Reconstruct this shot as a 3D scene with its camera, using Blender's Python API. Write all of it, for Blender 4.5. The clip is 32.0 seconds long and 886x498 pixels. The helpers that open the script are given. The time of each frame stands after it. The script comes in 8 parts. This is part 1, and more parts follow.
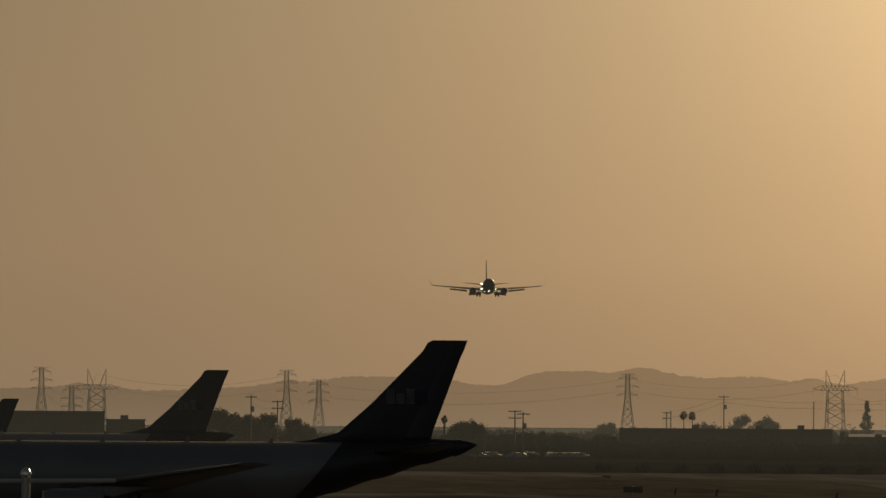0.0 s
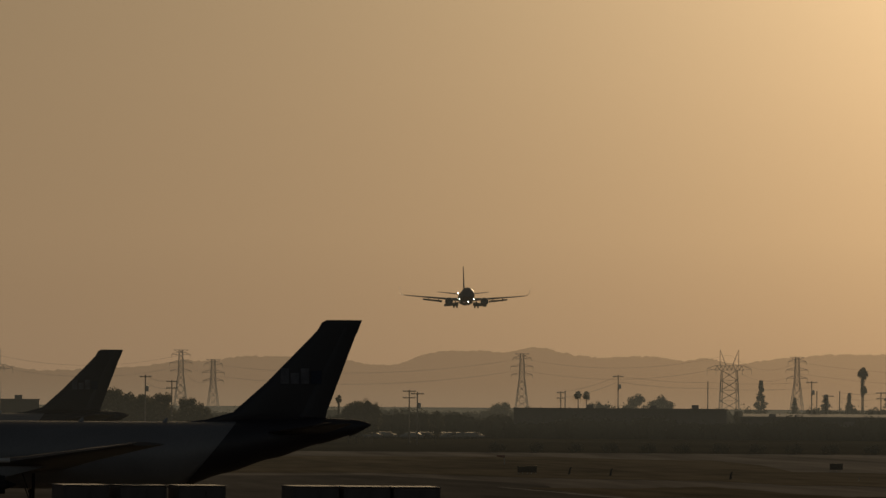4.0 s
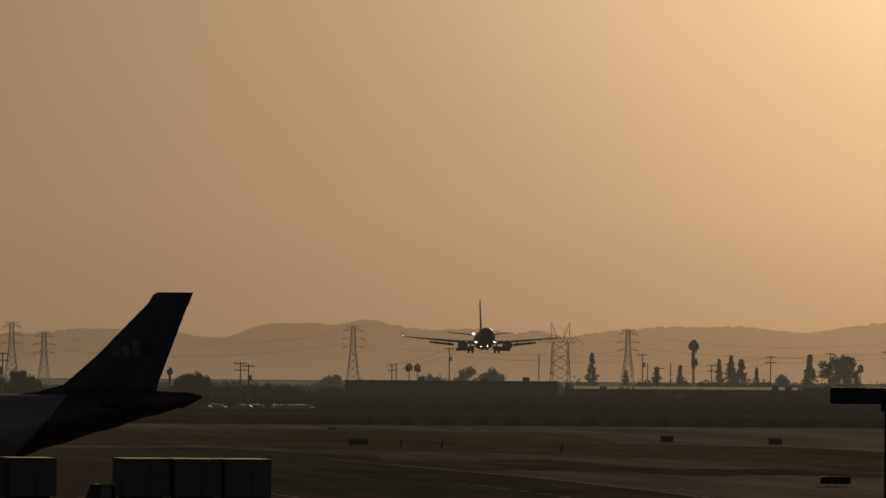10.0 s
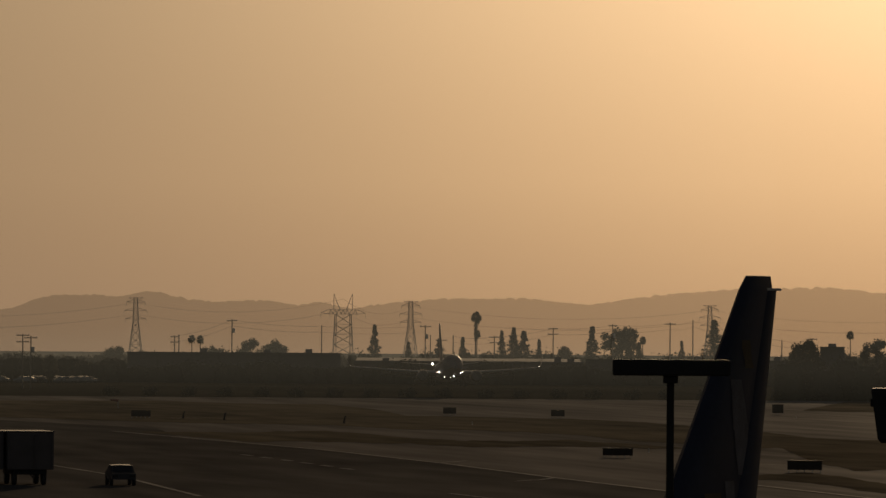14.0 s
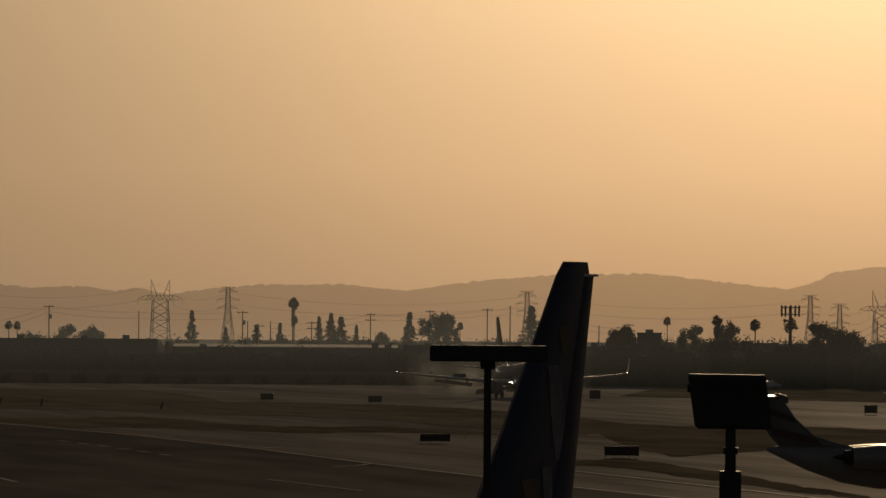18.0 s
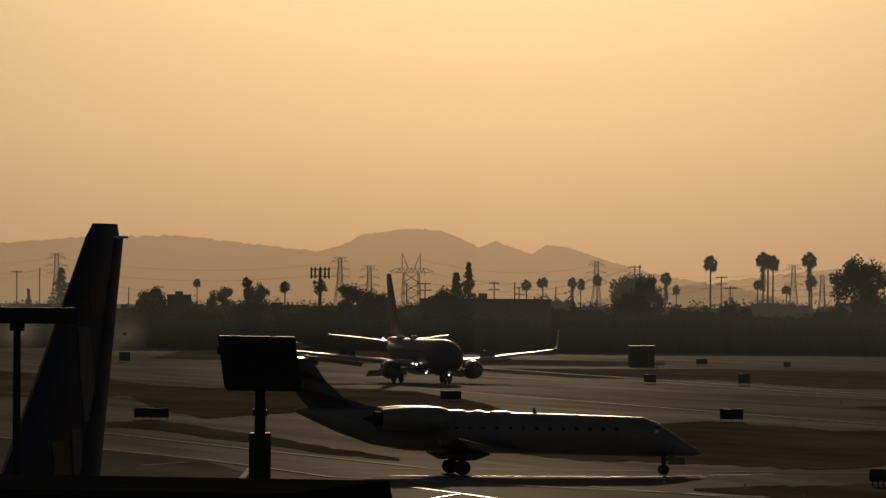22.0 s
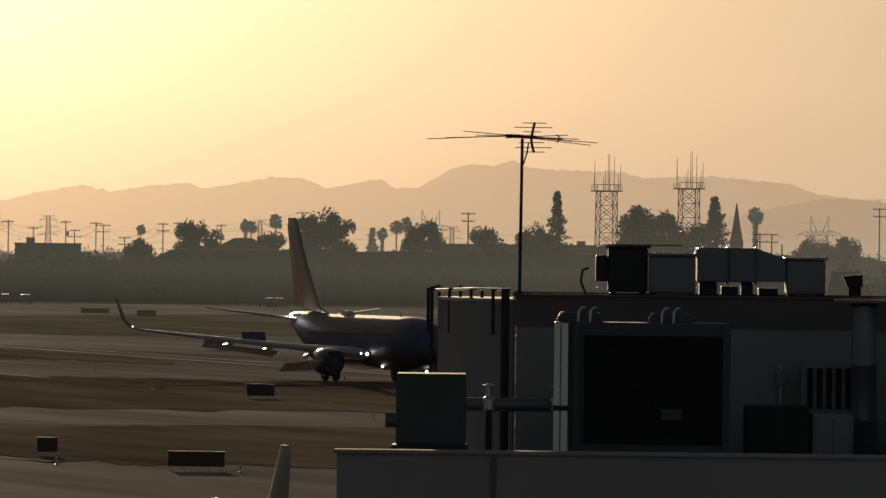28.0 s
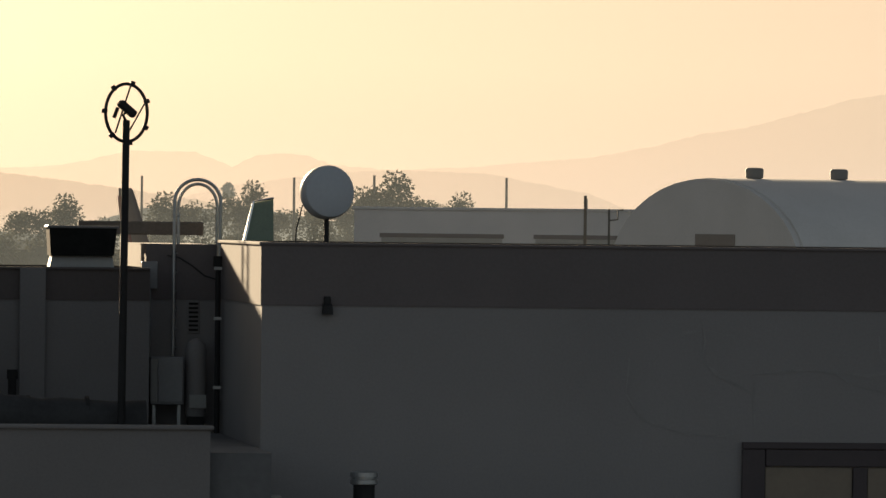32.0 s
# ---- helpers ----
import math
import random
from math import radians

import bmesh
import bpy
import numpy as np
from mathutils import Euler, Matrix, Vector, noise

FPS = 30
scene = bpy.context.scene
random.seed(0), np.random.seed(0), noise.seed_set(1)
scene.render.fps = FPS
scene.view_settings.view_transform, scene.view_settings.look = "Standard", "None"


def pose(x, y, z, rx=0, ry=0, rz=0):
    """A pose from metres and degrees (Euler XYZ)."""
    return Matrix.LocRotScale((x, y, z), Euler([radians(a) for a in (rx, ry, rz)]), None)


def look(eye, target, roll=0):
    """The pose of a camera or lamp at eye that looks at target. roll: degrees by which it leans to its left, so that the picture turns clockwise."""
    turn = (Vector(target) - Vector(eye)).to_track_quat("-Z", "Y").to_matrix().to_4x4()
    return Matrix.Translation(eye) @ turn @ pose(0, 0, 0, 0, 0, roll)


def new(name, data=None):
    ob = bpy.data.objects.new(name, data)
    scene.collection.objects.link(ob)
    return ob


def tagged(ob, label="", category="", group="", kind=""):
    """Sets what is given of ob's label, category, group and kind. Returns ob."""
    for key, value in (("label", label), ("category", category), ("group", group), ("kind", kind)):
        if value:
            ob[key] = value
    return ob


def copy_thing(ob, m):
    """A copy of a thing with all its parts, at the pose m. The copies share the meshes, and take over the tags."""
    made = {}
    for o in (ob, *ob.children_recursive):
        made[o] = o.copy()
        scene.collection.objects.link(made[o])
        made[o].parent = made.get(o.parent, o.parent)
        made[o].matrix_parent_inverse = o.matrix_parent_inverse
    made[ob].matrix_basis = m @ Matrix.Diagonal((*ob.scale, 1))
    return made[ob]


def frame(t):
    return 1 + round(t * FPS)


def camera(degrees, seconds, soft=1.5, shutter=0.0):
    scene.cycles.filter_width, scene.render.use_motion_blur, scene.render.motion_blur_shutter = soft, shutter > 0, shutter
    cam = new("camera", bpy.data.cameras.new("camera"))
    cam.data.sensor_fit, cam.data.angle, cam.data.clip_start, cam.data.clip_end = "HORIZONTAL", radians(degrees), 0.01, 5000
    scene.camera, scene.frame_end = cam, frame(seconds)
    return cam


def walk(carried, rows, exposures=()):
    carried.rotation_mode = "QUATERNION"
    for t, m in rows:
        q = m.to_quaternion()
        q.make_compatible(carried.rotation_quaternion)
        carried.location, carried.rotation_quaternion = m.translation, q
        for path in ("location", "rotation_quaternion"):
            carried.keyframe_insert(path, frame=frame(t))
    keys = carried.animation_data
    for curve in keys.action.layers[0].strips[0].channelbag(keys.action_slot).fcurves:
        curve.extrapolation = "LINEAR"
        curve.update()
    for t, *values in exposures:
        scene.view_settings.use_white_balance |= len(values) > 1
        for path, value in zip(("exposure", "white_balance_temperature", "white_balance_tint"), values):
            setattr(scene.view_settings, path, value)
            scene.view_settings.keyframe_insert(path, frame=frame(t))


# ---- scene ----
EYE = (0.0, 0.0, 10.6)
SUN_AZ, SUN_EL = radians(9.3), radians(7.6)

cam = camera(6.9, 32.0, soft=1.5)


def aim(t, mil_az, mil_el):
    """The camera on its tripod, turned by azimuth and elevation in milliradians, leaning a little more towards the end."""
    a, e = mil_az / 1000, mil_el / 1000
    way = Vector((math.sin(a) * math.cos(e), math.cos(a) * math.cos(e), math.sin(e)))
    return look(EYE, Vector(EYE) + way * 100, 0.4 + 0.25 * min(1, max(0, (t - 24.5) / 2)))


PAN = [
    (0, -0.15, 22.04), (0.5, 1.64, 21.42), (1, 5.15, 21.43), (1.5, 9.08, 21.49), (2, 10.34, 21.39),
    (2.5, 11.03, 21.25), (3, 11.73, 20.41), (3.5, 12.61, 19.31), (5.5, 21.72, 19.74), (6, 23.90, 17.20),
    (6.5, 25.28, 17.31), (7, 26.78, 17.22), (7.5, 27.51, 17.43), (8, 28.90, 17.35), (8.5, 30.90, 16.97),
    (9, 33.02, 17.06), (9.5, 35.08, 15.75), (10, 37.24, 15.77), (10.5, 38.33, 13.67), (11, 42.51, 12.58),
    (11.5, 46.28, 12.56), (12, 48.95, 12.65), (12.5, 52.95, 12.79), (13, 57.67, 12.57), (13.5, 62.86, 12.41),
    (15.5, 74.04, 10.73), (16, 77.34, 10.39), (16.5, 82.30, 10.20), (17, 84.91, 10.19), (17.5, 88.82, 10.22),
    (18, 91.70, 10.37), (18.5, 95.51, 10.27), (19, 100.95, 10.20), (19.5, 106.55, 10.31), (20, 115.45, 10.54),
    (20.5, 123.57, 10.47), (21, 134.09, 5.94), (21.5, 146.33, 5.77), (22, 155.70, 5.62), (22.5, 164.17, 5.91),
    (23, 175.09, 5.99), (23.5, 183.49, 4.18), (24, 191.95, 4.19), (24.5, 201.90, 4.07), (26.5, 247.70, 0.62),
    (27, 261.89, -0.20), (27.5, 274.27, -0.61), (28, 283.21, -0.75), (28.5, 295.96, -0.80), (29, 311.97, -0.50),
    (29.5, 328.83, -0.78), (30, 349.19, -0.82), (30.5, 365.91, -3.67), (31, 376.86, -4.18), (31.5, 391.62, -3.85),
    (32, 405.05, -3.64),
]
walk(cam, [(t, aim(t, a, e)) for t, a, e in PAN],
     exposures=[(0, -0.08, 6550, 7), (3.5, -0.12, 6550, 8), (6, -0.14, 6500, 11), (9, -0.2, 6520, 12), (12, -0.06, 6520, 12), (13, -0.18, 6520, 12), (17, -0.18, 6520, 12), (19, -0.25, 6520, 11), (21, -0.28, 6520, 11), (22.5, -0.18, 6520, 11), (24.6, 0.04, 6450, 12),
                (26.5, 0.66, 6220, 12), (28, 1.08, 5920, 8.8), (29, 1.3, 5860, 8), (30, 1.52, 5820, 8), (31, 1.84, 5790, 8), (32, 2.02, 5800, 8)])

# ---- sky and sun ----
SUN_DIR = Vector((math.sin(SUN_AZ) * math.cos(SUN_EL), math.cos(SUN_AZ) * math.cos(SUN_EL), math.sin(SUN_EL)))
world = bpy.data.worlds.new("evening_sky")
scene.world = world
world.use_nodes = True
wn, wl = world.node_tree.nodes, world.node_tree.links
wn.clear()
w_out = wn.new("ShaderNodeOutputWorld")
w_sky = wn.new("ShaderNodeTexSky")
w_sky.sky_type = "NISHITA"
w_sky.sun_disc = False
w_sky.sun_elevation, w_sky.sun_rotation = SUN_EL, SUN_AZ
w_sky.air_density, w_sky.dust_density, w_sky.ozone_density = 1.0, 0.6, 1.0
w_bg = wn.new("ShaderNodeBackground")
w_bg.inputs["Strength"].default_value = 0.045
# the hazy bright field of forward-scattered light round the low sun, paler with height
w_co = wn.new("ShaderNodeTexCoord")
w_dot = wn.new("ShaderNodeVectorMath")
w_dot.operation = "DOT_PRODUCT"
w_dot.inputs[1].default_value = SUN_DIR
wl.new(w_co.outputs["Generated"], w_dot.inputs[0])
w_xyz = wn.new("ShaderNodeSeparateXYZ")
wl.new(w_co.outputs["Generated"], w_xyz.inputs[0])
w_up = wn.new("ShaderNodeMapRange")
w_up.inputs["From Min"].default_value, w_up.inputs["From Max"].default_value = -0.004, 0.08
wl.new(w_xyz.outputs["Z"], w_up.inputs["Value"])
w_haze = wn.new("ShaderNodeValToRGB")
w_el = w_haze.color_ramp.elements
w_el[0].position, w_el[0].color = 0.0, (0.68, 0.367, 0.149, 1)
w_el[1].position, w_el[1].color = 1.0, (0.92, 0.64, 0.347, 1)
_e = w_el.new(0.30)
_e.color = (0.91, 0.556, 0.260, 1)
_e = w_el.new(0.55)
_e.color = (0.94, 0.605, 0.302, 1)
wl.new(w_up.outputs[0], w_haze.inputs["Fac"])


def op(kind, a, b):
    m = wn.new("ShaderNodeMath")
    m.operation = kind
    for i, v in enumerate((a, b)):
        if isinstance(v, (int, float)):
            m.inputs[i].default_value = v
        else:
            wl.new(v, m.inputs[i])
    return m.outputs[0]


w_cos = op("MAXIMUM", w_dot.outputs["Value"], 0.0)
# thick haze takes most of the clear sky's light on the sun's side
w_dim = op("SUBTRACT", 0.62, op("MULTIPLY", op("POWER", w_cos, 1.3), 0.61))
w_mul = wn.new("ShaderNodeVectorMath")
w_mul.operation = "SCALE"
w_grey = wn.new("ShaderNodeHueSaturation")
w_grey.inputs["Saturation"].default_value = 0.36
wl.new(w_sky.outputs[0], w_grey.inputs["Color"])
wl.new(w_grey.outputs[0], w_mul.inputs[0])
wl.new(w_dim, w_mul.inputs["Scale"])
wl.new(w_mul.outputs[0], w_bg.inputs["Color"])
w_near = op("ADD", op("MULTIPLY", op("POWER", w_cos, 45.0), 0.31), op("MULTIPLY", op("POWER", w_cos, 200.0), 2.15))
w_glow = op("ADD", w_near, op("MULTIPLY", op("POWER", w_cos, 7.0), 0.245))
w_bg2 = wn.new("ShaderNodeBackground")
wl.new(w_haze.outputs["Color"], w_bg2.inputs["Color"])
wl.new(w_glow, w_bg2.inputs["Strength"])
w_add = wn.new("ShaderNodeAddShader")
wl.new(w_bg.outputs[0], w_add.inputs[0])
wl.new(w_bg2.outputs[0], w_add.inputs[1])
wl.new(w_add.outputs[0], w_out.inputs["Surface"])

sun = new("sun", bpy.data.lights.new("sun", "SUN"))
sun.data.energy, sun.data.angle, sun.data.color = 2.9, radians(0.9), (1.0, 0.72, 0.42)
sun.matrix_world = look(SUN_DIR * 300, (0, 0, 0))
tagged(sun, kind="structure")


# ---- materials ----
def material(name, base, rough=0.6, metal=0.0, var=0.15, scale=2.0, bump=0.0, fine=None, emit=None, alpha=1.0, coat=0.0, stretch=(1, 1, 1), second=None, spread=0.0, gloss=0.5):
    """A surface with broad and fine variation of its colour, and relief."""
    m = bpy.data.materials.new(name)
    m.use_nodes = True
    n, l = m.node_tree.nodes, m.node_tree.links
    b = n["Principled BSDF"]
    b.inputs["Roughness"].default_value = rough
    b.inputs["Metallic"].default_value = metal
    b.inputs["Alpha"].default_value = alpha
    b.inputs["Coat Weight"].default_value = coat
    b.inputs["Specular IOR Level"].default_value = gloss
    if emit:
        b.inputs["Base Color"].default_value = (*base, 1)
        b.inputs["Emission Color"].default_value = (*emit[0], 1)
        b.inputs["Emission Strength"].default_value = emit[1]
        return m
    co = n.new("ShaderNodeTexCoord")
    mp = n.new("ShaderNodeMapping")
    mp.inputs["Scale"].default_value = stretch
    l.new(co.outputs["Object"], mp.inputs["Vector"])
    t1 = n.new("ShaderNodeTexNoise")
    t1.inputs["Scale"].default_value, t1.inputs["Detail"].default_value = scale, 5
    t2 = n.new("ShaderNodeTexNoise")
    t2.inputs["Scale"].default_value, t2.inputs["Detail"].default_value = fine or scale * 14, 3
    for t in (t1, t2):
        l.new(mp.outputs[0], t.inputs["Vector"])
    mix = n.new("ShaderNodeMath")
    mix.operation = "MULTIPLY_ADD"
    mix.inputs[1].default_value = 0.65
    l.new(t1.outputs["Fac"], mix.inputs[0])
    sc = n.new("ShaderNodeMath")
    sc.operation = "MULTIPLY"
    sc.inputs[1].default_value = 0.35
    l.new(t2.outputs["Fac"], sc.inputs[0])
    l.new(sc.outputs[0], mix.inputs[2])
    ramp = n.new("ShaderNodeValToRGB")
    lo, hi = [c * (1 - var) for c in base], [min(1, c * (1 + var)) for c in (second or base)]
    ramp.color_ramp.elements[0].position, ramp.color_ramp.elements[1].position = 0.32, 0.68
    ramp.color_ramp.elements[0].color, ramp.color_ramp.elements[1].color = (*lo, 1), (*hi, 1)
    l.new(mix.outputs[0], ramp.inputs["Fac"])
    col = ramp.outputs["Color"]
    if spread:
        info = n.new("ShaderNodeObjectInfo")
        hsv = n.new("ShaderNodeHueSaturation")
        mr = n.new("ShaderNodeMapRange")
        mr.inputs["To Min"].default_value, mr.inputs["To Max"].default_value = 1 - spread, 1 + spread
        l.new(info.outputs["Random"], mr.inputs["Value"])
        l.new(mr.outputs[0], hsv.inputs["Value"])
        l.new(col, hsv.inputs["Color"])
        col = hsv.outputs["Color"]
    l.new(col, b.inputs["Base Color"])
    if rough < 0.9:
        mrr = n.new("ShaderNodeMapRange")
        mrr.inputs["To Min"].default_value, mrr.inputs["To Max"].default_value = max(0.03, rough - 0.08), min(1, rough + 0.08)
        l.new(t1.outputs["Fac"], mrr.inputs["Value"])
        l.new(mrr.outputs[0], b.inputs["Roughness"])
    if bump:
        bp = n.new("ShaderNodeBump")
        bp.inputs["Strength"].default_value, bp.inputs["Distance"].default_value = min(1, bump * 10), 0.02
        l.new(mix.outputs[0], bp.inputs["Height"])
        l.new(bp.outputs[0], b.inputs["Normal"])
    return m


def ground_material(name, lo, hi, sheen, rough, scale, fine, stretch=(1, 1, 1)):
    """A matt ground with a small even share of gloss, patchy at two scales."""
    m = bpy.data.materials.new(name)
    m.use_nodes = True
    n, l = m.node_tree.nodes, m.node_tree.links
    n.clear()
    out, mix, dif, glo = n.new("ShaderNodeOutputMaterial"), n.new("ShaderNodeMixShader"), n.new("ShaderNodeBsdfDiffuse"), n.new("ShaderNodeBsdfGlossy")
    co, mp = n.new("ShaderNodeTexCoord"), n.new("ShaderNodeMapping")
    mp.inputs["Scale"].default_value = stretch
    # the wear runs along the runway
    turn = n.new("ShaderNodeVectorRotate")
    turn.rotation_type = "Z_AXIS"
    turn.inputs["Angle"].default_value = radians(-4.56)
    l.new(co.outputs["Object"], turn.inputs["Vector"])
    l.new(turn.outputs[0], mp.inputs["Vector"])
    t1, t2 = n.new("ShaderNodeTexNoise"), n.new("ShaderNodeTexNoise")
    t1.inputs["Scale"].default_value, t1.inputs["Detail"].default_value = scale, 6
    t2.inputs["Scale"].default_value, t2.inputs["Detail"].default_value = fine, 4
    l.new(mp.outputs[0], t1.inputs["Vector"])
    l.new(mp.outputs[0], t2.inputs["Vector"])
    av = n.new("ShaderNodeMath")
    av.operation = "ADD"
    l.new(t1.outputs["Fac"], av.inputs[0])
    l.new(t2.outputs["Fac"], av.inputs[1])
    ramp = n.new("ShaderNodeValToRGB")
    ramp.color_ramp.elements[0].position, ramp.color_ramp.elements[1].position = 0.35, 0.65
    ramp.color_ramp.elements[0].color, ramp.color_ramp.elements[1].color = (*lo, 1), (*hi, 1)
    hf = n.new("ShaderNodeMath")
    hf.operation = "MULTIPLY"
    hf.inputs[1].default_value = 0.5
    l.new(av.outputs[0], hf.inputs[0])
    l.new(hf.outputs[0], ramp.inputs["Fac"])
    l.new(ramp.outputs["Color"], dif.inputs["Color"])
    mr = n.new("ShaderNodeMapRange")
    mr.inputs["From Min"].default_value, mr.inputs["From Max"].default_value = 0.35, 0.65
    mr.inputs["To Min"].default_value, mr.inputs["To Max"].default_value = sheen * 0.55, sheen * 1.45
    l.new(hf.outputs[0], mr.inputs["Value"])
    l.new(mr.outputs[0], mix.inputs["Fac"])
    glo.inputs["Roughness"].default_value = rough
    l.new(dif.outputs[0], mix.inputs[1])
    l.new(glo.outputs[0], mix.inputs[2])
    l.new(mix.outputs[0], out.inputs["Surface"])
    return m


ASPHALT = ground_material("worn_asphalt", (0.090, 0.085, 0.080), (0.225, 0.210, 0.194), 0.0050, 0.5, 0.06, 0.22, (1, 0.06, 1))
GRASS = ground_material("dry_grass", (0.062, 0.055, 0.042), (0.160, 0.138, 0.102), 0.0012, 0.7, 0.04, 0.22, (1, 0.16, 1))
TARMAC = ground_material("dark_apron_asphalt", (0.062, 0.059, 0.057), (0.135, 0.127, 0.118), 0.0036, 0.5, 0.03, 0.2, (1, 0.12, 1))
WEEDS = ground_material("dark_rough_weeds", (0.018, 0.017, 0.012), (0.050, 0.044, 0.031), 0.0, 0.8, 0.02, 0.3, (1, 0.4, 1))
PAINT_GLOSS = ground_material("smooth_white_line_paint", (0.30, 0.29, 0.27), (0.50, 0.48, 0.44), 0.05, 0.32, 0.05, 0.5)
PAINT_LINE = ground_material("worn_white_line_paint", (0.24, 0.23, 0.21), (0.44, 0.42, 0.39), 0.014, 0.5, 0.05, 0.5)
SKYBLUE = material("blue_aircraft_paint", (0.050, 0.052, 0.078), 0.55, scale=0.5, var=0.25, gloss=0.14)
WHITE = material("white_aircraft_paint", (0.32, 0.32, 0.32), 0.3, scale=0.5, var=0.1, coat=0.3)
BLUE = material("dark_blue_aircraft_paint", (0.026, 0.028, 0.040), 0.28, scale=0.5, var=0.1, coat=0.4)
ORANGE = material("orange_red_aircraft_paint", (0.17, 0.052, 0.030), 0.35, scale=0.5, var=0.12, coat=0.3)
DARKRED = material("dull_dark_red_paint", (0.060, 0.034, 0.034), 0.6, scale=0.6, var=0.25, gloss=0.15)
DULLBLUE = material("dull_dark_blue_paint", (0.022, 0.026, 0.045), 0.6, scale=0.7, var=0.25, gloss=0.2)
PICTURE = material("faded_pale_fin_picture", (0.105, 0.104, 0.118), 0.7, scale=1.5, var=0.4, gloss=0.2)
PICTURE_2 = material("faded_tawny_fin_picture", (0.08, 0.06, 0.035), 0.7, scale=1.5, var=0.4, gloss=0.2)
PURPLE = material("dark_purple_aircraft_paint", (0.015, 0.013, 0.018), 0.5, scale=0.5, var=0.15)
GREYPAINT = material("grey_wing_paint", (0.24, 0.245, 0.25), 0.42, scale=0.8, var=0.1)
BARE = material("polished_bare_metal", (0.72, 0.71, 0.70), 0.22, 1.0, scale=1.5, var=0.08)
STEEL = material("galvanised_steel", (0.36, 0.36, 0.35), 0.45, 0.8, scale=3, var=0.15)
DUCTWRAP = material("weathered_dark_duct_wrap", (0.042, 0.041, 0.040), 0.8, scale=2.5, fine=14, var=0.25, bump=0.05, gloss=0.15)
FLUEMETAL = material("dull_galvanised_flue", (0.10, 0.10, 0.10), 0.42, 0.5, scale=2.2, var=0.2)
DARKSTEEL = material("dark_painted_steel", (0.024, 0.023, 0.022), 0.65, scale=2, var=0.25, gloss=0.12)
RUBBER = material("black_rubber", (0.018, 0.018, 0.018), 0.75, scale=4, var=0.3)
GLASSDARK = material("dark_window_glass", (0.02, 0.022, 0.025), 0.08, scale=3, var=0.2)
LAMP = material("lit_landing_light", (1, 1, 1), emit=((1.0, 0.90, 0.72), 45))
TARPAPER = material("black_tar_roofing", (0.02, 0.02, 0.02), 1.0, scale=1, var=0.3, gloss=0.0)
LENS = material("clear_lamp_glass", (0.35, 0.34, 0.32), 0.15, scale=5, var=0.2)
LAMP_SOFT = material("lit_small_light", (1, 1, 1), emit=((1.0, 0.86, 0.66), 9))
WOOD = material("weathered_pole_wood", (0.14, 0.115, 0.09), 0.9, scale=2, var=0.3, bump=0.03, spread=0.2)


def leaf_material(name, lo, hi, lit=0.4):
    """Foliage that lets part of the light through, varied from leaf to leaf and plant to plant."""
    m = bpy.data.materials.new(name)
    m.use_nodes = True
    n, l = m.node_tree.nodes, m.node_tree.links
    n.clear()
    out, mix, dif, tra = n.new("ShaderNodeOutputMaterial"), n.new("ShaderNodeMixShader"), n.new("ShaderNodeBsdfDiffuse"), n.new("ShaderNodeBsdfTranslucent")
    geo, info, add, ramp = n.new("ShaderNodeNewGeometry"), n.new("ShaderNodeObjectInfo"), n.new("ShaderNodeMath"), n.new("ShaderNodeValToRGB")
    l.new(geo.outputs["Random Per Island"], add.inputs[0])
    l.new(info.outputs["Random"], add.inputs[1])
    hf = n.new("ShaderNodeMath")
    hf.operation = "MULTIPLY"
    hf.inputs[1].default_value = 0.5
    l.new(add.outputs[0], hf.inputs[0])
    l.new(hf.outputs[0], ramp.inputs["Fac"])
    ramp.color_ramp.elements[0].color, ramp.color_ramp.elements[1].color = (*lo, 1), (*hi, 1)
    for node in (dif, tra):
        l.new(ramp.outputs["Color"], node.inputs["Color"])
    mix.inputs["Fac"].default_value = lit
    l.new(dif.outputs[0], mix.inputs[1])
    l.new(tra.outputs[0], mix.inputs[2])
    l.new(mix.outputs[0], out.inputs["Surface"])
    return m


LEAF = leaf_material("dusty_tree_leaves", (0.075, 0.070, 0.048), (0.110, 0.102, 0.070), 0.22)
LEAF_DARK = leaf_material("dark_conifer_needles", (0.042, 0.041, 0.030), (0.072, 0.067, 0.048), 0.08)
FROND = leaf_material("palm_fronds", (0.065, 0.060, 0.040), (0.115, 0.105, 0.070), 0.35)
BARK = material("tree_bark", (0.09, 0.07, 0.05), 0.95, scale=2, var=0.3)
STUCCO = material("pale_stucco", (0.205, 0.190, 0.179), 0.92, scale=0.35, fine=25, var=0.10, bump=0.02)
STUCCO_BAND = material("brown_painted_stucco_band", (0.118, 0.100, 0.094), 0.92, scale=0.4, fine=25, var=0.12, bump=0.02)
ROOFING = material("roof_membrane", (0.11, 0.107, 0.104), 0.9, scale=0.5, var=0.25)
DUCT = material("galvanised_duct", (0.085, 0.084, 0.083), 0.5, 0.3, scale=1.4, var=0.15)
UNITGREY = material("grey_enamelled_sheet", (0.105, 0.101, 0.098), 0.55, scale=1.2, var=0.12)
BOXGREY = material("pale_grey_switch_box", (0.19, 0.185, 0.18), 0.55, scale=1.5, var=0.12)
UNITPALE = material("pale_enamelled_sheet", (0.25, 0.24, 0.215), 0.55, scale=1.2, var=0.1)
COIL = material("black_condenser_coil", (0.014, 0.014, 0.013), 1.0, scale=6, var=0.3, gloss=0.02)
CONCRETE = material("tilt_up_concrete", (0.095, 0.087, 0.077), 0.95, scale=0.06, fine=1.5, var=0.2, spread=0.12)
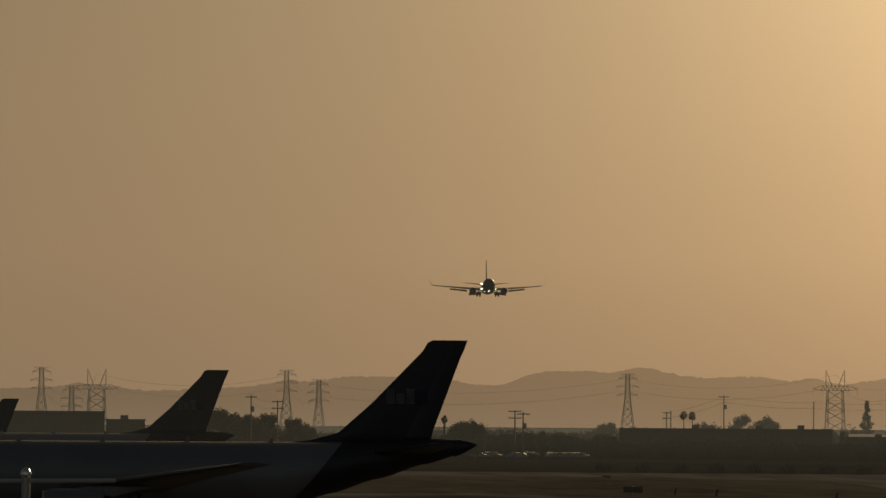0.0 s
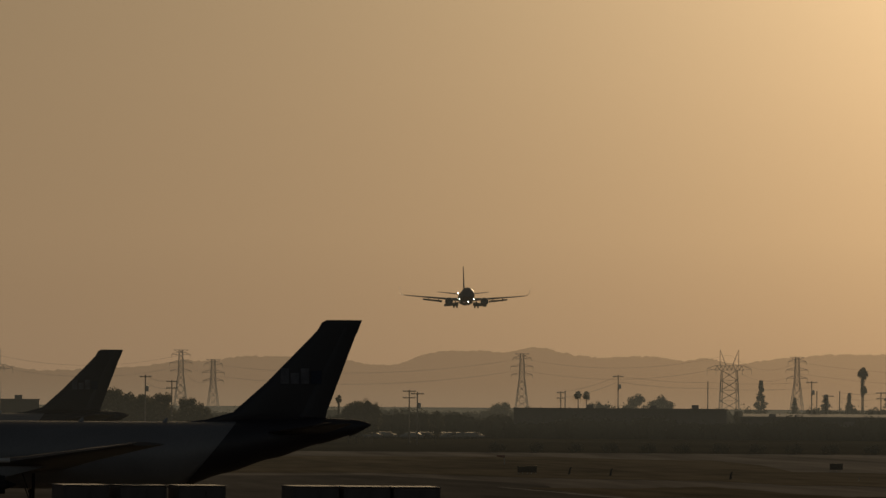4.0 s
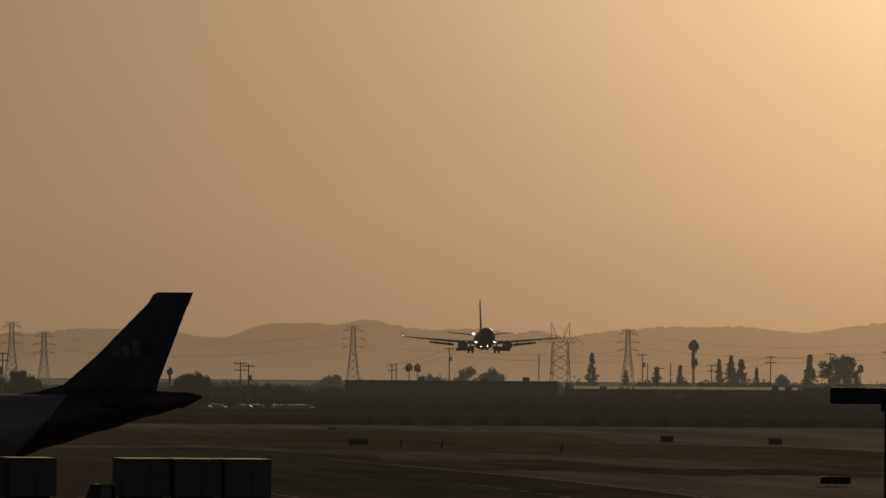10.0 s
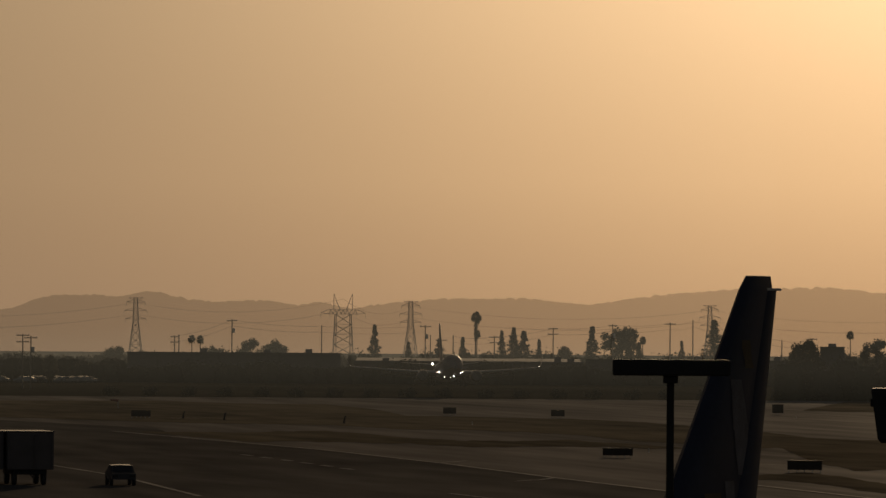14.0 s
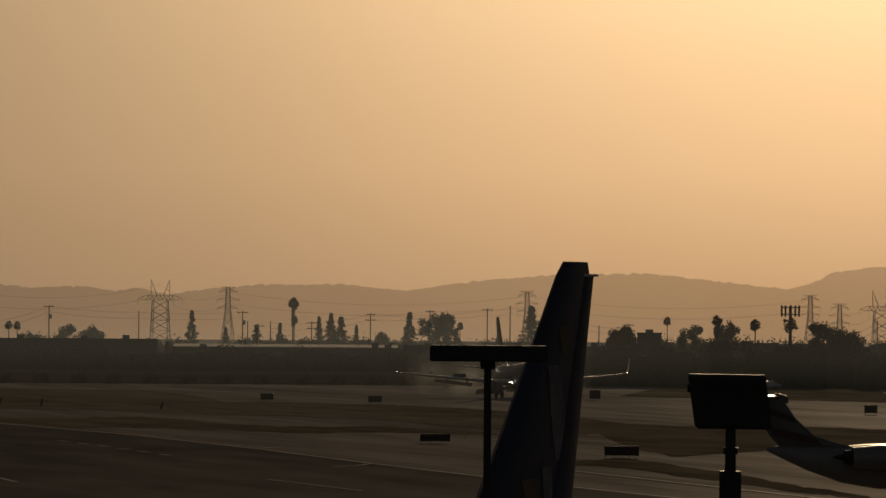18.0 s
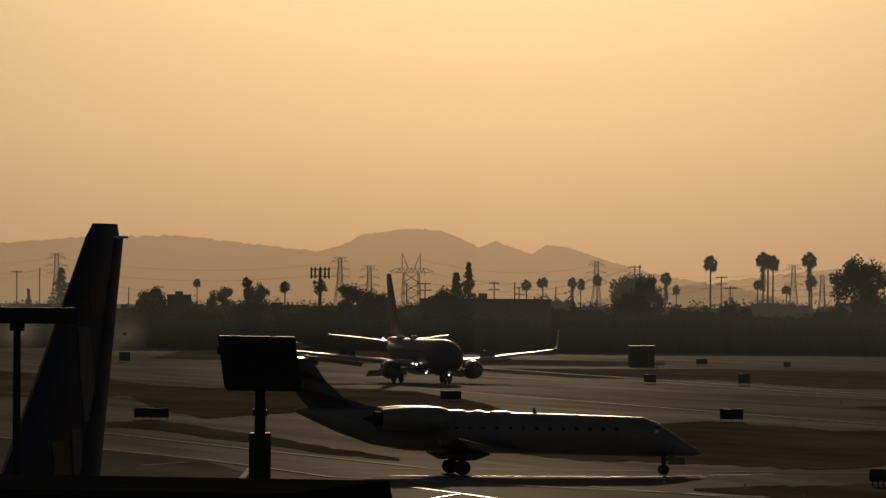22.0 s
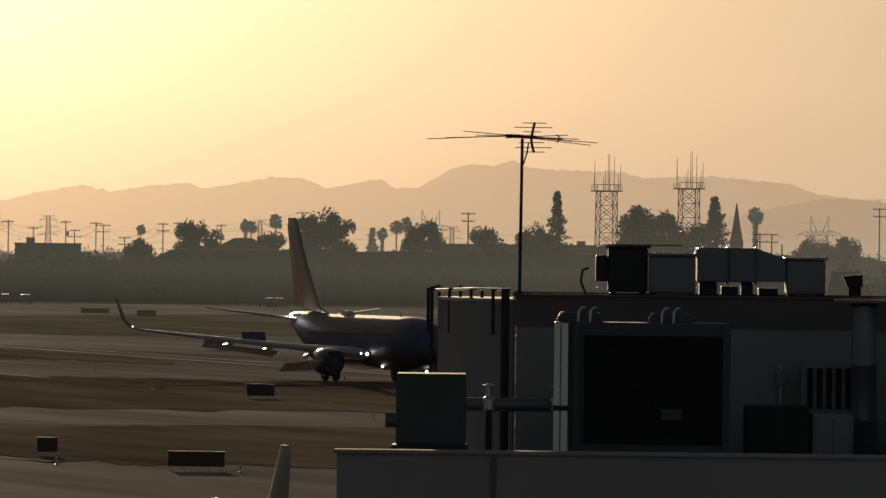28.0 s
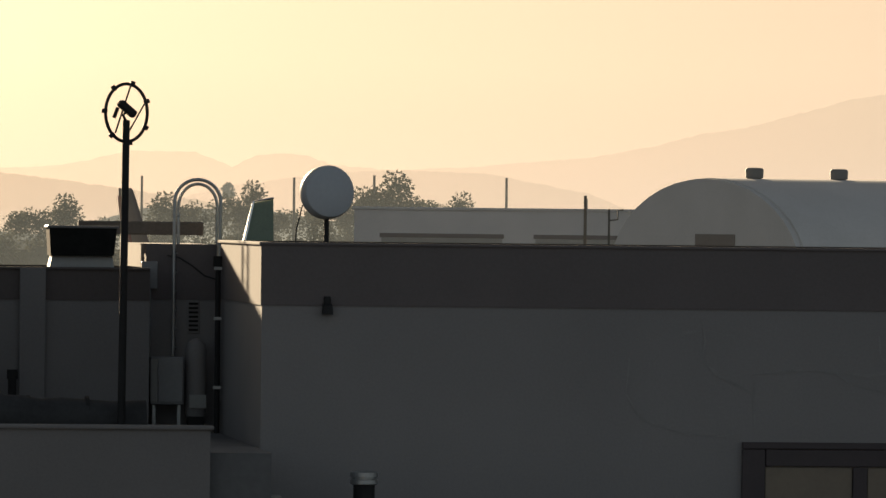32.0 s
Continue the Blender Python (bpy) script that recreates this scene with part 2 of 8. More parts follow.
METALROOF = material("grey_metal_roofing", (0.12, 0.116, 0.112), 1.0, 0.0, scale=0.08, var=0.15, spread=0.1, gloss=0.04)
TILEROOF = material("brown_shingle_roof", (0.10, 0.075, 0.06), 0.9, scale=1, var=0.3)
RADOME = material("off_white_radome", (0.36, 0.37, 0.38), 0.55, scale=1.5, var=0.08)
GREENSHEET = material("green_translucent_sheet", (0.13, 0.165, 0.105), 0.45, scale=2, var=0.2)
CARPAINT = material("dark_car_paint", (0.040, 0.040, 0.042), 0.6, scale=1, var=0.1, spread=0.4, gloss=0.15)
CARGLOSS = material("polished_car_paint", (0.06, 0.06, 0.062), 0.22, scale=1, var=0.1, spread=0.6, coat=0.6)
CARTSHEET = material("grey_cargo_container_sheet", (0.10, 0.088, 0.085), 0.8, 0.0, scale=0.6, var=0.15, gloss=0.08)
# white paint darkened, with the hull's shade put into the base colour
FREIGHT = material("shaded_white_freighter_paint", (0.145, 0.144, 0.150), 0.4, scale=0.3, var=0.12)
JETGREY = material("dusty_pale_grey_jet_paint", (0.125, 0.116, 0.114), 0.42, scale=0.6, var=0.16, gloss=0.35)
WINFRAME = material("dark_brown_window_frame", (0.040, 0.028, 0.028), 0.6, scale=2, var=0.2)
BLIND = material("brown_window_blind", (0.16, 0.125, 0.085), 0.5, scale=1, var=0.12)
# darker copies of the stucco and band, with the annex's shade in the colour
STUCCO_SHADE = material("shaded_stucco", (0.172, 0.160, 0.151), 0.95, scale=0.35, fine=25, var=0.12, bump=0.02, gloss=0.1)
BAND_SHADE = material("shaded_stucco_band", (0.085, 0.072, 0.066), 0.95, scale=0.4, fine=25, var=0.12, bump=0.02, gloss=0.1)
PANEL_LIT = material("lit_cream_panel", (0.55, 0.52, 0.44), 0.5, scale=1.2, var=0.08)
UNITDARK = material("dark_green_grey_sheet", (0.040, 0.043, 0.042), 0.6, scale=1.2, var=0.15, gloss=0.2)
FINTAN = material("tan_aircraft_paint", (0.13, 0.10, 0.08), 0.4, scale=0.5, var=0.12)
# pale sheet, lightened further for the haze before hangar and shed
HANGARWALL = material("hazed_pale_hangar_sheet", (0.46, 0.445, 0.43), 0.85, scale=0.3, fine=8, var=0.1, gloss=0.15)
CRACK = material("mended_crack_filler", (0.215, 0.203, 0.19), 0.95, scale=3, var=0.15)
SIGNBROWN = material("weathered_brown_black_panel", (0.045, 0.038, 0.032), 0.75, scale=1.2, fine=9, var=0.3, gloss=0.1)
JETGREEN = material("dark_grey_green_aircraft_paint", (0.10, 0.105, 0.095), 0.45, scale=0.6, var=0.15, gloss=0.3)
# dark grey with the shade on fins and wings put into it
FINSHADE = material("dark_shaded_fin_paint", (0.055, 0.050, 0.050), 0.4, scale=0.6, var=0.15)
# second leaf tone for trees within 900 m, its colour set for their haze
LEAF_NEAR = leaf_material("grey_green_leaves", (0.055, 0.056, 0.038), (0.100, 0.098, 0.066), 0.2)
DOCKDOOR = material("dusty_roll_up_door_sheet", (0.12, 0.108, 0.095), 0.8, scale=0.4, var=0.2, spread=0.25)
# alpha lets the sky through, standing in for haze before pylons and cables
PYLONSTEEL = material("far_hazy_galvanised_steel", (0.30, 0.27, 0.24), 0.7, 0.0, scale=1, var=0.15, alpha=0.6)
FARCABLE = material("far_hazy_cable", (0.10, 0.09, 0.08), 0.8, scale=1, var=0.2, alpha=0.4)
# see-through alpha puts the haze before the hills into their material
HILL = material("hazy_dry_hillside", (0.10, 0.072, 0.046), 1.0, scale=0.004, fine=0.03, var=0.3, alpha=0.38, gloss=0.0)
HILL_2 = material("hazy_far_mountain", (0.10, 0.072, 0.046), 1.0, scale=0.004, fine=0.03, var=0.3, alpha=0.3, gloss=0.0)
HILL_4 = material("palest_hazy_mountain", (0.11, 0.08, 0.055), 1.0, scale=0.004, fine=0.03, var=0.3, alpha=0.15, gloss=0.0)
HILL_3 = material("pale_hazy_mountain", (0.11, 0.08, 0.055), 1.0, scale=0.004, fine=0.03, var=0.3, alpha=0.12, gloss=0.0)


def haze_material(name, share, z_in, z_top, side=None):
    """A bluish see-through sheet standing in for haze, lit by the sun, densest a little above the ground."""
    m = bpy.data.materials.new(name)
    m.use_nodes = True
    n, l = m.node_tree.nodes, m.node_tree.links
    n.clear()
    out, mix, clear, tra = (n.new(k) for k in ("ShaderNodeOutputMaterial", "ShaderNodeMixShader", "ShaderNodeBsdfTransparent", "ShaderNodeBsdfTranslucent"))
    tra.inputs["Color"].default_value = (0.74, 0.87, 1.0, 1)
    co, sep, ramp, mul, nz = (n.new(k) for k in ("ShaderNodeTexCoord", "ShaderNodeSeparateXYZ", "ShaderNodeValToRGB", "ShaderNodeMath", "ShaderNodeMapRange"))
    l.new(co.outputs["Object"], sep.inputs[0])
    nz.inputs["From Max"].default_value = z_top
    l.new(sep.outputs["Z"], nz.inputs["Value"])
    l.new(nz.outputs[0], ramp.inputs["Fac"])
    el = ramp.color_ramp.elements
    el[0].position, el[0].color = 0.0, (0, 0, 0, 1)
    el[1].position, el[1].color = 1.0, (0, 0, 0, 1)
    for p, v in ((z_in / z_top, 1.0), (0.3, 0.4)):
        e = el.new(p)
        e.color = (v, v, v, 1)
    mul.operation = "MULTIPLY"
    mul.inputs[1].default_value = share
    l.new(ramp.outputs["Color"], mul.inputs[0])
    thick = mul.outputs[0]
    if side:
        # the sheet fades in along x, so that it lifts only part of the view
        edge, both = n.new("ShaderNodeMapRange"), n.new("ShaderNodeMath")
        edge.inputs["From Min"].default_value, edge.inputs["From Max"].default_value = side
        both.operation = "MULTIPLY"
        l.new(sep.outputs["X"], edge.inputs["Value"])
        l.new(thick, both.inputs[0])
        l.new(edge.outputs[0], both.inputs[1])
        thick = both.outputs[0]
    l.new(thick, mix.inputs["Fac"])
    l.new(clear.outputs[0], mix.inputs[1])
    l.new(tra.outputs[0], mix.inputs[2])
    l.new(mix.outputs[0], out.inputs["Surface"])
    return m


# ---- building blocks ----
class Shape:
    """Collects faces, then becomes one mesh."""

    def __init__(self):
        self.v, self.f = [], []

    def add(self, verts, faces):
        o = len(self.v)
        self.v += [tuple(p) for p in verts]
        self.f += [tuple(i + o for i in f) for f in faces]
        return self

    def box(self, x0, x1, y0, y1, z0, z1, c=0.0):
        """A box with chamfered upright edges and top."""
        if c <= 0:
            vs = [(x, y, z) for z in (z0, z1) for x, y in ((x0, y0), (x1, y0), (x1, y1), (x0, y1))]
            return self.add(vs, [(3, 2, 1, 0), (4, 5, 6, 7), (0, 1, 5, 4), (1, 2, 6, 5), (2, 3, 7, 6), (3, 0, 4, 7)])
        ring = []
        for z, k in ((z0, c), (z0 + c, 0), (z1 - c, 0), (z1, c)):
            r = []
            for sx, sy, X, Y in ((1, 1, x0, y0), (-1, 1, x1, y0), (-1, -1, x1, y1), (1, -1, x0, y1)):
                a, b = (X + sx * (c + k * 0.7), Y + sy * k * 0.7), (X + sx * k * 0.7, Y + sy * (c + k * 0.7))
                r += [b, a] if sx * sy > 0 else [a, b]
            ring.append([(px, py, z) for px, py in r])
        return self.loft(ring)

    def loft(self, rings, caps=True):
        n = len(rings[0])
        vs = [p for r in rings for p in r]
        fs = []
        for i in range(len(rings) - 1):
            for j in range(n):
                k = (j + 1) % n
                fs.append((i * n + j, i * n + k, (i + 1) * n + k, (i + 1) * n + j))
        if caps:
            fs += [tuple(range(n))[::-1], tuple((len(rings) - 1) * n + j for j in range(n))]
        return self.add(vs, fs)

    def tube(self, p, q, r0, r1=None, n=10, caps=True):
        p, q = Vector(p), Vector(q)
        r1 = r0 if r1 is None else r1
        w = (q - p).normalized()
        u = w.cross((0, 0, 1) if abs(w.z) < 0.9 else (1, 0, 0)).normalized()
        v = w.cross(u)
        rg = [[tuple(c + (u * math.cos(a) + v * math.sin(a)) * r) for a in (2 * math.pi * i / n for i in range(n))] for c, r in ((p, r0), (q, r1))]
        return self.loft(rg, caps)

    def pipe(self, pts, r, n=8, caps=True):
        """A bent tube through points, in one piece."""
        pts = [Vector(p) for p in pts]
        rg, u = [], None
        for i, p in enumerate(pts):
            w = (pts[min(i + 1, len(pts) - 1)] - pts[max(i - 1, 0)]).normalized()
            if u is None:
                u = w.cross((0, 0, 1) if abs(w.z) < 0.9 else (1, 0, 0)).normalized()
            u = (u - w * u.dot(w)).normalized()
            v = w.cross(u)
            rg.append([tuple(p + (u * math.cos(a) + v * math.sin(a)) * r) for a in (2 * math.pi * k / n for k in range(n))])
        return self.loft(rg, caps)

    def lathe(self, prof, n=20, axis="z", at=(0, 0, 0)):
        """Turns (radius, height) pairs about an axis."""
        rg = []
        for r, h in prof:
            ring = []
            for i in range(n):
                a = 2 * math.pi * i / n
                c, s = r * math.cos(a), r * math.sin(a)
                p = {"z": (c, s, h), "x": (h, c, s), "y": (s, h, c)}[axis]
                ring.append((p[0] + at[0], p[1] + at[1], p[2] + at[2]))
            rg.append(ring)
        return self.loft(rg)

    def keep(self, first, last):
        """Only some of the faces."""
        self.f = self.f[first:last]
        return self

    def quad(self, a, b, c, d):
        return self.add((a, b, c, d), [(0, 1, 2, 3)])

    def mesh(self, name, mat, smooth=0.0, tidy=True):
        me = bpy.data.meshes.new(name)
        me.from_pydata(self.v, [], self.f)
        if tidy:
            b = bmesh.new()
            b.from_mesh(me)
            bmesh.ops.recalc_face_normals(b, faces=b.faces)
            b.to_mesh(me)
            b.free()
        me.materials.append(mat)
        if smooth:
            me.shade_smooth()
            me.set_sharp_from_angle(angle=radians(smooth))
        return me


def part(name, shape, mat, parent, label="", smooth=0.0, at=None):
    ob = new(name, shape if isinstance(shape, bpy.types.Mesh) else shape.mesh(name, mat, smooth))
    ob.parent = parent
    if at is not None:
        ob.matrix_basis = at
    if label:
        ob["label"] = label
    return ob


def thing(name, m, label, category, group="", kind=""):
    ob = new(name)
    ob.empty_display_size = 0.2
    ob.matrix_basis = m
    return tagged(ob, label, category, group, kind)


def solid(name, shape, mat, m, label="", category="", group="", kind="", smooth=0.0, tidy=True):
    ob = new(name, shape.mesh(name, mat, smooth, tidy))
    ob.matrix_basis = m
    return tagged(ob, label, category, group, kind)


def spot(mil, dist, z=0.0):
    """A place by its bearing in milliradians and its distance from the tripod."""
    return Vector((dist * math.sin(mil / 1000), dist * math.cos(mil / 1000), z))


def stand(mil, dist, z=0.0, turn=0.0):
    """A pose there, with local x to the right of the line of sight, turned by some degrees."""
    p = spot(mil, dist, z)
    return pose(p.x, p.y, p.z, 0, 0, -math.degrees(mil / 1000) + turn)


# ---- the ground ----
g = Shape()
ring = [(0, 0, -0.02)] + [(4900 * math.sin(a), 4900 * math.cos(a), -0.02) for a in (2 * math.pi * i / 48 for i in range(48))]
g.add(ring, [(0, i + 1, (i + 1) % 48 + 1) for i in range(48)])
solid("ground", g, GRASS, Matrix(), "dry brown open ground reaching to the hills", "ground", kind="structure")


def field(name, rows, z, mat, label, category, steps=10):
    """A flat patch of ground between two distances, along bearings; grass has an uneven edge."""
    ragged = 7.0 if mat is GRASS else 0.0
    s = Shape()
    pts = []
    for (a0, n0, f0), (a1, n1, f1) in zip(rows, rows[1:]):
        for i in range(steps):
            k = i / steps
            a, n, f = a0 + (a1 - a0) * k, n0 + (n1 - n0) * k, f0 + (f1 - f0) * k
            if ragged and f - n > 14:
                n += ragged * (noise.noise((a * 0.35, n0 * 0.01, 1.0)) + 0.6 * noise.noise((a * 1.3, n0 * 0.01, 2.0)))
                f += ragged * (noise.noise((a * 0.35, f0 * 0.01, 5.0)) + 0.6 * noise.noise((a * 1.3, f0 * 0.01, 6.0)))
            pts.append((a, n, f))
    pts.append(rows[-1])
    for p, q in zip(pts, pts[1:]):
        s.quad(spot(p[0], p[1], z), spot(q[0], q[1], z), spot(q[0], q[2], z), spot(p[0], p[2], z))
    return solid(name, s, mat, Matrix(), label, category, kind="structure")


field("pavement", [(-700, 4, 1540), (0, 4, 1540), (120, 4, 1500), (140, 4, 1335), (200, 4, 1250), (330, 4, 1150), (700, 4, 900)], 0.0, ASPHALT,
      "worn grey asphalt aprons, taxiways and runway", "pavement")
field("apron", [(-200, 4, 700), (-90, 4, 860), (5, 4, 925), (28, 4, 845), (31.6, 4, 764), (50.8, 4, 687), (66.5, 4, 619), (82.3, 4, 556), (97, 4, 514), (109.6, 4, 479), (123.8, 4, 451), (133.5, 4, 400)], 0.012, TARMAC,
      "dark newer asphalt of the parking apron", "pavement")
field("grass_verge_1", [(-90, 900, 1165), (5, 950, 1190), (28, 905, 1205), (40, 892, 1165), (51, 888, 1160), (58, 862, 1080), (62, 852, 1000), (71, 848, 990), (85, 812, 970), (92, 770, 950), (105, 732, 880), (113, 722, 833),
                        (117, 646, 800), (123, 598, 785), (142, 650, 790), (152, 668, 765), (160, 630, 700), (168, 610, 615)], 0.03, GRASS, "dry mown grass between runway and taxiway", "grass")
field("grass_verge_2", [(26, 808, 815), (40, 744, 812), (51, 742, 836), (62, 735, 776), (71, 716, 757), (85, 726, 768), (95, 715, 735), (100, 715, 718)], 0.03, GRASS, "dry mown grass island on the airfield", "grass")
field("grass_verge_3", [(116, 1110, 1115), (122, 1098, 1285), (142, 1068, 1300), (150, 1048, 1300), (153, 1046, 1150), (165, 1040, 1130), (178, 1036, 1118), (186, 1060, 1100)], 0.03, GRASS, "dry mown grass beyond the runway", "grass")
field("grass_verge_4", [(106, 565, 575), (117, 546, 590), (130, 505, 535), (141, 470, 490), (150, 455, 462)], 0.03, GRASS, "narrow dry grass strip beside the taxiway", "grass")
field("grass_verge_5", [(165, 480, 500), (175, 462, 560), (192, 451, 604), (209, 444, 566), (222, 460, 571), (255, 459, 558), (330, 455, 580), (420, 460, 600)], 0.03, GRASS, "dry mown grass between runway and taxiway", "grass")
field("grass_verge_6", [(190, 392, 396), (205, 374, 404), (229, 352, 414), (247, 345, 421), (330, 340, 421), (420, 340, 421)], 0.03, GRASS, "dry mown grass beside the near taxiway", "grass")
field("grass_verge_7", [(156, 1000, 1004), (165, 940, 1000), (175, 896, 1000), (192, 888, 1015), (209, 816, 990), (222, 820, 1008), (240, 815, 1040), (255, 830, 1060), (330, 760, 1000), (420, 722, 940)], 0.03, GRASS,
      "dry mown grass beyond the runway", "grass")
field("grass_verge_8", [(-70, 1285, 1690), (22, 1285, 1690), (112, 1290, 1690), (122, 1310, 1690), (140, 1330, 1400)], 0.035, WEEDS, "dark rough weeds before the warehouses", "grass")
field("grass_verge_9", [(212, 680, 685), (222, 652, 706), (234, 640, 690), (247, 622, 640)], 0.03, GRASS, "narrow dry grass strip beside the runway", "grass")


def stripe(p, q, width, name="pavement_marking", label="worn white painted line on the asphalt", paint=PAINT_LINE):
    p, q = spot(*p), spot(*q)
    n = (q - p).normalized().cross((0, 0, 1)) * width / 2
    s = Shape()
    k = max(1, int((q - p).length / 25))
    for i in range(k):
        a, b = p.lerp(q, i / k), p.lerp(q, (i + 1) / k)
        s.quad(*[v + Vector((0, 0, 0.05)) for v in (a - n, b - n, b + n, a + n)])
    return solid(name, s, paint, Matrix(), label, "marking", group="painted lines", kind="structure")


# ---- hills ----
RIDGE_WEST = [(-330, 4), (-60, 2.6), (-52.6, 2.9), (-49.5, 3.5), (-44.9, 3.0), (-40.3, 2.4), (-33, 2.7), (-25.7, 3.2), (-21, 4.0), (-17.4, 3.8), (-13.7, 4.5), (-7.7, 4.6), (1.4, 4.2), (4.5, 3.5), (8.2, 3.55),
              (11.4, 4.9), (14.5, 5.5), (20, 5.5), (22.8, 5.25), (26.4, 6.05), (28.4, 5.95), (30.7, 5.3), (36, 4.6), (41, 5.0), (45, 4.65), (47.2, 4.3), (50.2, 4.8), (54.4, 3.85), (57.7, 4.4), (62, 4.95), (67, 5.3)]
RIDGE_EAST = [(78, 5.4), (81.5, 5.1), (86.5, 4.6), (90, 5.1), (94, 5.7), (98, 6.2), (103.5, 6.6), (107, 6.9), (112, 7.0), (119, 7.2), (127, 6.4), (134.5, 5.6), (138.5, 5.1), (142, 6.0), (144.6, 7.4), (147.3, 7.9),
              (152, 8.35), (155.8, 8.0), (158.2, 7.0), (160.5, 5.9), (162.8, 6.7), (165, 5.9), (167.8, 5.0), (169.8, 6.2), (172.7, 5.9), (176, 4.8), (180.6, 3.4), (186, 2.0), (196, 0.6), (206, -2)]
RIDGE_2 = [(172, -2), (186, 0.4), (200, 2.2), (214, 3.8), (218.1, 4.5), (224, 5.3), (227.3, 6.2), (230.4, 6.7), (234.2, 7.4), (238, 6.5), (242, 7.2), (248.3, 7.9), (250.6, 7.1), (254, 7.6), (259.8, 8.75), (263.5, 8.7),
           (267.4, 7.3), (270, 7.8), (274.5, 8.6), (276.8, 7.4), (280, 7.6), (282, 8.8), (284.3, 10.2), (287.3, 10.8), (290, 10.7), (292.7, 11.3), (295, 10.4), (299, 10.1), (306.6, 10.0), (310.5, 9.2), (319.7, 9.5),
           (326.6, 8.9), (330.5, 8.5), (333.6, 7.4), (337, 6.8), (343.5, 6.2), (356, 4.8), (376, 2), (404, -2)]
RIDGE_4 = [(308, -2), (322, 4.0), (334.5, 6.6), (348.6, 6.8), (353.2, 7.2), (357.8, 8.2), (362.4, 9.2), (370.8, 9.2), (373.9, 8.2), (376.2, 7.2), (379.3, 8.7), (382.4, 9.1), (386.2, 8.9), (390.1, 7.6), (397.8, 7), (411, 6.6),
           (425, 4), (440, -2)]
RIDGE_3 = [(352, -2), (375, 4.5), (390, 6.5), (397.8, 6.9), (402.4, 7.2), (410, 7.6), (416, 8.2), (424.6, 8.9), (430, 9.9), (433.8, 10.6), (440, 12.4), (444.5, 12.9), (449, 14), (452.2, 15), (456, 16), (460, 17.2), (490, 22),
           (560, 26), (900, 15)]


def ridge(name, rows, dist, label, seed, mat):
    """A long hill with a rough crest and folded slopes."""
    s = Shape()
    cols = []
    a = rows[0][0]
    i = 0
    while a < rows[-1][0]:
        while rows[i + 1][0] < a:
            i += 1
        (a0, e0), (a1, e1) = rows[i], rows[i + 1]
        k = (a - a0) / (a1 - a0)
        e = e0 + (e1 - e0) * k
        e += 0.08 * noise.noise((a * 0.33, seed, 0)) + 0.22 * (0.35 - abs(noise.noise((a * 0.45, seed, 3)))) + 0.2 * noise.noise((a * 1.1, seed, 4)) + 0.14 * noise.noise((a * 2.3, seed, 5)) + 0.08 * noise.noise((a * 4.7, seed, 6))
        top = 10.6 + e * dist / 1000
        col = []
        for j, (dd, hh) in enumerate(((-120, 0.0), (-80, 0.28), (-40, 0.62), (0, 1.0))):
            fold = 12 * noise.noise((a * 0.09, j * 0.7, seed)) if j in (1, 2) else 0
            col.append(spot(a, dist + dd + fold, -1 if hh == 0 else top * hh))
        cols.append(col)
        a += 0.2
    n = len(cols[0])
    s.add([p for c in cols for p in c], [(c * n + j, (c + 1) * n + j, (c + 1) * n + j + 1, c * n + j + 1) for c in range(len(cols) - 1) for j in range(n - 1)])
    return solid(name, s, mat, Matrix(), label, "hills", kind="structure", smooth=60)


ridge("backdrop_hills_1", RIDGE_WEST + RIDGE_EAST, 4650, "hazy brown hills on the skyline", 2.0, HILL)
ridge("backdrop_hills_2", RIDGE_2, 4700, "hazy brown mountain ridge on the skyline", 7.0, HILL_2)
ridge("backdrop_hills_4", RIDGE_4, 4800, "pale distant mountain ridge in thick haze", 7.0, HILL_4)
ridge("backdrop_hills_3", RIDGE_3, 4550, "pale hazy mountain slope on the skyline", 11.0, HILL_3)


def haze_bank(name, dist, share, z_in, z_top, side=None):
    """A curved sheet standing in for haze over the whole field, nearer on the sunward side."""
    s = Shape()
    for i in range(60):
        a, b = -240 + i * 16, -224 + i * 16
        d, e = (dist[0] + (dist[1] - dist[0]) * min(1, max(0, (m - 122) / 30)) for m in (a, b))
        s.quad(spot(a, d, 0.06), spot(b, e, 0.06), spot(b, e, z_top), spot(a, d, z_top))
    return solid(name, s, haze_material(name, share, z_in, z_top, side), Matrix(), "thin translucent sheet standing in for sunlit haze", "haze", kind="structure")


# haze sheets added at set distances to lift the far dark tones
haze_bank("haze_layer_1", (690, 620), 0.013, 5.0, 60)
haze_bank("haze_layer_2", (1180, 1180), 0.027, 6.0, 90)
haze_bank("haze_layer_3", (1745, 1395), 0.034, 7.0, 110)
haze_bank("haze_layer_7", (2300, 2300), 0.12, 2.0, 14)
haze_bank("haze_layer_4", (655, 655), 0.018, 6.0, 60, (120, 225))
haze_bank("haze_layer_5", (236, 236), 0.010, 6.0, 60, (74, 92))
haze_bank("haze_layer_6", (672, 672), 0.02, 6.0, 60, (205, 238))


# ---- aircraft ----
def body(rows, n=24):
    """A fuselage through (x, centre height, half width, half height)."""
    fine = []
    for i in range(len(rows) - 1):
        p0, p1, p2, p3 = (rows[max(0, min(len(rows) - 1, i + k))] for k in (-1, 0, 1, 2))
        for j in range(3):
            t = j / 3
            fine.append(tuple(p1[c] + (p2[c] - p1[c]) * (t * t * (3 - 2 * t) * 0.5 + t * 0.5) for c in range(4)))
    fine.append(rows[-1])
    return [[(x, w * math.cos(a), z + h * math.sin(a)) for a in (2 * math.pi * i / n for i in range(n))] for x, z, w, h in fine]


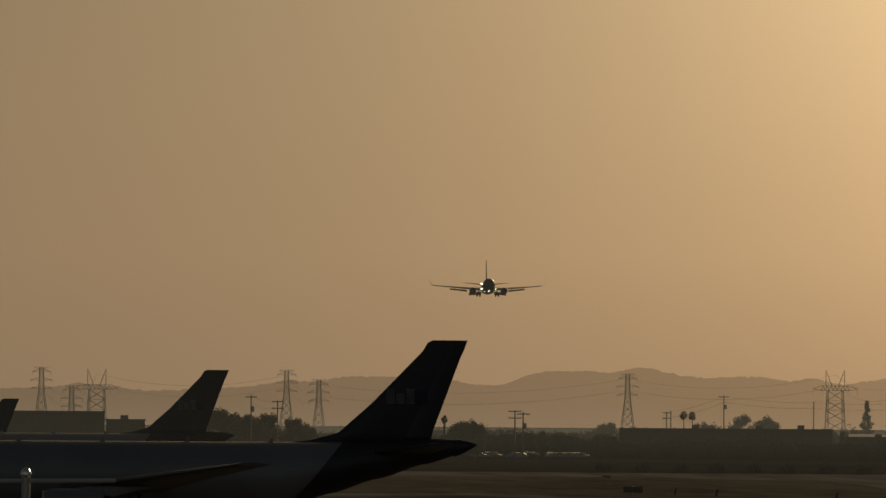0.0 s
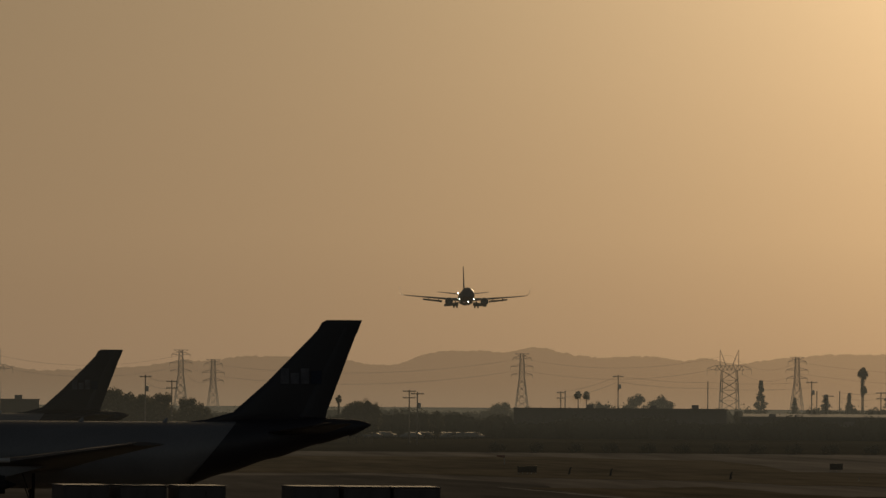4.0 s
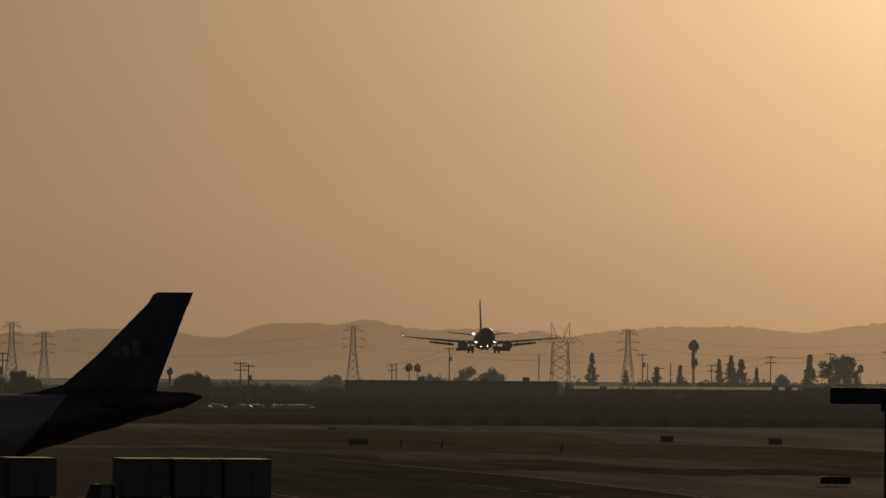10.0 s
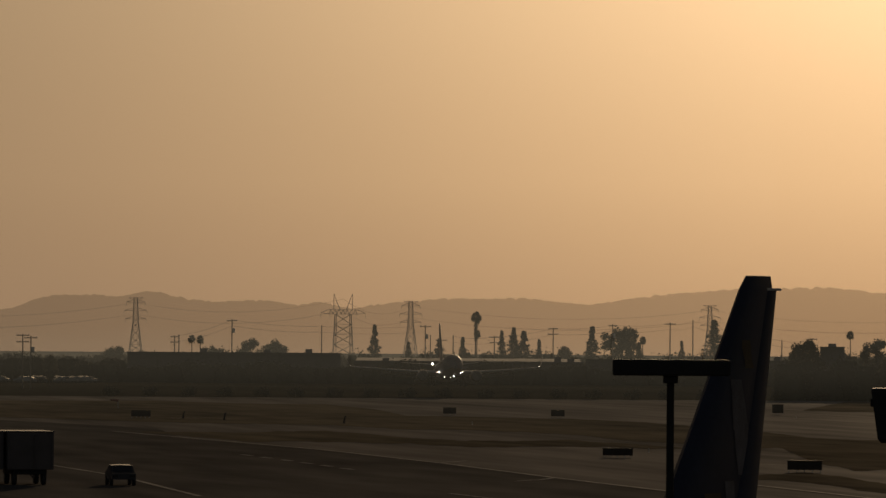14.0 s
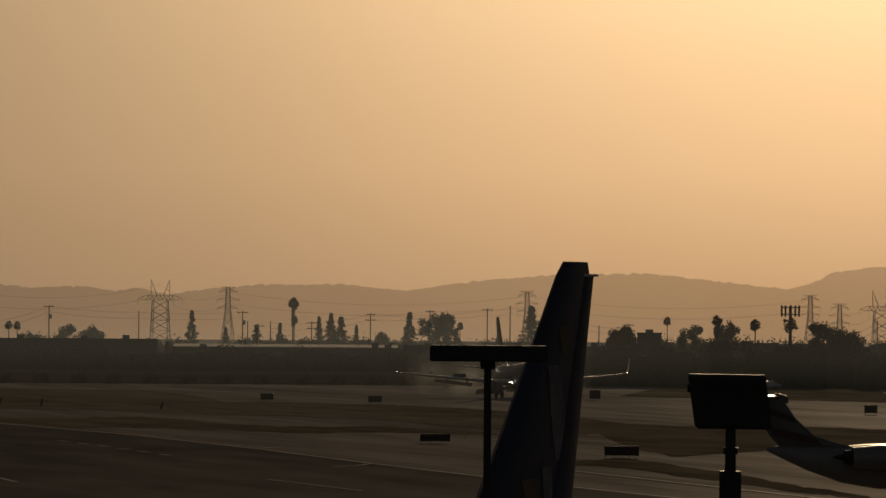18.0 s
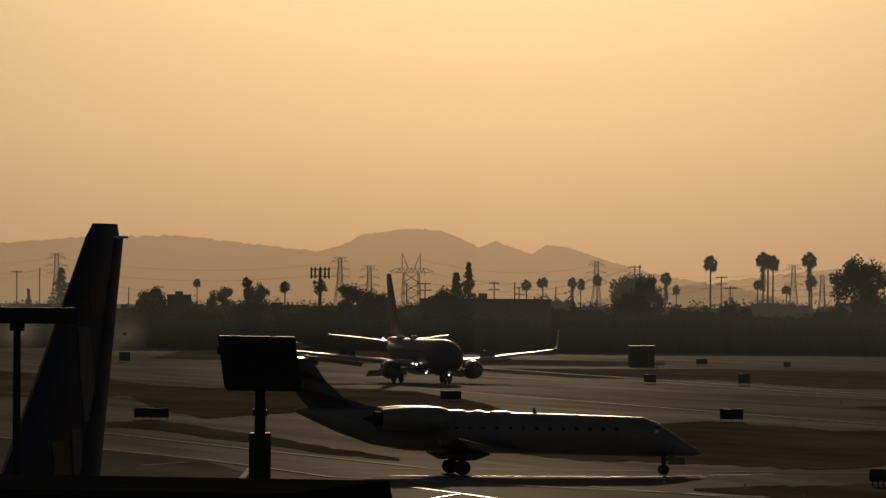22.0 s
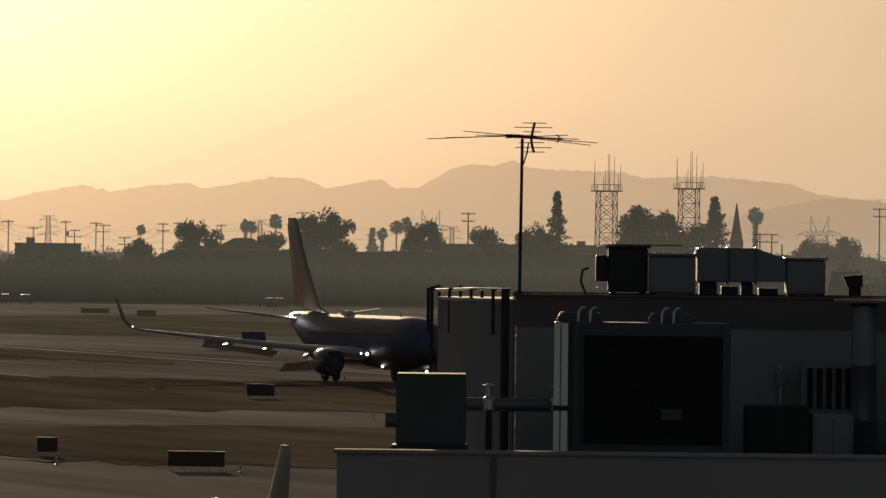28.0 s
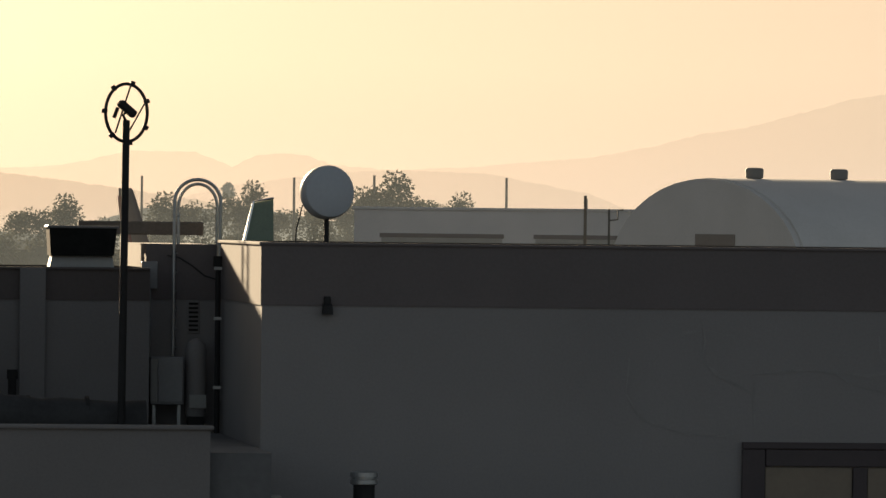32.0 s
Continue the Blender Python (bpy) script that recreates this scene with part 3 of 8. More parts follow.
FOIL = [(0.0, 0.0), (0.04, 0.32), (0.15, 0.52), (0.35, 0.60), (0.65, 0.42), (1.0, 0.03), (1.0, -0.03), (0.65, -0.28), (0.35, -0.40), (0.15, -0.36), (0.04, -0.22)]


def blade(sections, upright=False):
    """A wing or fin through (leading edge x, y, z, chord, thickness); chord runs aft."""
    rg = []
    for x, y, z, c, th in sections:
        rg.append([(x - u * c, y + (w * th if upright else 0), z + (0 if upright else w * th)) for u, w in FOIL])
    return Shape().loft(rg)


def mirror(sections):
    return [(x, -y, z, c, t) for x, y, z, c, t in sections]


def wheel_pair(parent, x, y, z0, r, gap, width, leg_top, name="wheel"):
    """A leg with an axle and two wheels that turn."""
    leg = Shape().tube((0, 0, r), (0, 0, leg_top - z0), 0.11, 0.14).tube((0, -gap / 2, r), (0, gap / 2, r), 0.07)
    leg.tube((0.05, 0, r + 0.5), (0.9, 0, leg_top - z0), 0.05)
    part("landing_gear_leg", leg, DARKSTEEL, parent, smooth=40, at=pose(x, y, z0))
    out = []
    for s in (-1, 1):
        tyre = Shape().lathe([(r * 0.55, -width / 2), (r * 0.86, -width / 2), (r, -width * 0.28), (r, width * 0.28), (r * 0.86, width / 2), (r * 0.55, width / 2)], 20, "y")
        w = part(name, tyre, RUBBER, parent, "black rubber tyre", smooth=35, at=pose(x, y + s * gap / 2, z0 + r))
        hub = Shape().lathe([(r * 0.1, -width * 0.42), (r * 0.56, -width * 0.36), (r * 0.56, width * 0.36), (r * 0.1, width * 0.42)], 14, "y")
        part("hub", hub, STEEL, w, smooth=35)
        out.append(w)
    return out


def nacelle(parent, x, y, z, r, length, mats=(BLUE, BARE), pylon_to=None):
    prof_out = [(r * 0.80, 0), (r * 0.95, -0.10 * length), (r, -0.3 * length), (r * 0.98, -0.6 * length), (r * 0.80, -length)]
    cowl = Shape().lathe(prof_out + [(r * 0.72, -length * 0.98), (r * 0.74, -length * 0.35), (r * 0.72, -0.06 * length), (r * 0.78, 0)], 24, "x")
    e = part("engine", cowl, mats[0], parent, "rounded engine cowling", smooth=50, at=pose(x, y, z))
    part("intake_lip", Shape().lathe([(r * 0.76, -0.02), (r * 0.79, 0.05), (r * 0.84, 0.03), (r * 0.87, -0.08)], 24, "x"), mats[1], e, "bright metal intake lip", smooth=50)
    fan = Shape()
    for i in range(20):
        a = 2 * math.pi * i / 20
        c, s_, c2, s2 = math.cos(a), math.sin(a), math.cos(a + 0.22), math.sin(a + 0.22)
        fan.quad((-0.42 * length, 0.2 * r * c, 0.2 * r * s_), (-0.36 * length, 0.72 * r * c, 0.72 * r * s_), (-0.42 * length, 0.72 * r * c2, 0.72 * r * s2), (-0.46 * length, 0.2 * r * c2, 0.2 * r * s2))
    part("fan", fan, DARKSTEEL, e)
    part("spinner", Shape().lathe([(0.01, -0.26 * length), (0.12 * r, -0.31 * length), (0.22 * r, -0.4 * length)], 14, "x"), DARKSTEEL, e, smooth=60)
    part("exhaust_cone", Shape().lathe([(0.62 * r, -0.9 * length), (0.55 * r, -1.12 * length), (0.3 * r, -1.12 * length), (0.05 * r, -1.3 * length)], 16, "x"), DARKSTEEL, e, smooth=50)
    if pylon_to:
        px, py, pz = pylon_to
        py_ = Shape().loft([[(x - 0.15 * length, y - 0.08, z + 0.8 * r), (x - 0.15 * length, y + 0.08, z + 0.8 * r), (x - 1.05 * length, y + 0.10, z + 0.4 * r), (x - 1.05 * length, y - 0.10, z + 0.4 * r)],
                            [(px, py - 0.10, pz), (px, py + 0.10, pz), (px - 1.1 * length, py + 0.12, pz), (px - 1.1 * length, py - 0.12, pz)]])
        part("engine_pylon", py_, mats[0], parent, smooth=40)
    return e


def windows(parent, x0, x1, step, half_w, zc, half_h, z, w=0.24, h=0.34):
    """Cabin panes on both sides, a little proud of the skin."""
    k = (z - zc) / half_h
    pane = Shape().box(-w / 2, w / 2, -0.012, 0.012, -h / 2, h / 2, 0.01).mesh("cabin_window", GLASSDARK)
    y = half_w * math.sqrt(1 - k * k)
    x = x0
    while x > x1:
        for s in (-1, 1):
            part("cabin_window", pane, GLASSDARK, parent, at=pose(x, s * (y + 0.004), z, -s * math.degrees(math.asin(k))))
        x -= step


def skin_patch(x0, x1, w0, w1, zc, h, side, proud=0.012, half=32):
    """A door panel that follows the round hull, a little proud of it."""
    rows = []
    for x, w in ((x0, w0), (x1, w1)):
        rows.append([(x, side * (w + proud) * math.cos(radians(q)), zc + (h + proud) * math.sin(radians(q))) for q in range(-half, half + 1, 8)])
    n = len(rows[0])
    return Shape().add([p for r in rows for p in r], [(i, i + 1, n + i + 1, n + i) for i in range(n - 1)])


def lamp_ball(parent, x, y, z, r, mat=LAMP, name="landing_light"):
    return part(name, Shape().lathe([(0.01, -r), (r * 0.7, -r * 0.7), (r, 0), (r * 0.7, r * 0.7), (0.01, r)], 12), mat, parent, "lit white aircraft light", smooth=60, at=pose(x, y, z))


def twin_jet(m):
    """A narrow-body twin jet on the ground line of its wheels, nose along +x."""
    a = thing("airliner", m, "blue twin-engine airliner with an orange tail, lights lit", "airliner")
    zc = 3.05
    hull = [(16.6, 2.55, 0.05, 0.05), (16.2, 2.62, 0.55, 0.5), (15.4, 2.75, 1.02, 0.98), (14.2, 2.92, 1.45, 1.5), (12.6, 3.02, 1.76, 1.86), (11, zc, 1.88, 2.0), (5, zc, 1.88, 2.0), (0, zc, 1.88, 2.0),
            (-6, zc, 1.88, 2.0), (-8.5, 3.25, 1.78, 1.82), (-11.5, 3.75, 1.42, 1.4), (-14.5, 4.3, 0.85, 0.88), (-16.4, 4.62, 0.42, 0.48), (-17.0, 4.7, 0.2, 0.25)]
    part("fuselage", Shape().loft(body(hull)), SKYBLUE, a, "glossy blue upper fuselage", smooth=50)
    # the dark red belly is a second skin 6 mm outside the hull's lower half
    belly = []
    for ring_ in body([(x, z, w + 0.008, h + 0.008) for x, z, w, h in hull], 48)[3:-3]:
        belly.append([ring_[i % 48] for i in range(28, 45)])
    sk = Shape()
    nn = len(belly[0])
    sk.add([p for r in belly for p in r], [(i * nn + j, i * nn + j + 1, (i + 1) * nn + j + 1, (i + 1) * nn + j) for i in range(len(belly) - 1) for j in range(nn - 1)])
    part("belly_paint", sk, DARKRED, a, "dull dark red painted belly", smooth=50)
    fairing = Shape().loft(body([(5.2, 1.75, 0.2, 0.1), (4.2, 1.7, 1.6, 0.65), (0, 1.65, 1.95, 0.8), (-3.5, 1.7, 1.7, 0.7), (-5.5, 1.9, 0.3, 0.2)], 20))
    part("wing_fairing", fairing, BLUE, a, smooth=50)
    right = [(5.6, -1.2, 2.05, 8.2, 1.0), (3.6, -3.4, 2.28, 6.4, 0.75), (1.8, -5.8, 2.52, 4.6, 0.52), (-2.6, -13.5, 3.35, 2.3, 0.3), (-4.3, -16.6, 3.72, 1.55, 0.2)]
    tip = [(-4.3, -16.6, 3.72, 1.55, 0.14), (-4.75, -17.2, 3.92, 1.35, 0.12), (-5.35, -17.6, 4.5, 1.1, 0.09), (-6.4, -17.95, 6.1, 0.55, 0.05)]
    for secs, side in ((right, 1), (mirror(right), -1)):
        part("wing", blade(secs), GREYPAINT, a, "swept grey wing", smooth=50)
        flap = [(0.2, -2.0 * side, 1.62, 2.1, 0.26), (-1.9, -5.8 * side, 2.08, 1.7, 0.22)]
        fb = blade(flap)
        fb.v = [(x, y, z - 1.15 * max(0, (0.2 - x) / 3.0)) for x, y, z in fb.v]
        part("flap", fb, GREYPAINT, a, "lowered trailing edge flap", smooth=50)
        flap2 = [(-2.1, -6.4 * side, 2.2, 1.3, 0.18), (-4.2, -11.6 * side, 2.8, 0.95, 0.13)]
        fb = blade(flap2)
        fb.v = [(x, y, z - 0.45 * max(0, (-2.1 + 0.4 * (abs(y) - 6.4) * -1 - x) / 1.3)) for x, y, z in fb.v]
        part("flap", fb, GREYPAINT, a, "lowered trailing edge flap", smooth=50)
        for fy, fx, fz in ((-4.3, -1.2, 1.95), (-7.4, -2.0, 2.35), (-10.2, -3.2, 2.65)):
            part("flap_track_fairing", Shape().loft(body([(fx + 1.7, fz + 0.15, 0.04, 0.04), (fx + 0.6, fz, 0.16, 0.2), (fx - 0.8, fz - 0.2, 0.14, 0.2), (fx - 1.7, fz - 0.5, 0.03, 0.04)], 10)), GREYPAINT, a, smooth=50, at=pose(0, fy * side, 0))
    spoilers = []
    for y, z in ((-8.3, 2.84), (8.3, 2.84)):
        sp = part("spoiler", Shape().box(-0.95, 0.0, -0.95, 0.95, -0.025, 0.025, 0.008), BLUE, a, "dark hinged wing spoiler panel", at=pose(-2.0, y, z))
        spoilers.append((sp, y, z))
    for secs in (tip, mirror(tip)):
        part("winglet", Shape().loft([[(x - u * c, y + w * t, z) if i > 1 else (x - u * c, y, z + w * t) for u, w in FOIL] for i, (x, y, z, c, t) in enumerate(secs)]), BLUE, a, "upswept blended winglet", smooth=60)
    stab = [(-12.4, -0.7, 4.55, 3.7, 0.34), (-16.0, -7.15, 5.35, 1.3, 0.1)]
    for secs in (stab, mirror(stab)):
        part("tailplane", blade(secs), GREYPAINT, a, "swept grey tailplane", smooth=50)
    fin = [(-7.6, 0, 4.95, 3.0, 0.16), (-10.4, 0, 5.6, 5.6, 0.42), (-13.2, 0, 8.6, 4.0, 0.32), (-16.0, 0, 12.35, 2.1, 0.2), (-16.3, 0, 12.5, 1.75, 0.14)]
    part("fin", blade(fin, True), FINTAN, a, "tall tan and orange-red tail fin", smooth=50)
    rud = [(-13.6, 0, 5.5, 2.6, 0.36), (-17.2, 0, 12.0, 1.05, 0.2)]
    part("rudder", blade(rud, True), ORANGE, a, "orange-red painted rudder", smooth=50)
    for s in (-1, 1):
        nacelle(a, 6.1, 4.83 * s, 1.55, 1.08, 3.4, (BLUE, BLUE), (4.2, 4.83 * s, 2.35))
        lamp_ball(a, 5.55, 1.95 * s, 2.15, 0.07)
        lamp_ball(a, -12.7, 1.6 * s, 4.85, 0.13, name="tail_root_light")
        # cup added behind the lamp to keep its light off the fairing
        part("lamp_shield", Shape().lathe([(0.02, 5.30), (0.14, 5.32), (0.18, 5.42), (0.18, 5.62), (0.165, 5.62), (0.165, 5.44), (0.12, 5.36), (0.02, 5.35)], 14, "x", at=(0, 1.95 * s, 2.15)), DARKSTEEL, a, "dark cup added to block lamp spill", smooth=50)
        lamp_ball(a, 5.2, 2.3 * s, 2.2, 0.055, LAMP_SOFT)
        lamp_ball(a, -4.9, 17.2 * s, 3.95, 0.055, LAMP_SOFT, "wing_tip_light")
    lamp_ball(a, 12.95, 0.12, 1.0, 0.055, name="taxi_light")
    lamp_ball(a, 6.4, -1.0, 1.2, 0.045, name="belly_light")
    lamp_ball(a, -9.0, 0, 5.2, 0.05, LAMP_SOFT, "tail_light")
    windows(a, 10.4, -8.0, 0.55, 1.88, zc, 2.0, 3.55)
    for s in (-1, 1):
        for x, z, y, w, yaw in ((15.0, 3.42, 0.35, 0.62, 12), (14.6, 3.5, 0.93, 0.5, 40), (13.95, 3.55, 1.27, 0.5, 66)):
            part("cockpit_window", Shape().box(-0.03, 0.03, -w / 2, w / 2, -0.24, 0.24, 0.015), GLASSDARK, a, at=pose(x, y * s, z, 0, -38 if yaw < 20 else -24, yaw * s))
        part("cabin_door", skin_patch(10.85, 11.7, 1.87, 1.83, 3.05, 1.98, s), SKYBLUE, a)
    part("crown_antenna", Shape().loft([[(1.2, -0.3, 5.02), (1.2, 0.3, 5.02), (-0.6, 0.3, 5.02), (-0.6, -0.3, 5.02)], [(0.8, -0.2, 5.32), (0.8, 0.2, 5.32), (-0.4, 0.2, 5.32), (-0.4, -0.2, 5.32)]]), GREYPAINT, a, "low satellite antenna housing", at=pose(-4.4, 0, 0))
    for x, z in ((7.5, 5.02), (-7.3, 5.0)):
        part("blade_antenna", Shape().loft([[(0.16, -0.02, 0), (0.16, 0.02, 0), (-0.16, 0.02, 0), (-0.16, -0.02, 0)], [(-0.02, -0.01, 0.34), (-0.02, 0.01, 0.34), (-0.16, 0.01, 0.34), (-0.16, -0.01, 0.34)]]), GREYPAINT, a, at=pose(x, 0, z))
    for s in (-1, 1):
        wheel_pair(a, 0, 2.86 * s, 0, 0.56, 0.86, 0.40, 2.0)
    wheel_pair(a, 12.6, 0, 0, 0.34, 0.42, 0.2, 1.7)
    part("gear_door", Shape().box(12.0, 13.4, -0.45, -0.41, 0.75, 1.25, 0.01), BLUE, a)
    part("gear_door", Shape().box(12.0, 13.4, 0.41, 0.45, 0.75, 1.25, 0.01), BLUE, a)
    return a, spoilers


def wide_jet(m, label, scale=1.0):
    """A wide-body freighter with its large swept fin, nose along +x, origin under the tail cone's end."""
    a = thing("cargo_jet", m, label, "airliner", group="parked cargo jets")
    hull = [(0.0, 7.75, 0.12, 0.14), (-0.0 + 1.0, 7.6, 0.45, 0.5), (4.0, 7.25, 1.25, 1.0), (8.0, 6.52, 1.95, 1.53), (12.0, 5.85, 2.5, 2.12), (16.0, 5.15, 2.8, 2.78), (20.0, 5.1, 2.82, 2.82), (34.0, 5.1, 2.82, 2.82),
            (44.0, 5.1, 2.82, 2.82), (48.5, 4.9, 2.35, 2.35), (51.5, 4.5, 1.4, 1.3), (53.0, 4.2, 0.15, 0.15)]
    part("fuselage", Shape().loft(body(hull[1:])), FREIGHT, a, "plain white freighter fuselage with shade in its grey", smooth=50)
    # the colour change runs obliquely down and forward
    def skin(x):
        j = max(k for k in range(len(hull) - 1) if hull[k][0] <= x)
        k = (x - hull[j][0]) / (hull[j + 1][0] - hull[j][0])
        k = k * k * (3 - 2 * k) * 0.5 + k * 0.5
        return [hull[j][c] + (hull[j + 1][c] - hull[j][c]) * k for c in (1, 2, 3)]

    rings = []
    for i in range(34):
        r = []
        for n in range(48):
            q, x = 2 * math.pi * n / 48, 5.0
            for _ in range(14):
                z, w, h = skin(x)
                x = 0.5 * x + 0.5 * (0.2 + (10.8 + 0.85 * (7.9 - z - h * math.sin(q))) * i / 33)
            z, w, h = skin(x)
            r.append((x, (w + 0.09) * math.cos(q), z + (h + 0.09) * math.sin(q)))
        rings.append(r)
    aft = Shape().loft(rings, caps=False)
    part("aft_paint", aft, PURPLE, a, "dark purple painted aft fuselage", smooth=50)
    part("tail_cone", Shape().loft(body([(-0.25, 7.78, 0.05, 0.06), (0.0, 7.75, 0.16, 0.2), (1.0, 7.6, 0.55, 0.6), (1.6, 7.5, 0.7, 0.74)])), PURPLE, a, "dark pointed tail cone", smooth=50)
    fin = [(16.4, 0, 7.82, 12.6, 0.2), (13.6, 0, 8.1, 10.0, 0.4), (11.3, 0, 8.75, 7.85, 0.55), (8.45, 0, 11.3, 5.45, 0.45), (4.3, 0, 15.6, 3.41, 0.3), (3.9, 0, 16.3, 3.27, 0.26), (3.5, 0, 16.5, 2.95, 0.2)]
    part("fin", blade(fin, True), PURPLE, a, "large swept dark purple fin", smooth=50)
    part("rudder", blade([(5.9, 0, 8.4, 2.3, 0.4), (2.2, 0, 16.0, 1.4, 0.24)], True), PURPLE, a, smooth=50)
    stab = [(9.0, -1.2, 7.0, 5.2, 0.5), (3.8, -8.1, 7.9, 2.0, 0.2)]
    for s in (1, -1):
        part("tailplane", blade(stab if s > 0 else mirror(stab)), PURPLE, a, "swept dark tailplane", smooth=50)
    wing = [(35, -2.2, 3.9, 9.5, 1.3), (29.5, -9, 4.7, 6.3, 0.8), (20.5, -22.4, 6.2, 2.6, 0.3)]
    for s in (1, -1):
        part("wing", blade(wing if s > 0 else mirror(wing)), FINSHADE, a, "swept wing, shade put into its dark grey", smooth=50)
        nacelle(a, 36.0, -8.0 * s, 2.7, 1.35, 5.0, (FREIGHT, BARE), (32.5, -8.0 * s, 4.2))
        wheel_pair(a, 28.0, 4.8 * s, 0, 0.62, 1.0, 0.45, 3.6)
        # the airline's word on the fin, left as plain bars
        x = 7.35
        for w, h, mat in ((0.7, 1.3, PICTURE), (0.72, 0.9, PICTURE), (0.7, 1.3, PICTURE), (0.9, 1.1, DULLBLUE)):
            part("fin_lettering", Shape().box(x - w, x, -0.02, 0.02, 11.15, 11.15 + h, 0.01), mat, a, "pale lettering bar on the fin", at=pose(0, 0.31 * s, 0))
            x -= w + 0.13
    wheel_pair(a, 46.6, 0, 0, 0.5, 0.7, 0.35, 3.0)
    part("cargo_door", Shape().box(40.5, 44.0, 2.79, 2.83, 4.0, 6.4, 0.02), FREIGHT, a)
    for x in (17.0, 24.0, 31.0, 38.0):
        part("blade_antenna", Shape().loft([[(x + 0.25, -0.03, 7.85), (x + 0.25, 0.03, 7.85), (x - 0.25, 0.03, 7.85), (x - 0.25, -0.03, 7.85)], [(x - 0.1, -0.02, 8.25), (x - 0.1, 0.02, 8.25), (x - 0.25, 0.02, 8.25), (x - 0.25, -0.02, 8.25)]]), GREYPAINT, a)
    a.scale = (scale,) * 3
    return a


def regional_jet(m):
    """A slim regional jet with a T-tail and engines on the aft fuselage, nose along +x."""
    a = thing("regional_jet", m, "shaded pale grey slim regional jet waiting on the taxiway", "airliner")
    zc = 2.36
    hull = [(14.4, 1.27, 0.04, 0.04), (14.15, 1.32, 0.22, 0.2), (13.5, 1.50, 0.5, 0.42), (12.7, 1.78, 0.8, 0.7), (11.9, 2.02, 1.02, 0.96), (11.0, 2.19, 1.13, 1.14), (6, 2.33, 1.14, 1.17), (0, 2.44, 1.14, 1.2),
            (-3.0, 2.53, 1.1, 1.16), (-5.0, 2.72, 0.95, 1.02), (-7.0, 3.1, 0.62, 0.7), (-8.6, 3.48, 0.28, 0.34), (-9.4, 3.62, 0.06, 0.08)]
    part("fuselage", Shape().loft(body(hull)), JETGREY, a, "dusty pale slim fuselage", smooth=50)
    wing = [(3.6, -0.9, 1.42, 4.3, 0.5), (1.4, -3.4, 1.62, 2.9, 0.34), (-1.6, -10.0, 2.25, 1.25, 0.14)]
    stab = [(-8.6, -0.05, 6.62, 1.9, 0.2), (-9.9, -3.8, 6.66, 1.1, 0.1)]
    for s in (1, -1):
        part("wing", blade(wing if s > 0 else mirror(wing)), FINSHADE, a, "swept grey wing", smooth=50)
        part("flap", blade([(-0.4, -1.3 * s, 1.2, 0.9, 0.1), (-1.0, -4.6 * s, 1.5, 0.8, 0.08)]), FINSHADE, a, "lowered flap", smooth=50)
        part("tailplane", blade(stab if s > 0 else mirror(stab)), FINSHADE, a, "tailplane on top of the fin", smooth=50)
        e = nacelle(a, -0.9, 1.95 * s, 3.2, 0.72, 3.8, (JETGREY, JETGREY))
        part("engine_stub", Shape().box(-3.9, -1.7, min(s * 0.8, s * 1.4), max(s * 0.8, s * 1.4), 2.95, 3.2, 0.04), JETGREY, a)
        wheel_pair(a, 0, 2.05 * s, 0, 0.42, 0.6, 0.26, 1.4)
        part("gear_fairing", Shape().loft(body([(1.6, 1.2, 0.05, 0.05), (0.7, 1.12, 0.42, 0.3), (-0.7, 1.12, 0.42, 0.3), (-1.4, 1.25, 0.05, 0.05)], 12)), FINSHADE, a, smooth=50, at=pose(0, 2.05 * s, 0))
        for x, z, y, w, yaw in ((12.2, 2.6, 0.3, 0.5, 15), (11.75, 2.66, 0.78, 0.44, 58)):
            part("cockpit_window", Shape().box(-0.02, 0.02, -w / 2, w / 2, -0.17, 0.17, 0.01), GLASSDARK, a, at=pose(x, y * s, z, 0, -48 if yaw < 20 else -30, yaw * s))
        # opaque pale pane, standing in for the sky seen through the cockpit
        part("cockpit_side_window", skin_patch(11.45, 11.72, 1.09, 1.06, 2.11, 1.04, s, 0.014, 40).keep(7, 9), LENS, a, "cockpit side window, pale for the sky behind")
        part("cabin_door", skin_patch(9.6, 10.35, 1.135, 1.13, 2.23, 1.15, s), JETGREY, a)
        for pts in (((-7.9, 5.5), (-9.9, 6.3), (-9.8, 5.8), (-7.6, 5.1)), ((-6.6, 4.3), (-9.1, 4.9), (-9.0, 4.4), (-6.2, 3.9))):
            part("fin_stripe", Shape().loft([[(x, 0.19 * s - 0.006, z) for x, z in pts], [(x, 0.19 * s + 0.006, z) for x, z in pts]]), DARKRED, a, "dull red painted stripe on the fin")
    part("fin", blade([(-2.6, 0, 3.5, 5.6, 0.2), (-5.2, 0, 3.95, 3.6, 0.34), (-6.6, 0, 4.4, 2.6, 0.34), (-7.7, 0, 5.4, 2.1, 0.3), (-8.5, 0, 6.6, 1.8, 0.24)], True), FINSHADE, a, "swept fin with red stripes", smooth=50)
    part("fin_bullet", Shape().loft(body([(-8.2, 6.66, 0.03, 0.03), (-8.8, 6.66, 0.17, 0.17), (-10.2, 6.66, 0.14, 0.14), (-10.9, 6.66, 0.02, 0.02)], 12)), FINSHADE, a, smooth=50)
    windows(a, 9.2, -1.0, 0.78, 1.14, zc, 1.17, 2.64, 0.2, 0.28)
    wheel_pair(a, 12.2, 0, 0, 0.3, 0.36, 0.18, 1.3)
    part("gear_door", Shape().box(12.45, 13.4, -0.32, -0.29, 0.6, 1.0, 0.01), JETGREY, a)
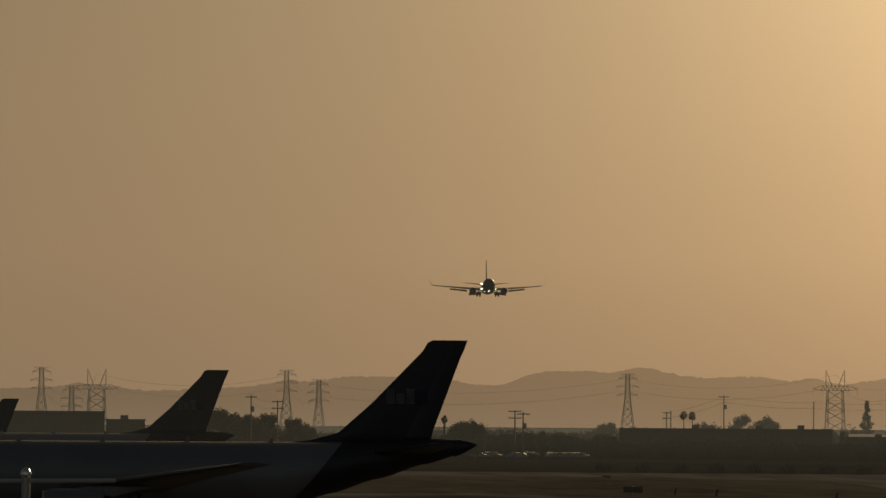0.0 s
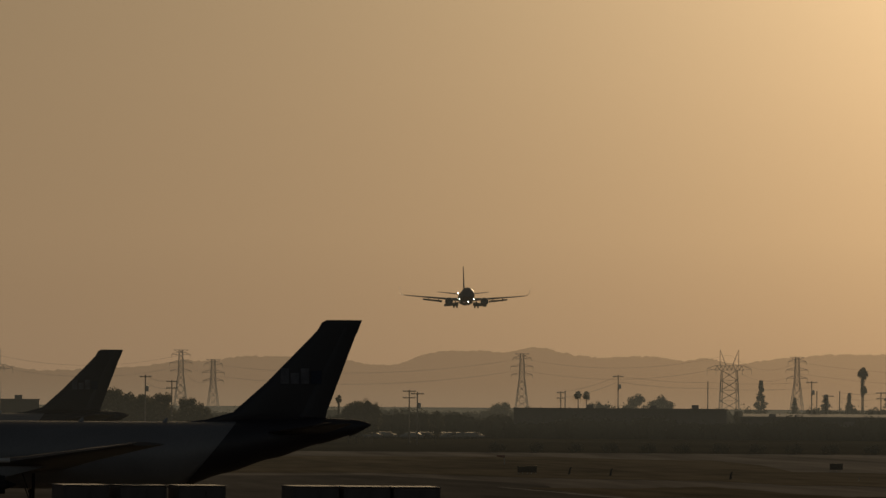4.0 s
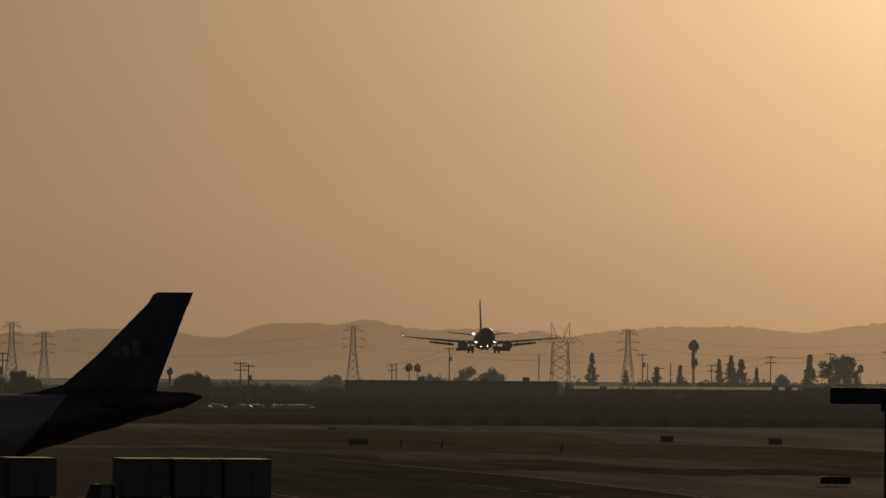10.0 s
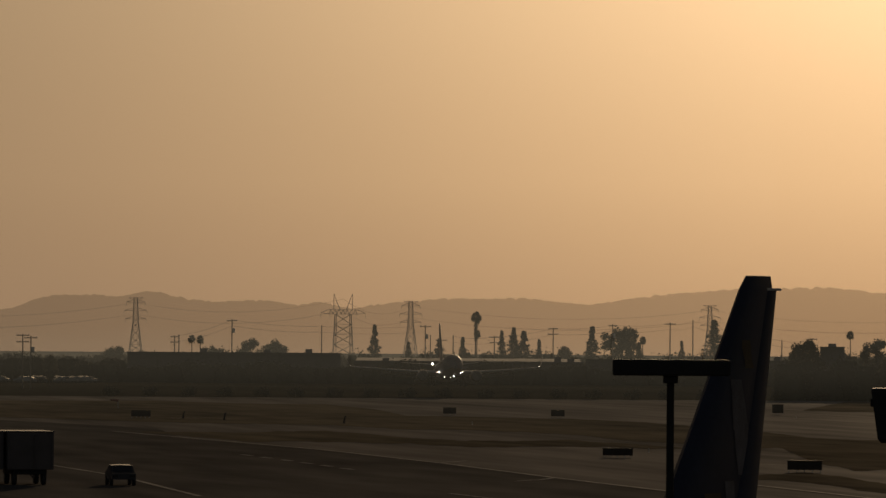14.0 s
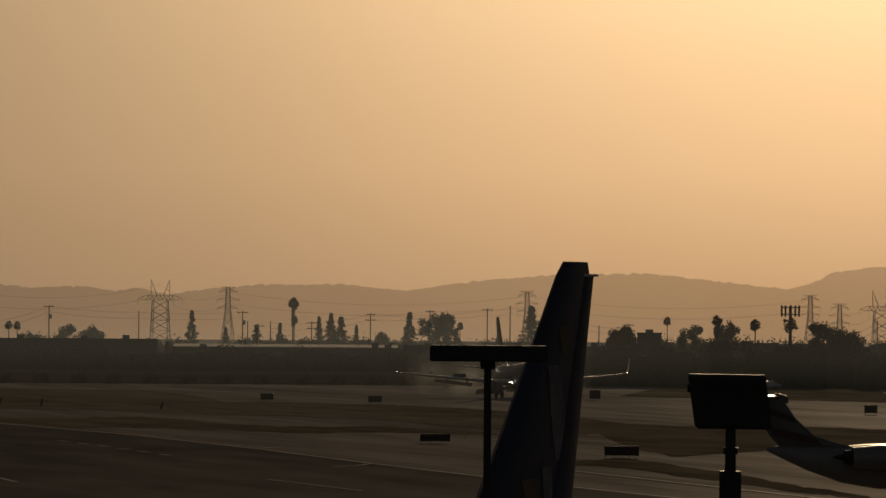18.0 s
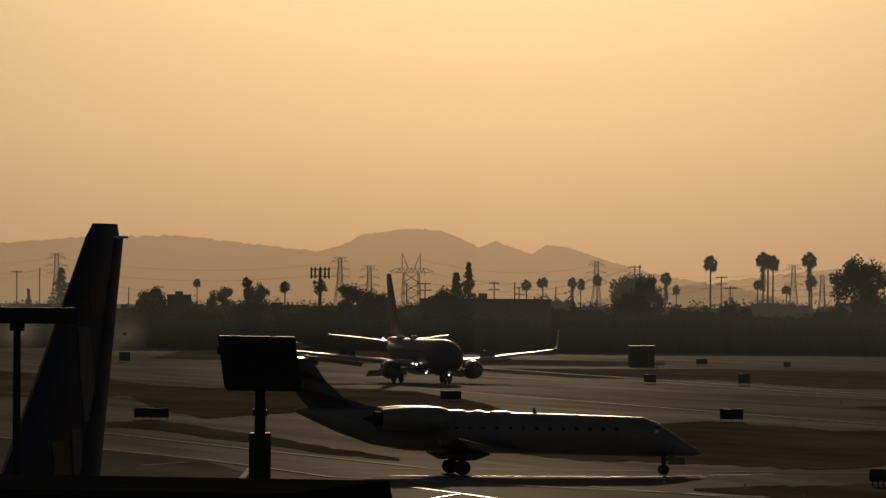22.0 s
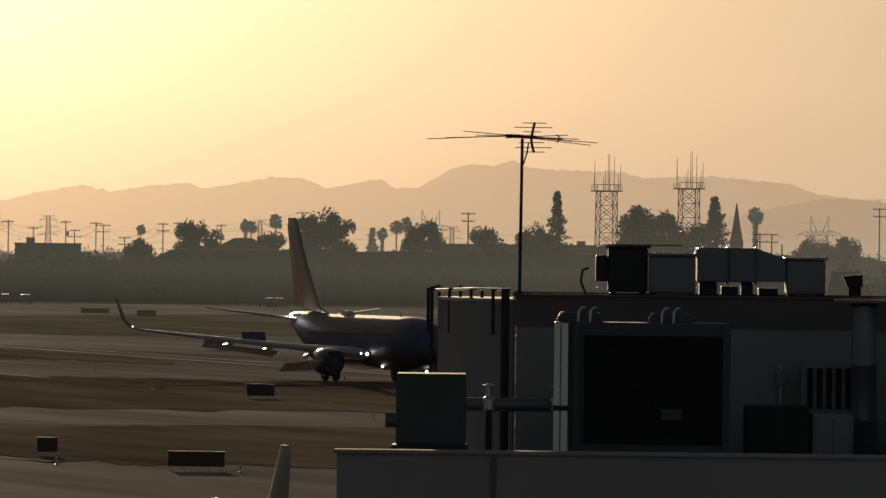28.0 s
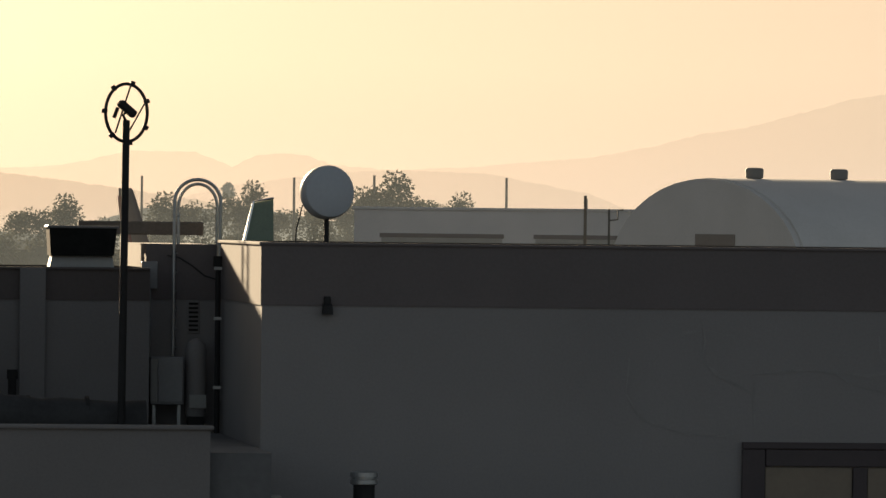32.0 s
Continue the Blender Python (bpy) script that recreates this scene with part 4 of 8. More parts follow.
    for x, z in ((4.6, 3.5),):
        part("blade_antenna", Shape().loft([[(x + 0.14, -0.02, z), (x + 0.14, 0.02, z), (x - 0.14, 0.02, z), (x - 0.14, -0.02, z)], [(x - 0.02, -0.01, z + 0.34), (x - 0.02, 0.01, z + 0.34), (x - 0.14, 0.01, z + 0.34), (x - 0.14, -0.01, z + 0.34)]]), FINSHADE, a)
    # bare metal strips added along the crown where the sun glints
    for x0, x1, z in ((-4.65, -4.3, 3.66), (-3.6, -3.2, 3.68), (-1.0, 0.55, 3.63), (0.9, 1.6, 3.61), (1.9, 3.2, 3.57)):
        part("crown_glint", Shape().loft(body([(x1, z - 0.02, 0.05, 0.03), (x1 - 0.1, z, 0.26, 0.075), (x0 + 0.1, z, 0.26, 0.075), (x0, z - 0.02, 0.05, 0.03)], 12)), BARE, a, "polished strip added for a crown glint", smooth=50)
    return a


def gate_jet(m):
    """A parked narrow-body jet of which the fin stands up before the apron; nose along +x, origin under the fin's tip."""
    a = thing("parked_airliner", m, "parked airliner with a dark painted fin with pale animal picture", "airliner")
    hull = [(-1.6, 5.6, 0.1, 0.12), (1.0, 5.3, 0.6, 0.65), (5.0, 4.5, 1.4, 1.45), (9.0, 4.0, 1.95, 2.05), (12, 3.9, 1.98, 2.07), (26, 3.9, 1.98, 2.07), (29.5, 3.7, 1.6, 1.6), (31.5, 3.3, 0.7, 0.7), (32.2, 3.15, 0.08, 0.08)]
    part("fuselage", Shape().loft(body(hull)), WHITE, a, "white fuselage", smooth=50)
    fin = [(8.4, 0, 5.75, 7.2, 0.3), (6.6, 0, 6.5, 5.2, 0.62), (3.9, 0, 9.0, 3.6, 0.46), (1.35, 0, 11.5, 1.78, 0.26), (1.0, 0, 11.76, 1.32, 0.16)]
    part("fin", blade(fin, True), DULLBLUE, a, "dark blue painted fin", smooth=50)
    part("rudder", blade([(2.75, 0, 6.3, 1.92, 0.46), (0.2, 0, 11.5, 0.85, 0.2)], True), DULLBLUE, a, "dark rudder set lower than the fin's tip", smooth=50)

    part("rudder_cap", Shape().box(-0.66, 0.14, -0.1, 0.1, 11.5, 11.545, 0.01), RADOME, a, "bright cap of the rudder")

    def on_fin(x, z, side):
        """The fin's skin at that place, 12 mm proud."""
        (x0, _, z0, c0, t0), (x1, _, z1, c1, t1) = next((p, q) for p, q in zip(fin, fin[1:]) if p[2] <= z <= q[2])
        k = (z - z0) / (z1 - z0)
        u = min(1, max(0, (x0 + (x1 - x0) * k - x) / (c0 + (c1 - c0) * k)))
        (u0, w0), (u1, w1) = next((p, q) for p, q in zip(FOIL[:6], FOIL[1:6]) if p[0] <= u <= q[0])
        if side < 0:
            (u0, w0), (u1, w1) = next((p, q) for p, q in zip([FOIL[0]] + FOIL[:5:-1], FOIL[:5:-1]) if p[0] <= u <= q[0])
        w = w0 + (w1 - w0) * (u - u0) / max(1e-6, u1 - u0)
        return (x, w * (t0 + (t1 - t0) * k) + 0.012 * side, z)

    # the picture on the fin, as plain pale and tawny patches that follow its skin
    for side in (1, -1):
        for x0, z0, w0, x1, z1, w1, mat in ((2.2, 9.9, 0.25, 1.9, 9.0, 0.55, PICTURE), (1.9, 9.0, 0.5, 1.6, 8.2, 0.4, PICTURE), (2.6, 8.1, 0.3, 1.9, 6.2, 0.42, PICTURE), (3.6, 7.9, 0.45, 3.3, 6.9, 0.7, PICTURE_2), (3.2, 6.85, 0.5, 3.4, 6.1, 0.4, PICTURE_2), (1.6, 10.6, 0.2, 1.4, 10.1, 0.3, PICTURE_2)):
            p = Shape()
            q = [[on_fin(x0 + (x1 - x0) * i / 4 + (w0 + (w1 - w0) * i / 4) * (j - 1.5) / 1.5 * (1 + 0.25 * noise.noise((i * 0.9, j * 1.7, x0))), z0 + (z1 - z0) * i / 4, side) for j in range(4)] for i in range(5)]
            p.add([v for row in q for v in row], [(i * 4 + j, i * 4 + j + 1, i * 4 + j + 5, i * 4 + j + 4) for i in range(4) for j in range(3)])
            part("fin_picture", p, mat, a, "faded painted patch of the fin picture", smooth=60)
    for s in (1, -1):
        part("tailplane", blade([(6.4, -0.9 * s, 4.1, 3.8, 0.4), (2.4, -6.2 * s, 4.0, 1.4, 0.14)]), GREYPAINT, a, smooth=50)
        part("wing", blade([(20.5, -1.4 * s, 2.7, 6.8, 0.9), (17.0, -6 * s, 2.8, 4.0, 0.5), (11.5, -17 * s, 2.9, 1.5, 0.15)]), GREYPAINT, a, smooth=50)
        nacelle(a, 21.5, 5.75 * s, 1.75, 1.05, 3.6, (WHITE, BARE), (19.0, 5.75 * s, 2.7))
        wheel_pair(a, 14.6, 3.8 * s, 0, 0.58, 0.9, 0.42, 2.6)
    wheel_pair(a, 26.4, 0, 0, 0.38, 0.5, 0.22, 2.0)
    windows(a, 26.0, 9.5, 0.6, 1.98, 3.9, 2.07, 4.4)
    return a


RUN_DIR = -85.43  # the runway's heading


def track(y):
    """The runway's centre line at that distance north of the tripod."""
    return 195.0 - 0.0798 * y


airliner, airliner_spoilers = twin_jet(pose(track(2273), 2273, 45, 0, 0, RUN_DIR))
cj = wide_jet(stand(4.2, 614, 0, 180 + 4), "white freighter with a dark purple tail parked on the apron")
wide_jet(stand(-28.6, 930, 0, 180 + 4), "freighter with a dark purple tail parked behind another", 0.945)
wide_jet(stand(-57.2, 1000, 0, 180 + 4), "smaller freighter with a dark tail parked far off", 0.72)
regional_jet(stand(157.7, 424, 0, 10))
gate_jet(stand(110.6, 133, 0, 180 + 71))


# ---- the near roofs ----
ROOF_TURN = -17.0
CORNER = (40.85, 102.13)


def roof(a, b, z=0.0, turn=0.0):
    """A pose in the roof's own grid: a along the front wall, b away from the tripod."""
    t = radians(ROOF_TURN)
    return pose(CORNER[0] + a * math.cos(t) - b * math.sin(t), CORNER[1] + a * math.sin(t) + b * math.cos(t), z, 0, 0, ROOF_TURN + turn)


block = thing("terminal_building", roof(0, 0), "pale cracked stucco building with a brown parapet band", "building")
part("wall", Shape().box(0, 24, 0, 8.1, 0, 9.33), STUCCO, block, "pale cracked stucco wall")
part("parapet", Shape().box(-0.02, 24.02, -0.02, 8.1, 9.33, 10.23), STUCCO_BAND, block, "brown painted parapet band")
part("coping", Shape().box(-0.05, 24.05, -0.05, 0.16, 10.23, 10.275, 0.01), STUCCO_BAND, block)
part("coping", Shape().box(-0.05, 0.16, 0.163, 8.1, 10.23, 10.275, 0.01), STUCCO_BAND, block)
part("roof_sheet", Shape().box(0.163, 24.05, 0.163, 8.1, 10.232, 10.272), TARPAPER, block, "black tar roofing")
win = part("window", Shape().box(7.28, 12.4, -0.10, 0.0, 7.24, 7.34, 0.01), WINFRAME, block, "dark framed window band")
for _x0, _x1, _z0, _z1 in ((7.28, 7.63, 5.4, 7.23), (8.97, 9.19, 5.4, 6.97), (10.6, 10.8, 5.4, 6.97), (12.2, 12.4, 5.4, 7.23), (7.64, 12.19, 6.98, 7.23)):
    part("frame", Shape().box(_x0, _x1, -0.09, -0.003, _z0, _z1, 0.008), WINFRAME, win)
for _x0, _x1 in ((7.64, 8.96), (9.2, 10.59), (10.81, 12.19)):
    part("pane", Shape().box(_x0, _x1, -0.04, -0.004, 5.4, 6.96, 0.002), BLIND, win, "brownish blinded window pane")


def crack(pts, w=0.018):
    """A mended crack, as a thin ridge of darker filler."""
    s = Shape()
    for (x0, z0), (x1, z1) in zip(pts, pts[1:]):
        n = max(1, int(math.hypot(x1 - x0, z1 - z0) / 0.18))
        for i in range(n):
            k0, k1 = i / n, (i + 1) / n
            j0, j1 = 0.03 * noise.noise((x0 + k0 * 9, z0 * 3, 1)), 0.03 * noise.noise((x0 + k1 * 9, z0 * 3, 1))
            p, q = Vector((x0 + (x1 - x0) * k0, -0.003, z0 + (z1 - z0) * k0 + j0)), Vector((x0 + (x1 - x0) * k1, -0.003, z0 + (z1 - z0) * k1 + j1))
            d = (q - p).normalized()
            o = Vector((-d.z, 0, d.x)) * w * (0.6 + 0.4 * math.sin(9 * (k0 + x0)))
            s.loft([[p - o, q - o, q + o, p + o], [v + Vector((0, -0.004, 0)) for v in (p - o, q - o, q + o, p + o)]])
    part("wall_crack", s, CRACK, block, "mended dark crack in the plaster")


crack([(5.56, 8.58), (5.51, 8.06), (5.71, 7.71), (6.16, 7.51), (6.86, 7.41), (7.26, 7.46)], 0.03)
crack([(6.66, 9.16), (6.71, 8.86), (6.66, 8.56), (6.96, 8.31), (7.46, 8.06)], 0.03)
crack([(6.36, 8.98), (6.76, 9.02), (7.16, 8.91)], 0.025)
crack([(7.46, 8.38), (8.36, 8.42), (9.16, 8.36), (10.16, 8.46)], 0.03)
crack([(8.66, 8.41), (8.96, 8.21), (9.46, 8.11)], 0.02)
crack([(7.46, 8.38), (7.44, 7.96), (7.48, 7.56)], 0.018)
crack([(9.36, 8.96), (9.38, 8.66), (9.56, 8.46)], 0.018)
lampb = thing("wall_lamp", roof(0.98, -0.02, 9.2), "small black lamp fixed on the wall", "wall lamp")
part("bracket", Shape().box(-0.05, 0.05, -0.06, 0.015, 0.12, 0.27, 0.01), DARKSTEEL, lampb)
part("head", Shape().loft([[(-0.08, -0.16, 0.0), (0.08, -0.16, 0.0), (0.08, -0.02, 0.0), (-0.08, -0.02, 0.0)], [(-0.07, -0.14, 0.13), (0.07, -0.14, 0.13), (0.07, -0.02, 0.16), (-0.07, -0.02, 0.16)]]), DARKSTEEL, lampb)

annex = thing("terminal_annex", roof(0, 0), "lower stucco building with a flat service roof", "building")
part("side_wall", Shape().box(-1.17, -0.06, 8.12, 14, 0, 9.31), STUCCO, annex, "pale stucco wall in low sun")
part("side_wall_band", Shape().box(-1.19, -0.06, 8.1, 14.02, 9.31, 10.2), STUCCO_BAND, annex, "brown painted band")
part("rear_wall", Shape().box(-9.6, -1.2, 7.0, 12, 0, 9.3), STUCCO_SHADE, annex)
part("rear_band", Shape().box(-9.62, -1.2, 6.98, 12.02, 9.3, 9.78), BAND_SHADE, annex, "brown painted parapet band")
part("rear_coping", Shape().box(-9.66, -1.2, 6.94, 7.1, 9.78, 9.82, 0.01), BAND_SHADE, annex)
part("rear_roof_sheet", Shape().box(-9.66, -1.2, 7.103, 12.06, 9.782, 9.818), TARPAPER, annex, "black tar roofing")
_f = [(-9.64, 7.3), (-9.64, 12.0), (-10.6, 12.4), (-10.9, 10.6), (-10.5, 8.6)]
part("end_wall", Shape().loft([[(x, y, 0) for x, y in _f], [(x, y, 9.68) for x, y in _f]]), STUCCO_SHADE, annex, "angled stucco end wall")
part("end_coping", Shape().loft([[(x * 1.003, y, 9.682) for x, y in _f], [(x * 1.003, y, 9.73) for x, y in _f]]), UNITPALE, annex, "thin metal coping")
part("pilaster", Shape().box(-3.27, -2.86, 6.88, 6.975, 7.2, 9.8, 0.01), STUCCO_SHADE, annex)
part("roof_deck", Shape().box(-12.0, -0.06, -2.7, 8.09, 0, 7.2), ROOFING, annex, "grey roof membrane")
part("low_parapet", Shape().box(-12.15, -0.98, -3.0, -2.72, 0, 7.54), STUCCO_SHADE, annex)
part("parapet_joint", Shape().box(-9.92, -9.84, -3.03, -3.003, 0, 7.5), BAND_SHADE, annex, "dark open joint")
part("parapet_cap", Shape().box(-12.2, -0.93, -3.06, -2.66, 7.54, 7.6, 0.015), STUCCO_SHADE, annex)
canopy = thing("entrance_canopy", roof(0, 0), "low flat roof before the wall", "canopy")
part("slab", Shape().box(-0.9, 9, -3.2, -0.14, 6.0, 6.34, 0.02), ROOFING, canopy)
part("upstand", Shape().box(-0.9, 0.14, -2.2, -1.8, 6.34, 6.56, 0.01), UNITPALE, canopy)
for _x in (1, 8):
    part("column", Shape().box(_x - 0.15, _x + 0.15, -2.9, -2.6, 0, 5.99, 0.02), STUCCO, canopy)
vent = thing("vent_pipe", roof(1.42, -1.5, 6.34), "black vent pipe with a banded metal cap", "vent pipe")
part("pipe", Shape().tube((0, 0, 0), (0, 0, 0.4), 0.16, n=16), DARKSTEEL, vent, smooth=40)
part("cap", Shape().lathe([(0.17, 0.36), (0.21, 0.38), (0.21, 0.44), (0.185, 0.45), (0.185, 0.47), (0.21, 0.48), (0.21, 0.55), (0.05, 0.57)], 18), STEEL, vent, "ribbed galvanised cap", smooth=40)

# service yard on the low roof
ac = thing("condenser_unit", roof(-7.66, 3.0, 7.2), "large air-conditioning unit with black coils and two fans", "air conditioner")
part("cabinet", Shape().box(-1.34, 1.36, 0, 1.25, 0.14, 2.22, 0.02), UNITDARK, ac)
# front strip painted pale, standing in for the cabinet's lit left side
part("side_panel", Shape().box(-1.345, -1.13, -0.06, -0.052, 0.16, 2.2, 0.002), PANEL_LIT, ac, "front strip painted pale for the lit side")
part("panel_seam", Shape().box(-1.25, -1.235, -0.066, -0.0605, 0.18, 2.18), DARKSTEEL, ac)
for _x0, _x1 in ((-0.88, 0.17), (0.175, 1.24)):
    part("coil", Shape().box(_x0, _x1, -0.03, -0.003, 0.36, 2.02, 0.005), COIL, ac, "black condenser coil")
for _x in (-1.0, 1.3):
    part("corner_post", Shape().box(_x - 0.06, _x + 0.06, -0.05, -0.003, 0.16, 2.2, 0.008), UNITDARK, ac)
for _x in (-1.0, -0.1, 0.1, 1.0):
    part("skid", Shape().box(_x - 0.06, _x + 0.06, 0.1, 1.15, 0, 0.138, 0.01), DARKSTEEL, ac)
for _x in (-0.95, 0.45):
    part("fan_shroud", Shape().lathe([(0.36, 2.22), (0.36, 2.27), (0.31, 2.36), (0.28, 2.37), (0.3, 2.28), (0.05, 2.25)], 20, at=(_x, 0.62, 0)), UNITDARK, ac, "round fan shroud", smooth=40)
for _x in (-0.98, -0.80, 0.30, 0.48):
    part("lifting_lug", Shape().pipe([(_x, 0.1, 2.2), (_x + 0.01, 0.1, 2.38), (_x + 0.05, 0.12, 2.44), (_x + 0.1, 0.14, 2.44)], 0.02), STEEL, ac, "bright bent lifting lug", smooth=50)
part("side_band", Shape().box(-1.35, -1.12, -0.07, -0.067, 0.86, 0.94), DARKSTEEL, ac)
part("name_plate", Shape().box(0.3, 0.62, -0.036, -0.0305, 0.74, 0.9), UNITDARK, ac, "small dull plate")
low = thing("condenser_unit", roof(-10.87, 2.0, 7.2), "square grey air-conditioning box", "air conditioner")
part("cabinet", Shape().box(-0.53, 0.53, 0, 1.0, 0.34, 1.42, 0.02), UNITDARK, low)
part("base", Shape().box(-0.6, 0.56, -0.05, 1.05, 0, 0.335, 0.02), DARKSTEEL, low)
part("side_duct", Shape().tube((-0.54, 0.5, 0.7), (-0.7, 0.5, 0.7), 0.12, n=12), DUCT, low, smooth=40)
pipe = thing("roof_pipe", roof(-9.7, 4.0, 7.2), "lagged steel pipe run with an elbow", "pipe")
part("run", Shape().tube((-0.9, 0, 0.92), (0.85, 0, 0.92), 0.105, n=14), DUCT, pipe, "lagged pipe", smooth=40)
part("elbow", Shape().lathe([(0.02, -0.15), (0.15, -0.08), (0.16, 0.08), (0.02, 0.16)], 14, at=(-1.0, 0, 0.92)), DUCT, pipe, smooth=60)
part("down_pipe", Shape().tube((-1.0, 0, 0), (-1.0, 0, 0.8), 0.1, n=14), DUCT, pipe, smooth=40)
for _x in (-0.3, 0.75):
    part("valve", Shape().lathe([(0.03, 0.8), (0.13, 0.84), (0.13, 1.0), (0.05, 1.05), (0.05, 1.2), (0.1, 1.21), (0.02, 1.25)], 12, at=(_x, 0, 0)), STEEL, pipe, smooth=40)
    part("stand", Shape().box(_x - 0.05, _x + 0.05, -0.05, 0.05, 0, 0.81), DARKSTEEL, pipe)
rail = thing("roof_pipe_rail", roof(0, 0), "bent pipe rail along the parapet's end", "rail")
for _b in (7.6, 8.6, 9.6, 10.6):
    _x = -9.75 - (_b - 7.3) * 0.36
    part("pipe_loop", Shape().pipe([(_x - 0.12, _b, 9.15), (_x - 0.12, _b, 9.86), (_x + 0.05, _b + 0.5, 9.9), (_x + 0.05, _b + 0.5, 9.72)], 0.028), DARKSTEEL, rail, smooth=40)
part("top_pipe", Shape().pipe([(-9.7, 7.2, 9.88), (-10.3, 8.6, 9.88), (-10.95, 10.6, 9.84)], 0.022), STEEL, rail)
part("drain_pipe", Shape().tube((-9.78, 7.1, 7.2), (-9.78, 7.1, 9.9), 0.07, n=10), DARKSTEEL, rail, smooth=40)
part("drain_pipe", Shape().tube((-11.0, 10.7, 6.5), (-11.0, 10.7, 9.9), 0.03, n=10), DARKSTEEL, rail, smooth=40)

# units on the rear roof
def roof_unit(a0, a1, b0, b1, z0, z1, label, mat=UNITGREY, curb=True):
    u = thing("rooftop_unit", roof(a0, b0, 9.82), label, "air conditioner", "rooftop units")
    part("casing", Shape().box(0, a1 - a0, 0, b1 - b0, z0 - 9.82, z1 - 9.82, 0.03), mat, u)
    part("lid", Shape().box(-0.04, a1 - a0 + 0.04, -0.04, b1 - b0 + 0.04, z1 - 9.82, z1 - 9.78, 0.01), mat, u)
    if curb:
        for x in (0.08, a1 - a0 - 0.08):
            part("leg", Shape().box(x - 0.05, x + 0.05, 0.1, b1 - b0 - 0.1, 0, z0 - 9.822, 0.01), DARKSTEEL, u)
    return u


_u = roof_unit(-8.14, -7.5, 8.6, 9.8, 9.85, 10.56, "dark open-sided rooftop cooler", DARKSTEEL)
part("intake", Shape().box(-0.2, -0.003, 0.1, 1.0, 0.2, 0.62, 0.02), DARKSTEEL, _u)
part("top_plate", Shape().box(-0.08, 1.2, 0.2, 1.1, 0.781, 0.8, 0.004), DARKSTEEL, _u, "overhanging dark top plate")
_u = roof_unit(-7.49, -6.74, 8.4, 8.78, 9.84, 10.44, "pale boxy rooftop unit", UNITGREY)
part("access_panel", Shape().box(0.08, 0.66, -0.012, -0.003, 0.1, 0.54, 0.004), UNITGREY, _u)
duct_unit = thing("rooftop_unit", roof(-6.71, 8.5, 9.82), "grey sheet metal duct trunk with a sloping end", "air conditioner", "rooftop units")
for _x0, _x1, _z1 in ((0.0, 0.49, 0.76), (0.505, 0.95, 0.76)):
    part("casing", Shape().box(_x0, _x1, 0, 1.2, 0.21, _z1, 0.02), DUCT, duct_unit)
    part("flange", Shape().box(_x1 - 0.012, _x1 + 0.014, -0.025, 1.22, 0.18, _z1 + 0.02, 0.004), DUCT, duct_unit, "folded duct flange")
part("duct_slope", Shape().loft([[(0.966, 0.0, 0.22), (0.966, 1.2, 0.22), (0.966, 1.2, 0.75), (0.966, 0.0, 0.75)], [(1.42, 0.05, 0.22), (1.42, 1.1, 0.22), (1.42, 1.1, 0.6), (1.42, 0.05, 0.6)]]), DUCT, duct_unit, "tapering duct end")
# small steel lip, added for the glint at the duct's corner
part("hood", Shape().loft([[(-0.06, 0.0, 0.6), (-0.003, 0.0, 0.6), (-0.003, 0.4, 0.6), (-0.06, 0.4, 0.6)], [(-0.03, 0.02, 0.72), (-0.003, 0.02, 0.72), (-0.003, 0.4, 0.72), (-0.03, 0.4, 0.72)]]), STEEL, duct_unit, "steel lip added for a corner glint")
for _x0, _x1, _h in ((0.04, 0.32, 0.205), (0.4, 0.66, 0.14), (0.72, 0.9, 0.205), (1.0, 1.3, 0.12)):
    part("bearer", Shape().box(_x0, _x1, 0.1, 1.0, 0, _h, 0.01), DARKSTEEL, duct_unit)
_u = roof_unit(-5.27, -4.65, 8.5, 9.7, 9.84, 10.40, "square grey rooftop unit", UNITGREY)
part("access_panel", Shape().box(0.07, 0.55, -0.012, -0.003, 0.08, 0.52, 0.004), UNITGREY, _u)
cable = thing("cable_loop", roof(-8.5, 8.4, 9.82), "black cable loop hanging at a roof unit", "cable")
part("cable", Shape().pipe([(0, 0, 0), (-0.08, 0, 0.2), (-0.05, 0, 0.38), (0.05, 0, 0.42)], 0.02), RUBBER, cable)
ant = thing("television_antenna", roof(-9.56, 7.15, -0.08), "large old television antenna on a thin mast", "antenna")
part("mast", Shape().tube((0, 0, 9.6), (0.02, 0, 12.36), 0.029, 0.025, 10), DARKSTEEL, ant, smooth=40)
part("boom", Shape().tube((-0.20, -0.9, 12.385), (0.22, 1.0, 12.395), 0.026, n=8), DARKSTEEL, ant, "square antenna boom")
# folded rods fan out from the boom at slightly different levels
for _k, _x, _dz in ((0.04, -1.30, -0.06), (0.20, -1.08, -0.035), (0.34, -0.86, 0.075), (0.5, -0.72, 0.015), (0.68, -0.5, 0.04), (0.85, -0.42, -0.02),
                    (0.04, 1.40, -0.10), (0.20, 1.22, -0.135), (0.34, 0.98, -0.04), (0.5, 0.80, -0.07), (0.68, 0.66, 0.03), (0.9, 0.5, -0.03)):
    _c = Vector((-0.20, -0.9, 12.39)).lerp(Vector((0.22, 1.0, 12.40)), _k)
    part("element", Shape().tube(_c, _c + Vector((_x, -0.12 * _x, _dz)), 0.0085, 0.007, 6), DARKSTEEL, ant)
    part("insulator", Shape().box(_c.x - 0.05, _c.x + 0.05, _c.y - 0.03, _c.y + 0.03, _c.z - 0.028, _c.z + 0.028, 0.006), DARKSTEEL, ant)
